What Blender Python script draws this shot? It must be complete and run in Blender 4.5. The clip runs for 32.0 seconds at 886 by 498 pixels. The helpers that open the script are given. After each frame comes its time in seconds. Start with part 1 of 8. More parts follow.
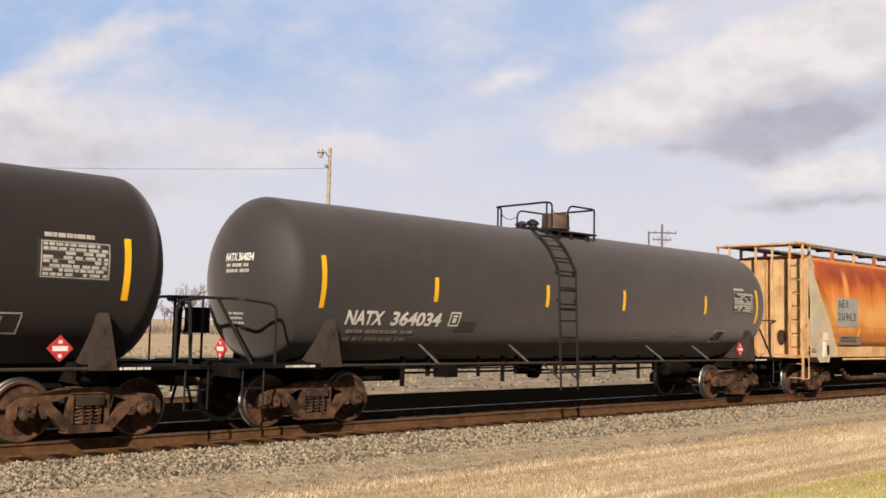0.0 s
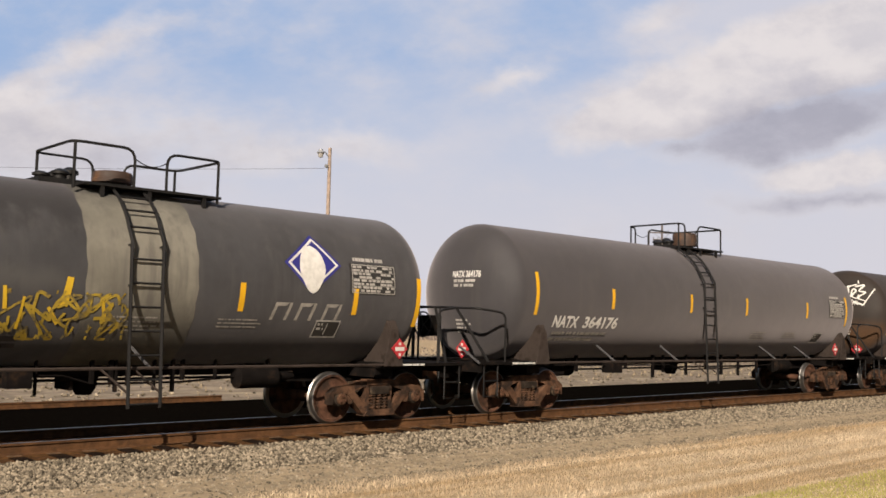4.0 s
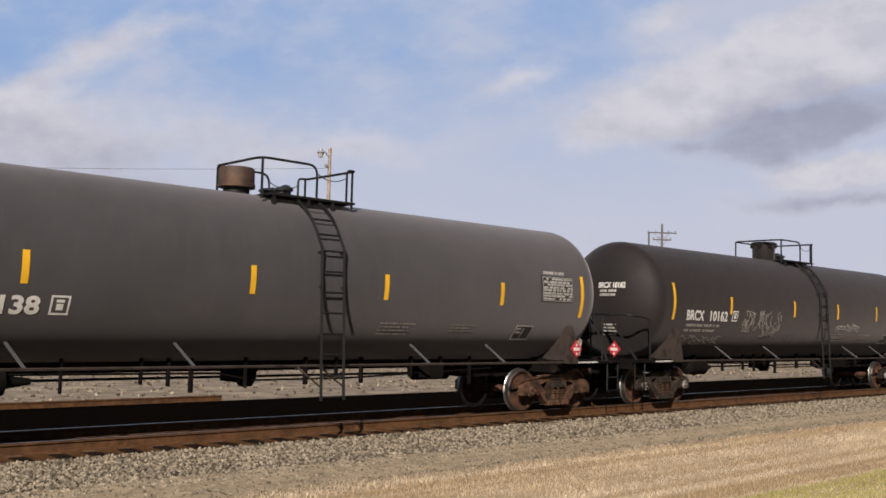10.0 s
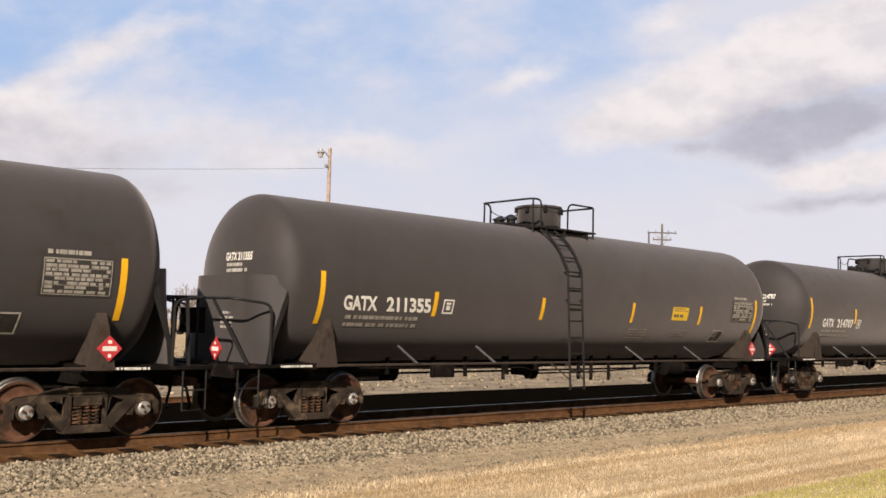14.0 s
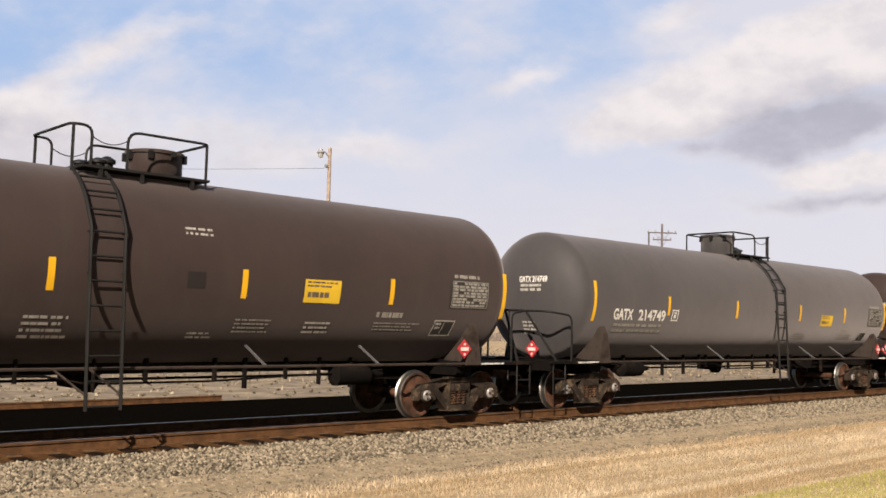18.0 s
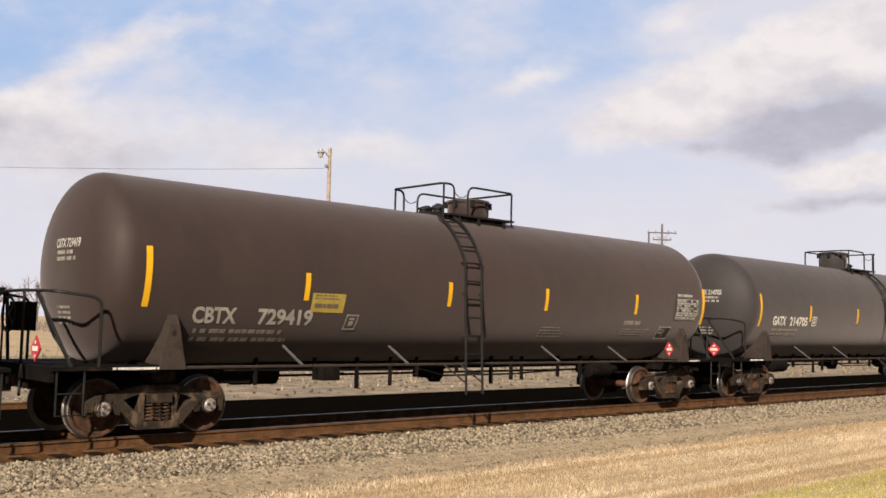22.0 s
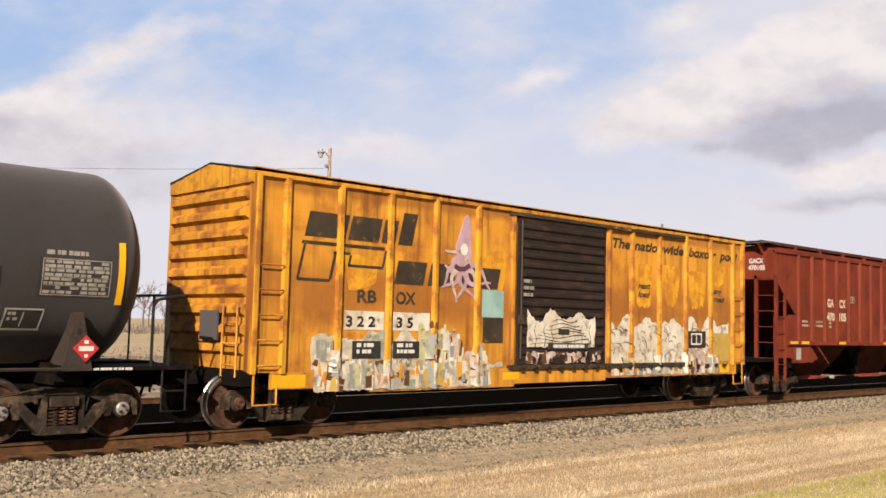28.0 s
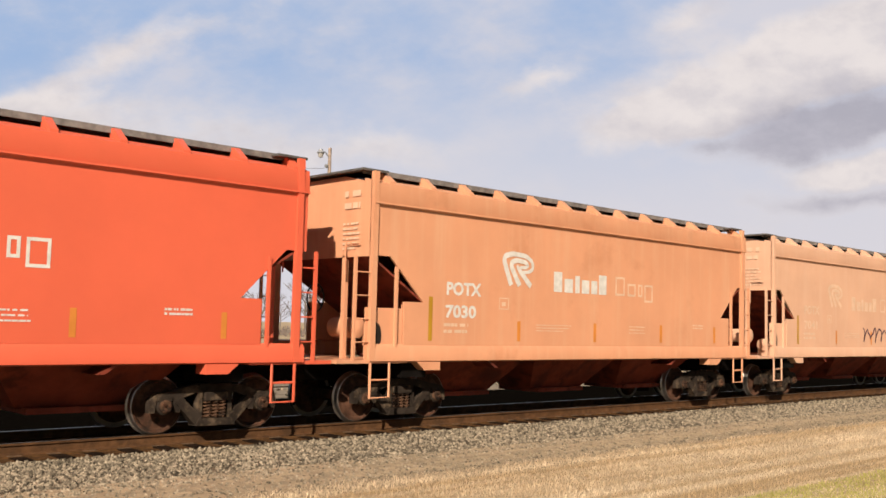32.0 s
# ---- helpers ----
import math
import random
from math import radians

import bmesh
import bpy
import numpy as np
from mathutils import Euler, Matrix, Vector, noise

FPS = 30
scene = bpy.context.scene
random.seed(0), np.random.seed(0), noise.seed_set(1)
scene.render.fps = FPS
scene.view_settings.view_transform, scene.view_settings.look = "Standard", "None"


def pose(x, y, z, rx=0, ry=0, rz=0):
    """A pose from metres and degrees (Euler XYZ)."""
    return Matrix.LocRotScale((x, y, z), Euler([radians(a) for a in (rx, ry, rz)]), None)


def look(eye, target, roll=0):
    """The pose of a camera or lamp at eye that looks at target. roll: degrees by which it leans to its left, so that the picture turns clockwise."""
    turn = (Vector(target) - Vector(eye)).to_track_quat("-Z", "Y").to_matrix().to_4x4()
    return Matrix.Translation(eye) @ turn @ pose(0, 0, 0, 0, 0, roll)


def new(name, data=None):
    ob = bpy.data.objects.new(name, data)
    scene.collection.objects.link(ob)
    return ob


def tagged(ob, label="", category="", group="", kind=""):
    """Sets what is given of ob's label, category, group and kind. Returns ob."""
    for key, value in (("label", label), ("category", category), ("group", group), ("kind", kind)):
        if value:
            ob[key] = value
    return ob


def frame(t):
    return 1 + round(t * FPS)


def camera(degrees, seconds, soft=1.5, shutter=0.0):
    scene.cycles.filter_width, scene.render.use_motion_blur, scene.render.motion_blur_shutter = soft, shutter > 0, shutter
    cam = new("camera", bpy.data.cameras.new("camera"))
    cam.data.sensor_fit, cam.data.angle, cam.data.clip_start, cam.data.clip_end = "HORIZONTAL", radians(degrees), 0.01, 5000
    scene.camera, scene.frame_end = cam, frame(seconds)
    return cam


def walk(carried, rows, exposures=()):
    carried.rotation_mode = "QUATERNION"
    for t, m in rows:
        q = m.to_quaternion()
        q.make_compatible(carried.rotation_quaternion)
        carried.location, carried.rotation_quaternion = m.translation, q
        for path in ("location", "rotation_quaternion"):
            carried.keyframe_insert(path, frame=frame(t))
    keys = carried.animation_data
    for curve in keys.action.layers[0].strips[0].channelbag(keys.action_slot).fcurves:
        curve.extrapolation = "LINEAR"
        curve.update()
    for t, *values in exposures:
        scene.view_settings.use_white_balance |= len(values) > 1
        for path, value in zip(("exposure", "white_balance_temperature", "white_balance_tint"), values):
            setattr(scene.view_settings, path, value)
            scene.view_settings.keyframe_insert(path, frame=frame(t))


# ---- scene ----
# the camera stands still beside the line; x runs along the rails, z = 0 is the rail head
cam = camera(49.45, 32.0, 1.6)
EYE = Vector((0.0, -15.17, 1.841))
YAW, PITCH = radians(43.03), radians(4.52)
AHEAD = Vector((math.sin(YAW) * math.cos(PITCH), math.cos(YAW) * math.cos(PITCH), math.sin(PITCH)))
STAND = look(EYE, EYE + AHEAD, 1.39)
# seconds, stops, kelvin, tint: the film darkens and turns bluer as pale cars pass
LIGHT = [(0.0, 0.0, 6400, 10), (1.5, -0.04, 6400, 10), (3.0, -0.16, 6350, 10), (5.0, -0.14, 6350, 10), (7.0, -0.08, 6350, 10), (8.0, -0.15, 6300, 10), (8.6, -0.33, 6050, 10), (9.2, -0.36, 5900, 10), (10.3, -0.34, 5850, 10),
         (11.4, -0.08, 6200, 10), (12.0, 0.02, 6350, 10), (13.0, 0.06, 6400, 10), (18.0, 0.05, 6400, 10), (27.0, 0.05, 6400, 10), (28.2, 0.06, 6450, 10), (28.7, -0.10, 6400, 10), (29.2, -0.17, 6350, 10), (30.0, -0.10, 6400, 10), (30.7, 0.02, 6450, 10), (31.2, 0.04, 6500, 10), (32.0, -0.10, 6500, 10)]
BASE = 0.54
walk(cam, [(0.0, STAND), (32.0, STAND)], exposures=[(t, e + BASE, k, q) for t, e, k, q in LIGHT])

# ---- world and sun ----
SUN_DIR = Vector((1.0, 0.78, -0.74)).normalized()
world = bpy.data.worlds.new("sky")
scene.world = world
world.use_nodes = True
wn, wl = world.node_tree.nodes, world.node_tree.links
sky = wn.new("ShaderNodeTexSky")
sky.sky_type = "NISHITA"
sky.sun_disc = False
sky.sun_elevation = math.asin(-SUN_DIR.z)
sky.sun_rotation = math.atan2(-SUN_DIR.x, -SUN_DIR.y)
sky.air_density, sky.dust_density, sky.ozone_density = 1.0, 1.2, 1.0
wl.new(sky.outputs["Color"], wn["Background"].inputs["Color"])
wn["Background"].inputs["Strength"].default_value = 0.028

sun_data = bpy.data.lights.new("sun", "SUN")
sun_data.energy, sun_data.angle, sun_data.color = 5.0 * 1.18, radians(0.55), (1.0, 0.855, 0.69)
sun = new("sun", sun_data)
sun.matrix_basis = look((0, 0, 30), Vector((0, 0, 30)) + SUN_DIR)


# ---- materials ----
def nodes_of(name):
    m = bpy.data.materials.new(name)
    m.use_nodes = True
    return m, m.node_tree.nodes, m.node_tree.links, m.node_tree.nodes["Principled BSDF"]


ALBEDO = 0.72


def surface(name, base, rough=0.6, metal=0.0, var=0.25, scale=2.0, second=None, streak=None, grime=None, bump=0.15, fine=40.0, island=False, spec=0.5, along=None, dust=0.0, bands=(), drips=None):
    """base colour with blotches, a second colour (colour, amount, scale), vertical streaks (colour, amount) and grime
    (colour, height, softness, ragged, rise along x); along: (colour, amount) streaks that run with the track; dust: a
    fine matt film; bands: belts of weathering or plain tone (colour, height, half width, softness, ragged, amount, from
    x, to x); drips: (colour, height, half width, softness, spacing, from, to, amount) of long separate runs down a
    wall.
    """
    m, n, l, bsdf = nodes_of(name)
    dim = 1.0 if metal > 0.9 else ALBEDO
    base = tuple(c * dim for c in base)
    second, streak, grime, along = [(tuple(c * dim for c in q[0]), *q[1:]) if q else None for q in (second, streak, grime, along)]
    tc = n.new("ShaderNodeTexCoord")
    oi = n.new("ShaderNodeObjectInfo")
    add = n.new("ShaderNodeVectorMath")
    add.operation = "MULTIPLY_ADD"
    comb = n.new("ShaderNodeCombineXYZ")
    for k in range(3):
        l.new(oi.outputs["Random"], comb.inputs[k])
    add.inputs[1].default_value = (1, 1, 1)
    scl = n.new("ShaderNodeVectorMath")
    scl.operation = "SCALE"
    scl.inputs["Scale"].default_value = 37.0
    l.new(comb.outputs[0], scl.inputs[0])
    l.new(tc.outputs["Object"], add.inputs[0])
    l.new(scl.outputs[0], add.inputs[2])
    co = add.outputs[0]

    def noise_tex(s, detail, vec=co, rough_=0.6):
        t = n.new("ShaderNodeTexNoise")
        t.inputs["Scale"].default_value, t.inputs["Detail"].default_value, t.inputs["Roughness"].default_value = s, detail, rough_
        l.new(vec, t.inputs["Vector"])
        return t.outputs["Fac"]

    def ramp(src, lo, hi):
        r = n.new("ShaderNodeMapRange")
        r.interpolation_type = "SMOOTHSTEP"
        l.new(src, r.inputs["Value"])
        r.inputs["From Min"].default_value, r.inputs["From Max"].default_value = lo, hi
        return r.outputs["Result"]

    def mix(a, b, fac):
        x = n.new("ShaderNodeMix")
        x.data_type = "RGBA"
        for sock, val in (("A", a), ("B", b)):
            s = [i for i in x.inputs if i.name == sock and i.type == "RGBA"][0]
            if isinstance(val, tuple):
                s.default_value = (*val, 1)
            else:
                l.new(val, s)
        if isinstance(fac, float):
            x.inputs["Factor"].default_value = fac
        else:
            l.new(fac, x.inputs["Factor"])
        return [o for o in x.outputs if o.type == "RGBA"][0]

    dark = tuple(c * (1 - var) for c in base)
    light = tuple(min(1, c * (1 + var)) for c in base)
    col = mix(dark, light, ramp(noise_tex(scale, 5), 0.3, 0.7))
    if second:
        col = mix(col, second[0], ramp(noise_tex(second[2], 7, rough_=0.65), 0.62 - 0.45 * second[1], 0.80 - 0.45 * second[1]))
    if streak:
        mp = n.new("ShaderNodeMapping")
        mp.inputs["Scale"].default_value = (5.0, 5.0, 0.28)
        l.new(co, mp.inputs["Vector"])
        mul = n.new("ShaderNodeMath")
        mul.operation = "MULTIPLY"
        l.new(ramp(noise_tex(1.0, 6, mp.outputs[0]), 0.45, 0.75), mul.inputs[0])
        mul.inputs[1].default_value = streak[1]
        col = mix(col, streak[0], mul.outputs[0])
    if along:
        mp = n.new("ShaderNodeMapping")
        mp.inputs["Scale"].default_value = (0.035, 1.7, 1.0)
        l.new(tc.outputs["Object"], mp.inputs["Vector"])
        mul = n.new("ShaderNodeMath")
        mul.operation = "MULTIPLY"
        l.new(ramp(noise_tex(1.0, 5, mp.outputs[0], 0.6), 0.43, 0.62), mul.inputs[0])
        mul.inputs[1].default_value = along[1]
        col = mix(col, along[0], mul.outputs[0])
    if grime:
        sep = n.new("ShaderNodeSeparateXYZ")
        l.new(tc.outputs["Object"], sep.inputs[0])
        mp = n.new("ShaderNodeMapping")
        mp.inputs["Scale"].default_value = (2.4, 2.4, 0.10)
        l.new(co, mp.inputs["Vector"])
        rag = n.new("ShaderNodeMath")
        rag.operation = "MULTIPLY_ADD"
        l.new(noise_tex(0.7, 6, mp.outputs[0], 0.62), rag.inputs[0])
        rag.inputs[1].default_value = grime[3]
        lift = n.new("ShaderNodeMath")
        lift.operation = "MULTIPLY_ADD"
        l.new(sep.outputs["X"], lift.inputs[0])
        lift.inputs[1].default_value = grime[4] if len(grime) > 4 else 0.0
        l.new(sep.outputs["Z"], lift.inputs[2])
        l.new(lift.outputs[0], rag.inputs[2])
        f = ramp(rag.outputs[0], grime[1] - grime[2], grime[1] + grime[2])
        br = n.new("ShaderNodeMath")
        br.operation = "MULTIPLY"
        l.new(f, br.inputs[0])
        l.new(ramp(noise_tex(0.75, 5, mp.outputs[0], 0.6), 0.27, 0.56), br.inputs[1])
        col = mix(col, grime[0], br.outputs[0])
    if bands:
        sep = n.new("ShaderNodeSeparateXYZ")
        l.new(tc.outputs["Object"], sep.inputs[0])
        drip = n.new("ShaderNodeMapping")
        drip.inputs["Scale"].default_value = (2.6, 2.6, 0.16)
        l.new(co, drip.inputs["Vector"])
        runs = noise_tex(1.0, 6, drip.outputs[0], 0.62)
        cloud = n.new("ShaderNodeMapping")
        cloud.inputs["Scale"].default_value = (0.55, 0.55, 1.3)
        l.new(co, cloud.inputs["Vector"])
        patch = noise_tex(1.0, 5, cloud.outputs[0], 0.6)

        def calc(op, a, b):
            x = n.new("ShaderNodeMath")
            x.operation = op
            for k, val in enumerate((a, b)):
                if isinstance(val, (int, float)):
                    x.inputs[k].default_value = val
                else:
                    l.new(val, x.inputs[k])
            return x.outputs[0]
        for tint, z0, hw, soft, rag, amount, xa_, xb_ in bands:
            off = calc("MULTIPLY", calc("SUBTRACT", runs, 0.5), rag)
            away = calc("ABSOLUTE", calc("SUBTRACT", calc("ADD", sep.outputs["Z"], off), z0), 0.0)
            fac = ramp(away, hw + soft, max(0.0, hw - soft))
            fac = calc("MULTIPLY", fac, calc("MULTIPLY", ramp(sep.outputs["X"], xa_ - 0.25, xa_ + 0.25), ramp(sep.outputs["X"], xb_ + 0.25, xb_ - 0.25)))
            fac = calc("MULTIPLY", fac, calc("MULTIPLY", ramp(calc("ADD", calc("MULTIPLY", patch, 0.55), calc("MULTIPLY", runs, 0.45)), 0.24, 0.50), amount) if rag > 0.1 else amount)
            col = mix(col, tuple(c * dim for c in tint), fac)
        if drips:
            long_ = n.new("ShaderNodeMapping")
            long_.inputs["Scale"].default_value = (drips[4], 0.0, 0.13)
            long_.inputs["Rotation"].default_value = (0.0, 0.06, 0.0)
            l.new(tc.outputs["Object"], long_.inputs["Vector"])
            thin = ramp(noise_tex(1.0, 4, long_.outputs[0], 0.6), drips[5], drips[6])
            near = ramp(calc("ABSOLUTE", calc("SUBTRACT", calc("ADD", sep.outputs["Z"], calc("MULTIPLY", calc("SUBTRACT", runs, 0.5), 1.4)), drips[1]), 0.0), drips[2] + drips[3], max(0.0, drips[2] - drips[3]))
            col = mix(col, tuple(c * dim for c in drips[0]), calc("MULTIPLY", calc("MULTIPLY", thin, near), drips[7]))
    if island:
        g = n.new("ShaderNodeNewGeometry")
        hsv = n.new("ShaderNodeHueSaturation")
        r = n.new("ShaderNodeMapRange")
        l.new(g.outputs["Random Per Island"], r.inputs["Value"])
        r.inputs["To Min"].default_value, r.inputs["To Max"].default_value = island
        l.new(r.outputs[0], hsv.inputs["Value"])
        l.new(col, hsv.inputs["Color"])
        col = hsv.outputs[0]
    l.new(col, bsdf.inputs["Base Color"])
    rr = n.new("ShaderNodeMapRange")
    l.new(noise_tex(scale * 3, 4), rr.inputs["Value"])
    rr.inputs["To Min"].default_value, rr.inputs["To Max"].default_value = max(0.05, rough - 0.15), min(1, rough + 0.15)
    l.new(rr.outputs[0], bsdf.inputs["Roughness"])
    bsdf.inputs["Metallic"].default_value = metal
    bsdf.inputs["Specular IOR Level"].default_value = spec * 0.75
    if dust:
        bsdf.inputs["Sheen Weight"].default_value, bsdf.inputs["Sheen Roughness"].default_value = dust, 0.5
        bsdf.inputs["Sheen Tint"].default_value = (0.62, 0.56, 0.56, 1)
    if bump:
        b = n.new("ShaderNodeBump")
        b.inputs["Strength"].default_value, b.inputs["Distance"].default_value = bump, 0.01
        l.new(noise_tex(fine, 4), b.inputs["Height"])
        l.new(b.outputs[0], bsdf.inputs["Normal"])
    return m


M_BLACK = surface("black_tank_paint", (0.0337, 0.0300, 0.0321), 0.66, var=0.14, scale=0.8, streak=((0.0387, 0.0337, 0.0311), 0.6), second=((0.0269, 0.0219, 0.0194), 0.18, 1.5), spec=0.36, dust=0.36)
M_GREY = surface("grey_tank_paint", (0.0463, 0.0437, 0.0479), 0.66, var=0.12, scale=0.8, streak=((0.0655, 0.0613, 0.0588), 0.5), spec=0.36, dust=0.50)
M_BROWNBLACK = surface("brownish_tank_paint", (0.0315, 0.0185, 0.0165), 0.66, var=0.14, scale=0.8, streak=((0.0390, 0.0285, 0.0248), 0.5), spec=0.36, dust=0.36)
M_JET = surface("jet_tank_paint", (0.0144, 0.0105, 0.0105), 0.66, var=0.12, scale=0.8, streak=((0.0177, 0.0144, 0.0131), 0.5), spec=0.36, dust=0.22)
M_PATCHED = surface("weathered_tank_paint", (0.0296, 0.0224, 0.0184), 0.66, var=0.14, scale=0.7, second=((0.0448, 0.0272, 0.0168), 0.16, 0.6), spec=0.36, dust=0.18,
                    bands=(((0.115, 0.055, 0.021), 1.8, 0.42, 0.3, 0.3, 0.65, -2.0, -0.72), ((0.018, 0.014, 0.012), 1.9, 0.35, 0.3, 0.4, 0.6, -0.4, 3.4)))
M_STREAKED = surface("streaked_tank_paint", (0.058, 0.058, 0.062), 0.6, var=0.2, scale=0.8, streak=((0.088, 0.085, 0.085), 0.5), second=((0.038, 0.037, 0.038), 0.2, 0.8), spec=0.2, dust=0.34,
                     bands=(((0.026, 0.026, 0.028), 3.75, 0.55, 0.3, 1.8, 0.8, -0.7, 4.2), ((0.10, 0.098, 0.095), 2.35, 0.12, 0.15, 0.5, 0.5, 0.2, 4.0)))
M_RUSTPATCH = surface("brown_patch_paint", (0.125, 0.055, 0.022), 0.65, var=0.15, scale=1.2, spec=0.2, dust=0.06)
M_NAVY = surface("navy_patch_paint", (0.018, 0.0175, 0.023), 0.5, var=0.15, second=((0.030, 0.023, 0.020), 0.2, 0.8), spec=0.2, dust=0.12)
M_SPILL = surface("tarry_spill", (0.012, 0.009, 0.008), 0.6, var=0.3, scale=3.0, second=((0.032, 0.020, 0.014), 0.3, 2.0), spec=0.2)
M_WASH = surface("pale_washed_paint", (0.20, 0.187, 0.155), 0.7, var=0.25, scale=1.0, streak=((0.11, 0.10, 0.09), 0.7), bands=(((0.07, 0.066, 0.06), 1.5, 0.35, 0.4, 0.6, 0.8, -2, 20), ((0.085, 0.08, 0.075), 3.8, 0.12, 0.2, 0.4, 0.7, -2, 20)))
M_PRIMER = surface("grey_primer", (0.27, 0.25, 0.23), 0.7, var=0.2, scale=2.0)
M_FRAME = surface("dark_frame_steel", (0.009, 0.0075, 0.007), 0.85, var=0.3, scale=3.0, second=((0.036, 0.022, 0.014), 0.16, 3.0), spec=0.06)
M_RAILING = surface("black_railing", (0.016, 0.015, 0.015), 0.55, var=0.2, spec=0.3)
M_TRUCK = surface("dusty_rusted_casting", (0.112, 0.060, 0.036), 0.85, var=0.4, scale=4.0, second=((0.032, 0.022, 0.017), 0.42, 3.5), bump=0.4, spec=0.12)
M_TRUCKDARK = surface("dark_casting", (0.036, 0.027, 0.021), 0.85, var=0.4, scale=4.0, second=((0.14, 0.10, 0.066), 0.26, 3.5), bump=0.4, spec=0.12)
M_WHEEL = surface("rusted_wheel_face", (0.105, 0.052, 0.033), 0.85, var=0.4, scale=5.0, second=((0.035, 0.023, 0.017), 0.36, 3.5), spec=0.12)
M_TREAD = surface("polished_tread", (0.34, 0.32, 0.30), 0.42, metal=1.0, var=0.1, bump=0.05)
M_CAP = surface("bearing_cap_steel", (0.34, 0.33, 0.32), 0.5, metal=0.3, var=0.3, scale=14.0, second=((0.1, 0.07, 0.05), 0.2, 20.0))
M_YELLOW = surface("yellow_reflective_sheet", (0.82, 0.45, 0.012), 0.45, var=0.08, bump=0.03)
M_YPANEL = surface("yellow_decal", (0.72, 0.47, 0.03), 0.5, var=0.1, bump=0.03)
M_DECALDULL = surface("sun_dulled_yellow_decal", (0.40, 0.31, 0.06), 0.6, var=0.15, scale=4.0, bump=0.03)
M_STRIPEDULL = surface("dulled_mustard_sheet", (0.50, 0.27, 0.02), 0.5, var=0.12, bump=0.03)
M_STRIPEFAINT = surface("sun_dulled_orange_sheet", (0.72, 0.26, 0.045), 0.5, var=0.12, bump=0.03)
M_WHITE = surface("white_stencil_paint", (0.74, 0.72, 0.68), 0.6, var=0.12, scale=8.0, bump=0.05)
M_BLUEGREY = surface("blue_grey_spray_paint", (0.13, 0.15, 0.20), 0.7, var=0.25, scale=6.0, bump=0.05)
M_FADED = surface("faded_stencil_paint", (0.30, 0.28, 0.25), 0.7, var=0.25, scale=9.0, bump=0.05)
M_GREYINK = surface("worn_dark_stencil_paint", (0.13, 0.10, 0.08), 0.65, var=0.35, scale=9.0, bump=0.05)
M_BLACKINK = surface("black_stencil_paint", (0.03, 0.028, 0.027), 0.6, var=0.2, scale=8.0, bump=0.05)
M_PANELWHITE = surface("pale_data_panel", (0.42, 0.40, 0.37), 0.6, var=0.2, scale=6.0, bump=0.05)
M_RED = surface("red_placard", (0.50, 0.035, 0.045), 0.5, var=0.1, bump=0.03)
M_RAIL = surface("rusty_rail_side", (0.120, 0.058, 0.025), 0.85, var=0.25, scale=6.0, second=((0.075, 0.038, 0.018), 0.35, 4.0), spec=0.2)
M_RAILTOP = surface("polished_rail_head", (0.24, 0.205, 0.18), 0.45, metal=1.0, var=0.15)
M_TIE = surface("weathered_tie_wood", (0.020, 0.012, 0.008), 0.9, var=0.35, scale=6.0, bump=0.5, spec=0.05)
M_PLATE = surface("rusted_tie_plate", (0.12, 0.07, 0.036), 0.8, var=0.3, scale=8.0)
M_ORANGE = surface("rust_streaked_tan_paint", (0.66, 0.285, 0.060), 0.7, var=0.18, scale=0.7, streak=((0.50, 0.17, 0.036), 0.75), second=((0.55, 0.20, 0.042), 0.3, 0.6),
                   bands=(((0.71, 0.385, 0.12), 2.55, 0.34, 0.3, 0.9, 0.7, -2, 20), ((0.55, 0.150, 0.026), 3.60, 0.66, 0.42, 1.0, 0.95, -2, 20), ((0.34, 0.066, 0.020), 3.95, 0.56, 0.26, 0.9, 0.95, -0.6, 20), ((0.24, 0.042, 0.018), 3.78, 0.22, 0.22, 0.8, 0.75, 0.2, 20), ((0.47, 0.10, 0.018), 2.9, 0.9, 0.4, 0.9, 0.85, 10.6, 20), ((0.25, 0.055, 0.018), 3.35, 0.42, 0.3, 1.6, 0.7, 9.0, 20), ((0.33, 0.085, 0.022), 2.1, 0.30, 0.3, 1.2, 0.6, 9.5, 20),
                          # the belts at 1.76 and 1.54 make the side darker towards its foot
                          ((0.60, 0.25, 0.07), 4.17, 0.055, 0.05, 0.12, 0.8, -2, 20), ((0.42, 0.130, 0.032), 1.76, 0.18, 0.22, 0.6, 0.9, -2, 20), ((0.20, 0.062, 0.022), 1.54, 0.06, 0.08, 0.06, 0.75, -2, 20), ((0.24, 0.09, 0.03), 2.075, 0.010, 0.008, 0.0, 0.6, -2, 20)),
                   drips=((0.74, 0.35, 0.11), 3.25, 0.55, 0.25, 1.25, 0.56, 0.68, 0.7))
M_CREAM = surface("cream_hopper_paint", (0.68, 0.62, 0.52), 0.7, var=0.10, scale=1.0, second=((0.56, 0.40, 0.25), 0.10, 1.4), streak=((0.56, 0.44, 0.31), 0.4))
M_SILLCREAM = surface("cream_sill_paint", (0.62, 0.54, 0.41), 0.7, var=0.1, scale=1.0, second=((0.50, 0.33, 0.17), 0.06, 1.2), streak=((0.52, 0.40, 0.26), 0.4))
M_RUSTFRAME = surface("rust_spotted_cream_paint", (0.58, 0.46, 0.36), 0.75, var=0.15, scale=1.5, second=((0.44, 0.26, 0.15), 0.24, 1.6), streak=((0.52, 0.36, 0.22), 0.5))
M_BAYGREY = surface("dirty_grey_bay_paint", (0.115, 0.092, 0.074), 0.8, var=0.25, scale=1.5, second=((0.05, 0.038, 0.03), 0.3, 2.0), spec=0.2)
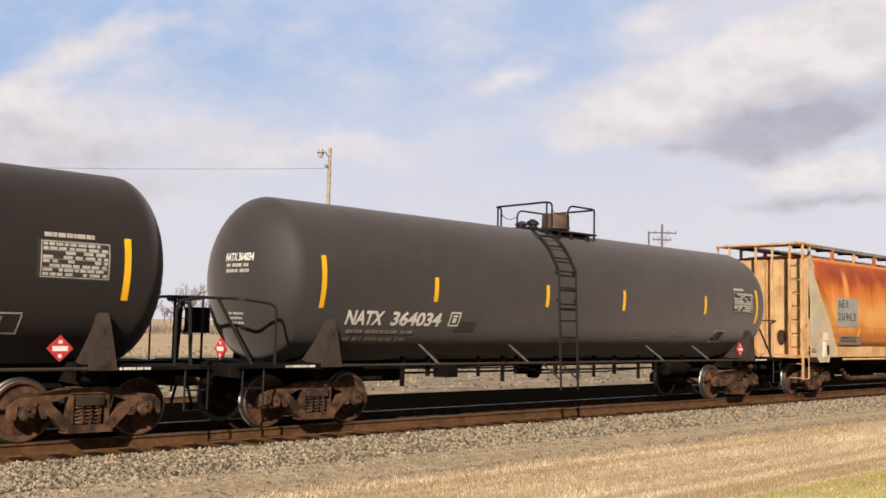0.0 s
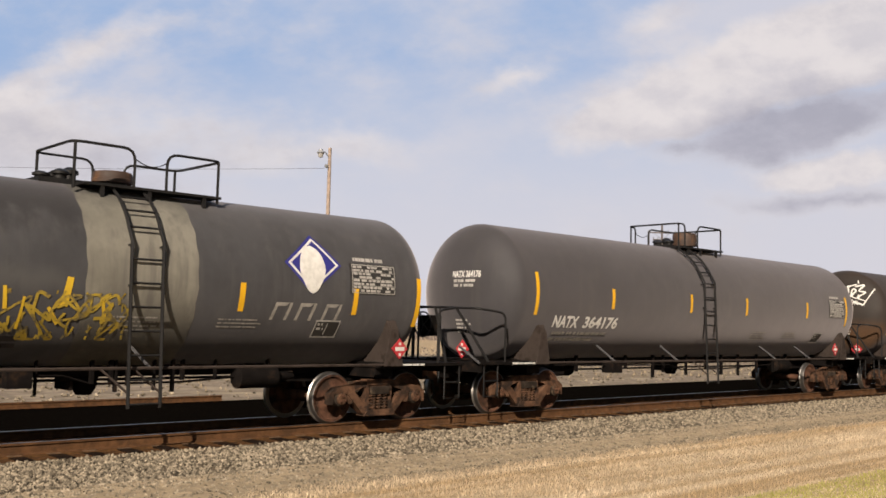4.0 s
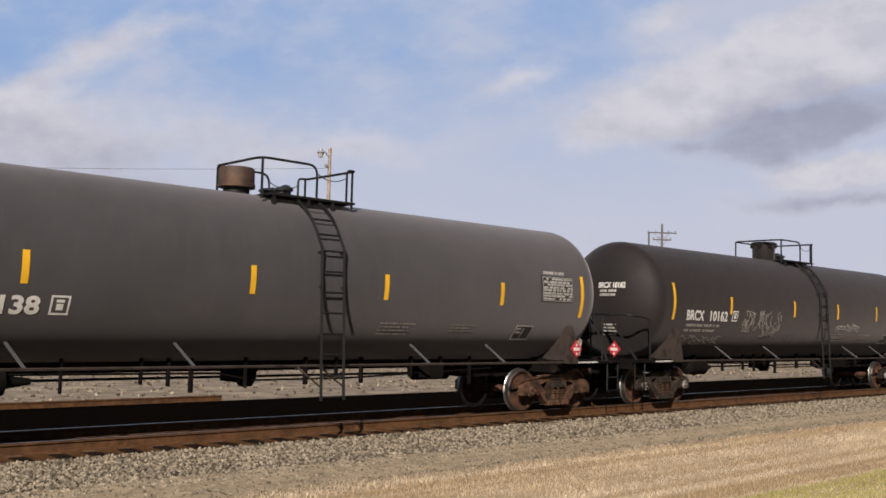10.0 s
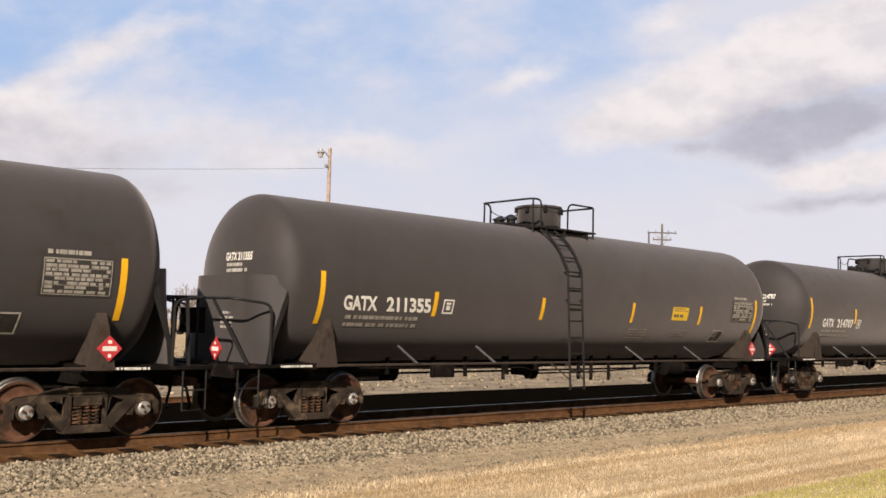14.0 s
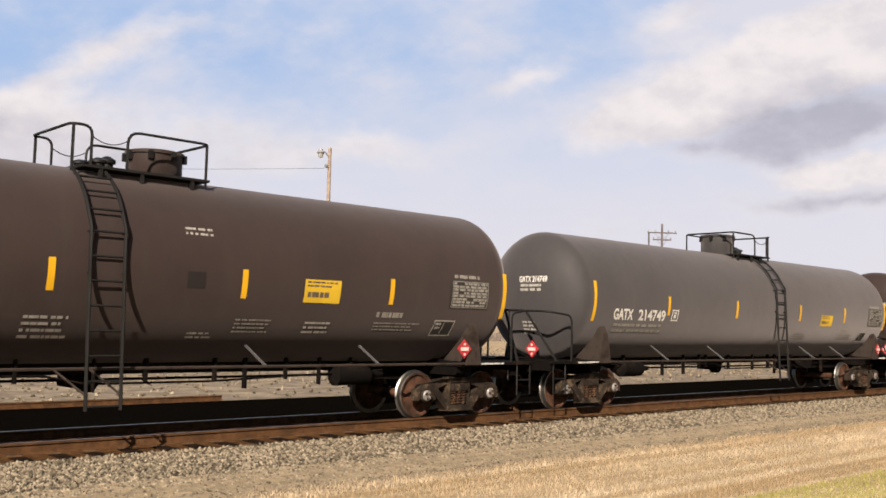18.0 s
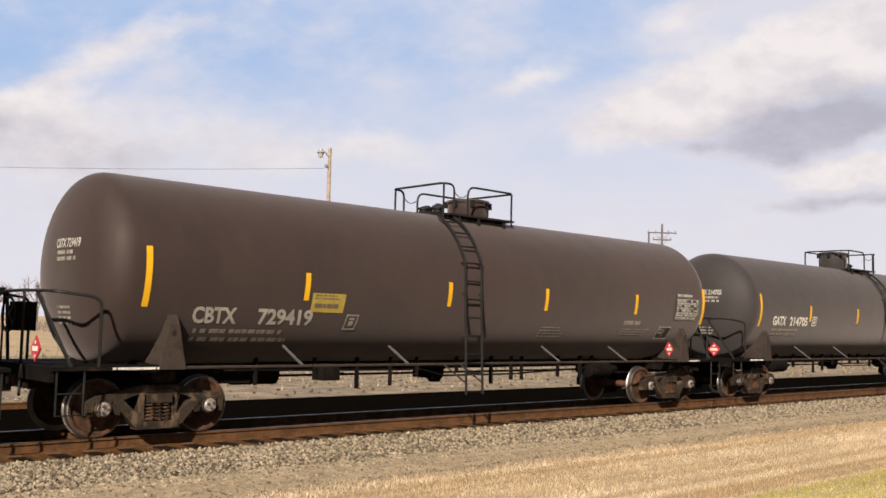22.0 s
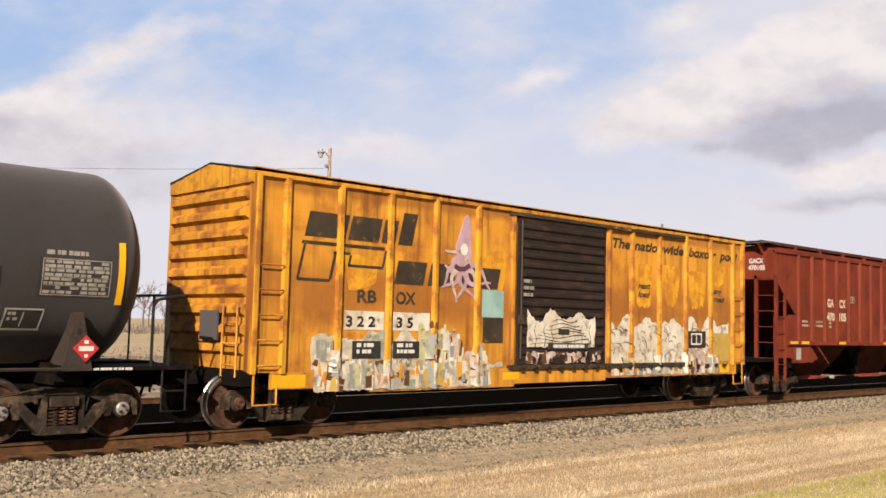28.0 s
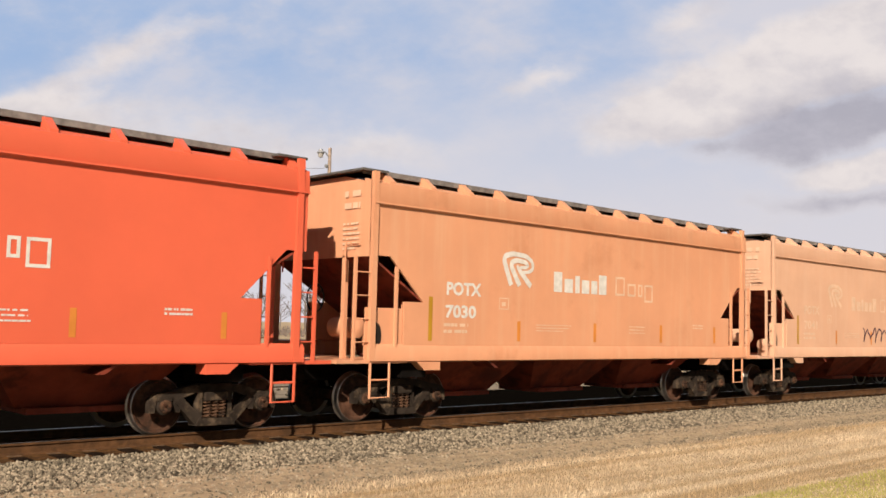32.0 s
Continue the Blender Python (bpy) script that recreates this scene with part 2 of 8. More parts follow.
RUST_AREAS = ((3.58, 0.30, 2.3, 7.1), (3.62, 0.32, 8.8, 10.4), (3.72, 0.24, -0.3, 1.95))
M_RUSTCREAM = surface("peach_hopper_paint", (0.60, 0.445, 0.32), 0.7, var=0.10, scale=0.7, second=((0.54, 0.37, 0.225), 0.3, 0.6), streak=((0.48, 0.30, 0.18), 0.75),
                      bands=tuple(((0.37, 0.145, 0.070), z, h, 0.16, 1.0, 0.95, a, b) for z, h, a, b in RUST_AREAS) + (((0.57, 0.335, 0.19), 2.62, 0.40, 0.15, 0.3, 0.65, -2, 20), ((0.55, 0.33, 0.18), 3.55, 0.3, 0.2, 0.5, 0.6, 9.5, 20),
                             ((0.64, 0.55, 0.43), 3.16, 0.08, 0.05, 0.08, 0.85, -2, 20), ((0.64, 0.52, 0.38), 4.06, 0.14, 0.10, 0.06, 0.7, -2, 20), ((0.62, 0.53, 0.41), 1.98, 0.035, 0.03, 0.04, 0.8, -2, 20), ((0.45, 0.36, 0.215), 1.70, 0.24, 0.06, 0.05, 0.75, -2, 20),
                             ((0.38, 0.21, 0.09), 1.74, 0.16, 0.10, 0.4, 0.85, 6.3, 10.4), ((0.42, 0.19, 0.09), 2.62, 0.36, 0.10, 0.5, 0.8, 5.6, 6.1), ((0.42, 0.19, 0.085), 2.66, 0.22, 0.12, 0.4, 0.9, 0.55, 0.85)),
                      drips=((0.46, 0.25, 0.125), 2.95, 0.75, 0.35, 1.7, 0.55, 0.72, 0.6))
M_PALEGREY = surface("pale_grey_panel_paint", (0.47, 0.41, 0.30), 0.7, var=0.15, scale=1.0, second=((0.50, 0.28, 0.12), 0.24, 1.5), streak=((0.44, 0.25, 0.11), 0.55))
M_TANFRAME = surface("tan_rusted_frame_paint", (0.58, 0.37, 0.18), 0.75, var=0.2, scale=1.5, second=((0.47, 0.24, 0.10), 0.36, 1.6), streak=((0.64, 0.50, 0.32), 0.5))
M_GREYPATCH = surface("grey_number_patch", (0.30, 0.30, 0.28), 0.7, var=0.1, scale=2.0)
M_BOXY = surface("yellow_boxcar_paint", (0.66, 0.30, 0.030), 0.6, var=0.16, scale=0.9, second=((0.42, 0.15, 0.022), 0.26, 1.3), streak=((0.17, 0.055, 0.015), 1.0),
                 bands=(((0.30, 0.10, 0.022), 2.35, 0.45, 0.3, 0.9, 0.75, -2, 20), ((0.24, 0.075, 0.018), 4.15, 0.10, 0.08, 0.3, 0.6, -2, 20)))
M_BOXEND = surface("rust_dirtied_yellow_paint", (0.64, 0.29, 0.025), 0.6, var=0.2, scale=1.0, second=((0.30, 0.10, 0.025), 0.36, 1.8), streak=((0.22, 0.075, 0.018), 1.0))
M_POSTYEL = surface("bright_yellow_post_paint", (0.72, 0.36, 0.024), 0.6, var=0.2, scale=1.0, second=((0.36, 0.13, 0.022), 0.42, 2.0), streak=((0.26, 0.085, 0.016), 0.9))
M_BOXBLACK = surface("black_door_paint", (0.028, 0.020, 0.018), 0.7, var=0.25, scale=1.5, second=((0.075, 0.04, 0.025), 0.22, 2.0), spec=0.2)
M_LOGO = surface("dark_logo_paint", (0.045, 0.034, 0.022), 0.6, var=0.3, scale=3.0, second=((0.40, 0.20, 0.03), 0.12, 4.0))
M_MAROON = surface("maroon_hopper_paint", (0.185, 0.031, 0.0145), 0.65, var=0.2, scale=0.8, streak=((0.235, 0.052, 0.021), 0.7), second=((0.108, 0.020, 0.009), 0.28, 1.3), spec=0.3)
M_CREAMINK = surface("cream_stencil_paint", (0.72, 0.62, 0.44), 0.6, var=0.15, scale=7.0, bump=0.05)
# unfaded red, its colour lowered for the shade below the car
M_BAYRED = surface("unfaded_dirty_red_paint_in_shade", (0.26, 0.055, 0.032), 0.7, var=0.25, scale=1.5, second=((0.12, 0.03, 0.02), 0.3, 2.0), spec=0.2)
M_SADDLE = surface("grey_brown_saddle_steel", (0.056, 0.043, 0.037), 0.8, var=0.3, scale=3.0, second=((0.03, 0.022, 0.018), 0.3, 3.0), spec=0.15)
M_VERGE = surface("gravelly_grass_verge", (0.40, 0.315, 0.21), 0.95, var=0.2, scale=3.0, second=((0.25, 0.205, 0.15), 0.38, 7.0), along=((0.52, 0.41, 0.27), 0.6), bump=0.8, fine=30.0, spec=0.1)
M_YARD = surface("gravelly_yard_ground", (0.30, 0.245, 0.185), 0.95, var=0.35, scale=1.2, second=((0.46, 0.38, 0.27), 0.3, 0.5), along=((0.20, 0.155, 0.105), 0.5), bump=0.8, fine=9.0, spec=0.1)
M_VERMILION = surface("vermilion_hopper_paint", (0.80, 0.145, 0.074), 0.5, var=0.05, scale=0.6, streak=((0.78, 0.15, 0.07), 0.3))
M_SALMON = surface("faded_salmon_paint", (0.76, 0.36, 0.20), 0.65, var=0.06, scale=0.6, streak=((0.78, 0.45, 0.275), 0.5), second=((0.66, 0.30, 0.16), 0.2, 0.7))
M_PEACH = surface("faded_peach_paint", (0.76, 0.45, 0.30), 0.65, var=0.06, scale=0.6, streak=((0.79, 0.51, 0.36), 0.5))
M_GRATE = surface("dark_grating", (0.105, 0.098, 0.092), 0.7, var=0.3, scale=6.0)
M_GRATEPALE = surface("worn_grey_grating", (0.20, 0.185, 0.175), 0.7, var=0.35, scale=6.0)
M_GRATEMAROON = surface("maroon_brown_grating", (0.085, 0.026, 0.018), 0.75, var=0.35, scale=6.0, spec=0.2)
# maroon paint of the bays with the shade under the side put in
M_BAYMAROON = surface("maroon_bay_paint_in_shade", (0.075, 0.021, 0.012), 0.8, var=0.3, scale=1.5, second=((0.035, 0.014, 0.010), 0.35, 2.0), spec=0.1)
M_BLUE = surface("dark_blue_decal", (0.035, 0.035, 0.22), 0.5, var=0.1)
M_GRAFYEL = surface("yellow_spray_paint", (0.44, 0.31, 0.035), 0.6, var=0.2, scale=3.0, second=((0.12, 0.10, 0.06), 0.35, 5.0))
M_GRAFWHITE = surface("white_spray_paint", (0.72, 0.68, 0.58), 0.6, var=0.15, scale=2.0, second=((0.22, 0.13, 0.07), 0.24, 3.5), streak=((0.42, 0.28, 0.13), 0.5))
M_GRAFMIX = surface("mixed_spray_paint", (0.62, 0.56, 0.46), 0.6, var=0.3, scale=3.5, second=((0.16, 0.10, 0.06), 0.27, 3.2), streak=((0.45, 0.40, 0.22), 0.7))
M_FAINT = surface("faint_lettering_paint", (0.79, 0.54, 0.38), 0.6, var=0.1, scale=5.0)
M_PURPLE = surface("purple_spray_paint", (0.10, 0.045, 0.07), 0.6, var=0.2, scale=5.0)
M_TEALGREY = surface("grey_green_spray_paint", (0.34, 0.36, 0.29), 0.6, var=0.25, scale=4.0, second=((0.6, 0.55, 0.42), 0.3, 4.0))
M_LIME = surface("pale_lime_spray_paint", (0.55, 0.52, 0.30), 0.6, var=0.3, scale=5.0, second=((0.2, 0.14, 0.08), 0.25, 5.0))
M_ROSE = surface("pinkish_spray_paint", (0.58, 0.45, 0.40), 0.6, var=0.25, scale=3.0, second=((0.22, 0.11, 0.07), 0.28, 4.0))
M_PALEROSE = surface("pale_rose_spray_paint", (0.60, 0.49, 0.42), 0.6, var=0.25, scale=3.0, second=((0.26, 0.14, 0.09), 0.22, 4.5), streak=((0.40, 0.27, 0.19), 0.5))
M_FRESHYEL = surface("fresher_yellow_paint", (0.72, 0.36, 0.022), 0.6, var=0.2, scale=2.5, second=((0.52, 0.20, 0.02), 0.4, 3.5), streak=((0.50, 0.19, 0.02), 0.7))
M_OCHRE = surface("ochre_patch_paint", (0.50, 0.34, 0.08), 0.6, var=0.1, scale=3.0)
M_LILAC = surface("lilac_spray_paint", (0.50, 0.33, 0.40), 0.6, var=0.2, scale=3.0)
M_TEAL = surface("pale_teal_patch", (0.30, 0.48, 0.45), 0.6, var=0.15, scale=3.0)
M_BALLAST = surface("ballast_bed", (0.150, 0.118, 0.084), 0.95, var=0.4, scale=14.0, second=((0.10, 0.08, 0.058), 0.35, 22.0), bump=1.0, fine=30.0, spec=0.15)
M_STONE = surface("ballast_stone", (0.214, 0.178, 0.130), 0.9, var=0.3, scale=12.0, bump=0.2, island=(0.35, 2.0), spec=0.2)
# oily ballast, taken down to near black to carry the train's shade
M_OILED_SHADE = surface("oiled_ballast_in_train_shade", (0.0045, 0.0037, 0.003), 1.0, var=0.4, scale=10.0, second=((0.011, 0.009, 0.007), 0.2, 14.0), bump=0.8, fine=25.0, spec=0.0)
M_RUSTBED = surface("rust_stained_ballast", (0.104, 0.052, 0.021), 0.95, var=0.35, scale=9.0, second=((0.055, 0.030, 0.014), 0.3, 7.0), bump=0.7, fine=30.0, spec=0.1)
M_GROUND = surface("dry_grass_ground", (0.57, 0.455, 0.31), 0.95, var=0.18, scale=0.8, second=((0.46, 0.33, 0.18), 0.25, 2.5), along=((0.40, 0.285, 0.155), 0.8), bump=0.6, fine=18.0, spec=0.1)
M_BLADE = surface("dry_grass_blade", (0.64, 0.51, 0.355), 0.9, var=0.16, scale=0.5, along=((0.42, 0.295, 0.16), 0.85), bump=0, island=(0.6, 1.3), spec=0.1)
M_GREEN = surface("green_grass_blade", (0.40, 0.37, 0.115), 0.9, var=0.2, scale=0.5, bump=0, island=(0.7, 1.2), spec=0.1)
M_POLE = surface("pole_wood", (0.40, 0.31, 0.25), 0.9, var=0.2, scale=4.0)
M_POLEDARK = surface("dark_pole_wood", (0.14, 0.12, 0.115), 0.9, var=0.2, scale=4.0)
M_GALV = surface("galvanised_steel", (0.40, 0.41, 0.43), 0.5, metal=0.4, var=0.2)
M_BARK = surface("bare_tree_bark", (0.17, 0.135, 0.115), 0.95, var=0.2, scale=2.0)


# ---- mesh building ----
class Shape:
    """Collects verts and faces of one part; each face keeps a material slot."""

    def __init__(self):
        self.v, self.f, self.s = [], [], []

    def add(self, verts, faces, slot=0):
        k = len(self.v)
        self.v += [tuple(p) for p in verts]
        self.f += [tuple(i + k for i in q) for q in faces]
        self.s += [slot] * len(faces)
        return self

    def box(self, x0, x1, y0, y1, z0, z1, slot=0):
        return self.add([(x, y, z) for x in (x0, x1) for y in (y0, y1) for z in (z0, z1)],
                        [(0, 1, 3, 2), (4, 6, 7, 5), (0, 4, 5, 1), (2, 3, 7, 6), (0, 2, 6, 4), (1, 5, 7, 3)], slot)

    def tube(self, pts, r, n=6, slot=0):
        pts = [Vector(p) for p in pts]
        rings, verts, faces = [], [], []
        side = None
        for i, p in enumerate(pts):
            d = (pts[min(i + 1, len(pts) - 1)] - pts[max(i - 1, 0)]).normalized()
            if side is None:
                side = d.orthogonal().normalized()
            side = (side - d * side.dot(d)).normalized()
            up = d.cross(side)
            for k in range(n):
                a = 2 * math.pi * k / n
                verts.append(p + (side * math.cos(a) + up * math.sin(a)) * r)
        for i in range(len(pts) - 1):
            for k in range(n):
                a, b = i * n + k, i * n + (k + 1) % n
                faces.append((a, b, b + n, a + n))
        faces.append(tuple(range(n - 1, -1, -1)))
        faces.append(tuple(range(len(verts) - n, len(verts))))
        return self.add(verts, faces, slot)

    def prism(self, poly, plane, a, b, slot=0):
        """A polygon in plane 'xz', 'yz' or 'xy', pushed from a to b along the third axis."""
        put = {"xz": lambda p, c: (p[0], c, p[1]), "yz": lambda p, c: (c, p[0], p[1]), "xy": lambda p, c: (p[0], p[1], c)}[plane]
        n = len(poly)
        verts = [put(p, a) for p in poly] + [put(p, b) for p in poly]
        faces = [tuple(range(n)), tuple(range(2 * n - 1, n - 1, -1))]
        faces += [(i + n, (i + 1) % n + n, (i + 1) % n, i) for i in range(n)]
        return self.add(verts, faces, slot)

    def lathe(self, prof, axis, centre=(0, 0, 0), n=24, slot=0, caps=True):
        """prof: (along the axis, radius) from one end to the other."""
        verts, faces = [], []
        cx, cy, cz = centre
        for t, r in prof:
            for k in range(n):
                a = 2 * math.pi * k / n
                c, s = r * math.cos(a), r * math.sin(a)
                verts.append({"x": (cx + t, cy + c, cz + s), "y": (cx + c, cy + t, cz + s), "z": (cx + c, cy + s, cz + t)}[axis])
        for i in range(len(prof) - 1):
            for k in range(n):
                a, b = i * n + k, i * n + (k + 1) % n
                faces.append((a, b, b + n, a + n))
        if caps:
            faces.append(tuple(range(n - 1, -1, -1)))
            faces.append(tuple(range(len(verts) - n, len(verts))))
        return self.add(verts, faces, slot)

    def mesh(self, name, mats, angle=40.0):
        me = bpy.data.meshes.new(name)
        me.from_pydata(self.v, [], self.f)
        for m in mats:
            me.materials.append(m)
        if len(mats) > 1:
            me.polygons.foreach_set("material_index", self.s)
        bm = bmesh.new()
        bm.from_mesh(me)
        bmesh.ops.recalc_face_normals(bm, faces=bm.faces)
        bm.to_mesh(me)
        bm.free()
        me.shade_smooth()
        me.set_sharp_from_angle(angle=radians(angle))
        return me


def part(name, shape, mats, parent, label="", at=None):
    """Links a Shape (or a ready mesh) as one mesh object under a thing or a part."""
    if isinstance(shape, Shape):
        shape = shape.mesh(name, mats if isinstance(mats, (list, tuple)) else [mats])
    ob = new(name, shape)
    ob.parent = parent
    if at is not None:
        ob.matrix_basis = at
    if label:
        ob["label"] = label
    return ob


def thing(name, shape, mats, label, category, group="", kind="", at=None):
    ob = part(name, shape, mats, None, "", at)
    return tagged(ob, label, category, group, kind)


TEXTS = {}


def letters(body, lean=0.0, fat=0.034):
    """Flat triangles of a text in a unit box: width 1 along x, capitals 1 high along z."""
    if (body, lean, fat) not in TEXTS:
        cu = bpy.data.curves.new("letters", "FONT")
        cu.body, cu.size, cu.shear, cu.resolution_u, cu.fill_mode = body, 1.0, lean, 3, "FRONT"
        cu.offset = fat
        ob = bpy.data.objects.new("letters", cu)
        me = bpy.data.meshes.new_from_object(ob)
        bm = bmesh.new()
        bm.from_mesh(me)
        lo = min(v.co.x for v in bm.verts)
        hi = max(v.co.x for v in bm.verts)
        top = 0.73
        for v in bm.verts:
            v.co = ((v.co.x - lo) / (hi - lo), 0, v.co.y / top)
        for k in range(1, 5):
            bmesh.ops.bisect_plane(bm, geom=bm.verts[:] + bm.edges[:] + bm.faces[:], plane_co=(0, 0, k * 0.2), plane_no=(0, 0, 1))
        bm.verts.index_update()
        TEXTS[(body, lean, fat)] = ([tuple(v.co) for v in bm.verts], [tuple(v.index for v in f.verts) for f in bm.faces])
        bm.free()
        bpy.data.objects.remove(ob)
        bpy.data.curves.remove(cu)
        bpy.data.meshes.remove(me)
    return TEXTS[(body, lean, fat)]


def flat(y):
    return lambda x, z, o: (x, y - o, z)


def round_side(radius, zc):
    """The near side of a tank: (x, z) onto the shell, o proud of it."""
    def put(x, z, o):
        r = radius + o
        d = max(-r, min(r, z - zc))
        return (x, -math.sqrt(max(0, r * r - d * d)), z)
    return put


def write(shape, on, body, x0, x1, z0, z1, lean=0.0, o=0.006, slot=0, fat=0.034):
    v, f = letters(body, lean, fat)
    return shape.add([on(x0 + p[0] * (x1 - x0), z0 + p[2] * (z1 - z0), o) for p in v], f, slot)


def sheet(shape, on, x0, x1, z0, z1, o=0.005, slot=0, step=0.09, slant=0.0):
    """A thin patch laid on a side."""
    n = max(1, int(abs(z1 - z0) / step))
    v, f = [], []
    for i in range(n + 1):
        t = i / n
        z = z0 + (z1 - z0) * t
        v += [on(x0 + slant * t, z, o), on(x1 + slant * t, z, o)]
        if i:
            f.append((2 * i - 2, 2 * i - 1, 2 * i + 1, 2 * i))
    return shape.add(v, f, slot)


def bars(shape, on, x0, x1, z0, z1, rows, seed, o=0.006, slot=0, fill=0.55):
    """Rows of small bars where writing is too small to read."""
    rnd = random.Random(seed)
    h = (z1 - z0) / rows
    for r in range(rows):
        x = x0
        end = x1 - rnd.random() * 0.3 * (x1 - x0)
        while x < end:
            w = min(end - x, h * rnd.uniform(0.4, 1.6))
            if w > 0.01:
                sheet(shape, on, x, x + w, z1 - (r + fill) * h, z1 - r * h, o, slot, 0.2)
            x += w + h * rnd.choice((0.12, 0.18, 0.5))
    return shape


def bend(pts, r=0.14, n=4):
    """Points of a bent pipe: every corner rounded."""
    pts = [Vector(p) for p in pts]
    out = [pts[0]]
    for a, b, c in zip(pts, pts[1:], pts[2:]):
        d0, d1 = (a - b), (c - b)
        k = min(r, d0.length * 0.45, d1.length * 0.45)
        p, q = b + d0.normalized() * k, b + d1.normalized() * k
        out += [p * (1 - t) ** 2 + b * 2 * t * (1 - t) + q * t * t for t in np.linspace(0, 1, n + 1)]
    return out + [pts[-1]]


def ribbon(shape, on, pts, w0, w1, o=0.006, slot=0):
    """A painted stroke along (x, z) points, its half width running from w0 to w1."""
    v, f = [], []
    m = len(pts) - 1
    for i, p in enumerate(pts):
        a, b = pts[max(0, i - 1)], pts[min(m, i + 1)]
        d = Vector((b[0] - a[0], b[1] - a[1]))
        q = Vector((-d.y, d.x)).normalized() * (w0 + (w1 - w0) * i / m) if d.length else Vector((0, 0))
        v += [on(p[0] - q.x, p[1] - q.y, o), on(p[0] + q.x, p[1] + q.y, o)]
        if i:
            f.append((2 * i - 2, 2 * i - 1, 2 * i + 1, 2 * i))
    return shape.add(v, f, slot)


def ragged(car, on, x0, x1, z0, z1, mats, seed, label="", deep=0.25, o=0.005, name="rust_patch"):
    """A stain with an uneven, streaky lower edge and soft-stepped sides."""
    rnd_ = random.Random(seed)
    n = max(8, int((x1 - x0) / 0.07))
    v, f, low = [], [], z0
    for i in range(n + 1):
        t = i / n
        side = min(1.0, 5 * t + 0.3, 5 * (1 - t) + 0.3)
        low += rnd_.uniform(-0.10, 0.10)
        low = min(max(low, z0 - deep), z0 + deep)
        b = z1 - (z1 - (low + rnd_.uniform(-0.03, 0.03))) * side
        top = z1 - 0.05 * rnd_.random()
        for k in range(6):
            v.append(on(x0 + (x1 - x0) * t + 0.02 * rnd_.uniform(-1, 1), b + (top - b) * k / 5, o))
        if i:
            for k in range(5):
                f.append(((i - 1) * 6 + k, i * 6 + k, i * 6 + k + 1, (i - 1) * 6 + k + 1))
    part(name, Shape().add(v, f), [mats], car, label)


# ---- ground, ballast and track ----
def strip(name, prof, x0, x1, mats, label, category, nx=1):
    """A sheet along the line from (y, z) points of its cross-section."""
    v, f = [], []
    n = len(prof)
    for i in range(nx + 1):
        x = x0 + (x1 - x0) * i / nx
        v += [(x, y, z) for y, z in prof]
    for i in range(nx):
        for k in range(n - 1):
            f.append((i * n + k, i * n + k + 1, (i + 1) * n + k + 1, (i + 1) * n + k))
    sh = Shape().add(v, f)
    return thing(name, sh, [mats], label, category, kind="structure")


GZ = -0.46
strip("ground", [(-2500, GZ), (-60, GZ), (-8, GZ), (-3.7, GZ - 0.02), (0, -0.62), (4, -0.72), (12, -0.72), (60, -0.6), (4000, -0.6)], -2500, 4500, M_GROUND, "dry tan grass and bare field along the railway", "ground")
strip("ballast_bed", [(-4.3, GZ - 0.05), (-3.8, -0.43), (-2.1, -0.275), (-1.46, -0.232), (-1.32, -0.205), (1.55, -0.2), (2.0, -0.23), (3.6, -0.75)], -200, 900, M_BALLAST, "grey crushed stone ballast shoulder under the track", "ballast", 40)


def scatter_stones(name, count, x0, x1, y_lo, y_hi, height, mats, label, seed, size):
    rng = np.random.default_rng(seed)
    u = rng.random(count)
    x = x0 + (x1 - x0) * u ** 1.5
    y = rng.uniform(y_lo, y_hi, count)
    z = np.interp(y, [p[0] for p in height], [p[1] for p in height])
    r = rng.uniform(size[0], size[1], count)
    base = np.array([(1, 0, 0), (0, 1, 0), (-1, 0, 0), (0, -1, 0), (0, 0, 0.8), (0, 0, -0.8)], float)
    a = rng.uniform(0, 2 * np.pi, count)
    jit = rng.uniform(0.6, 1.3, (count, 6, 3))
    p = base[None] * jit * r[:, None, None]
    p[:, 4, 0] += r * rng.uniform(-0.5, 0.5, count)
    p[:, 4, 1] += r * rng.uniform(-0.5, 0.5, count)
    c, s = np.cos(a)[:, None], np.sin(a)[:, None]
    q = np.stack([p[..., 0] * c - p[..., 1] * s, p[..., 0] * s + p[..., 1] * c, p[..., 2]], -1)
    q += np.stack([x, y, z + r * 0.4], -1)[:, None]
    tri = np.array([(0, 1, 4), (1, 2, 4), (2, 3, 4), (3, 0, 4), (1, 0, 5), (2, 1, 5), (3, 2, 5), (0, 3, 5)])
    faces = (tri[None] + 6 * np.arange(count)[:, None, None]).reshape(-1, 3)
    me = bpy.data.meshes.new(name)
    me.from_pydata(q.reshape(-1, 3).tolist(), [], faces.tolist())
    me.materials.append(mats)
    return thing(name, me, None, label, "gravel", kind="stuff")


SHOULDER = [(-4.3, GZ), (-3.8, -0.43), (-2.1, -0.275), (-1.46, -0.232), (-1.32, -0.205), (1.55, -0.2), (3.6, -0.75)]
scatter_stones("ballast_stones", 46000, 2.5, 75, -3.3, -1.34, SHOULDER, M_STONE, "loose grey and tan crushed ballast stones", 3, (0.018, 0.042))
strip("grass_verge", [(-4.55, GZ - 0.012), (-4.2, GZ + 0.012), (-3.8, -0.418), (-3.3, -0.362), (-2.95, -0.326)], -200, 900, M_VERGE, "fine gravel and dry grass mixed along the ballast edge", "ground", 40)
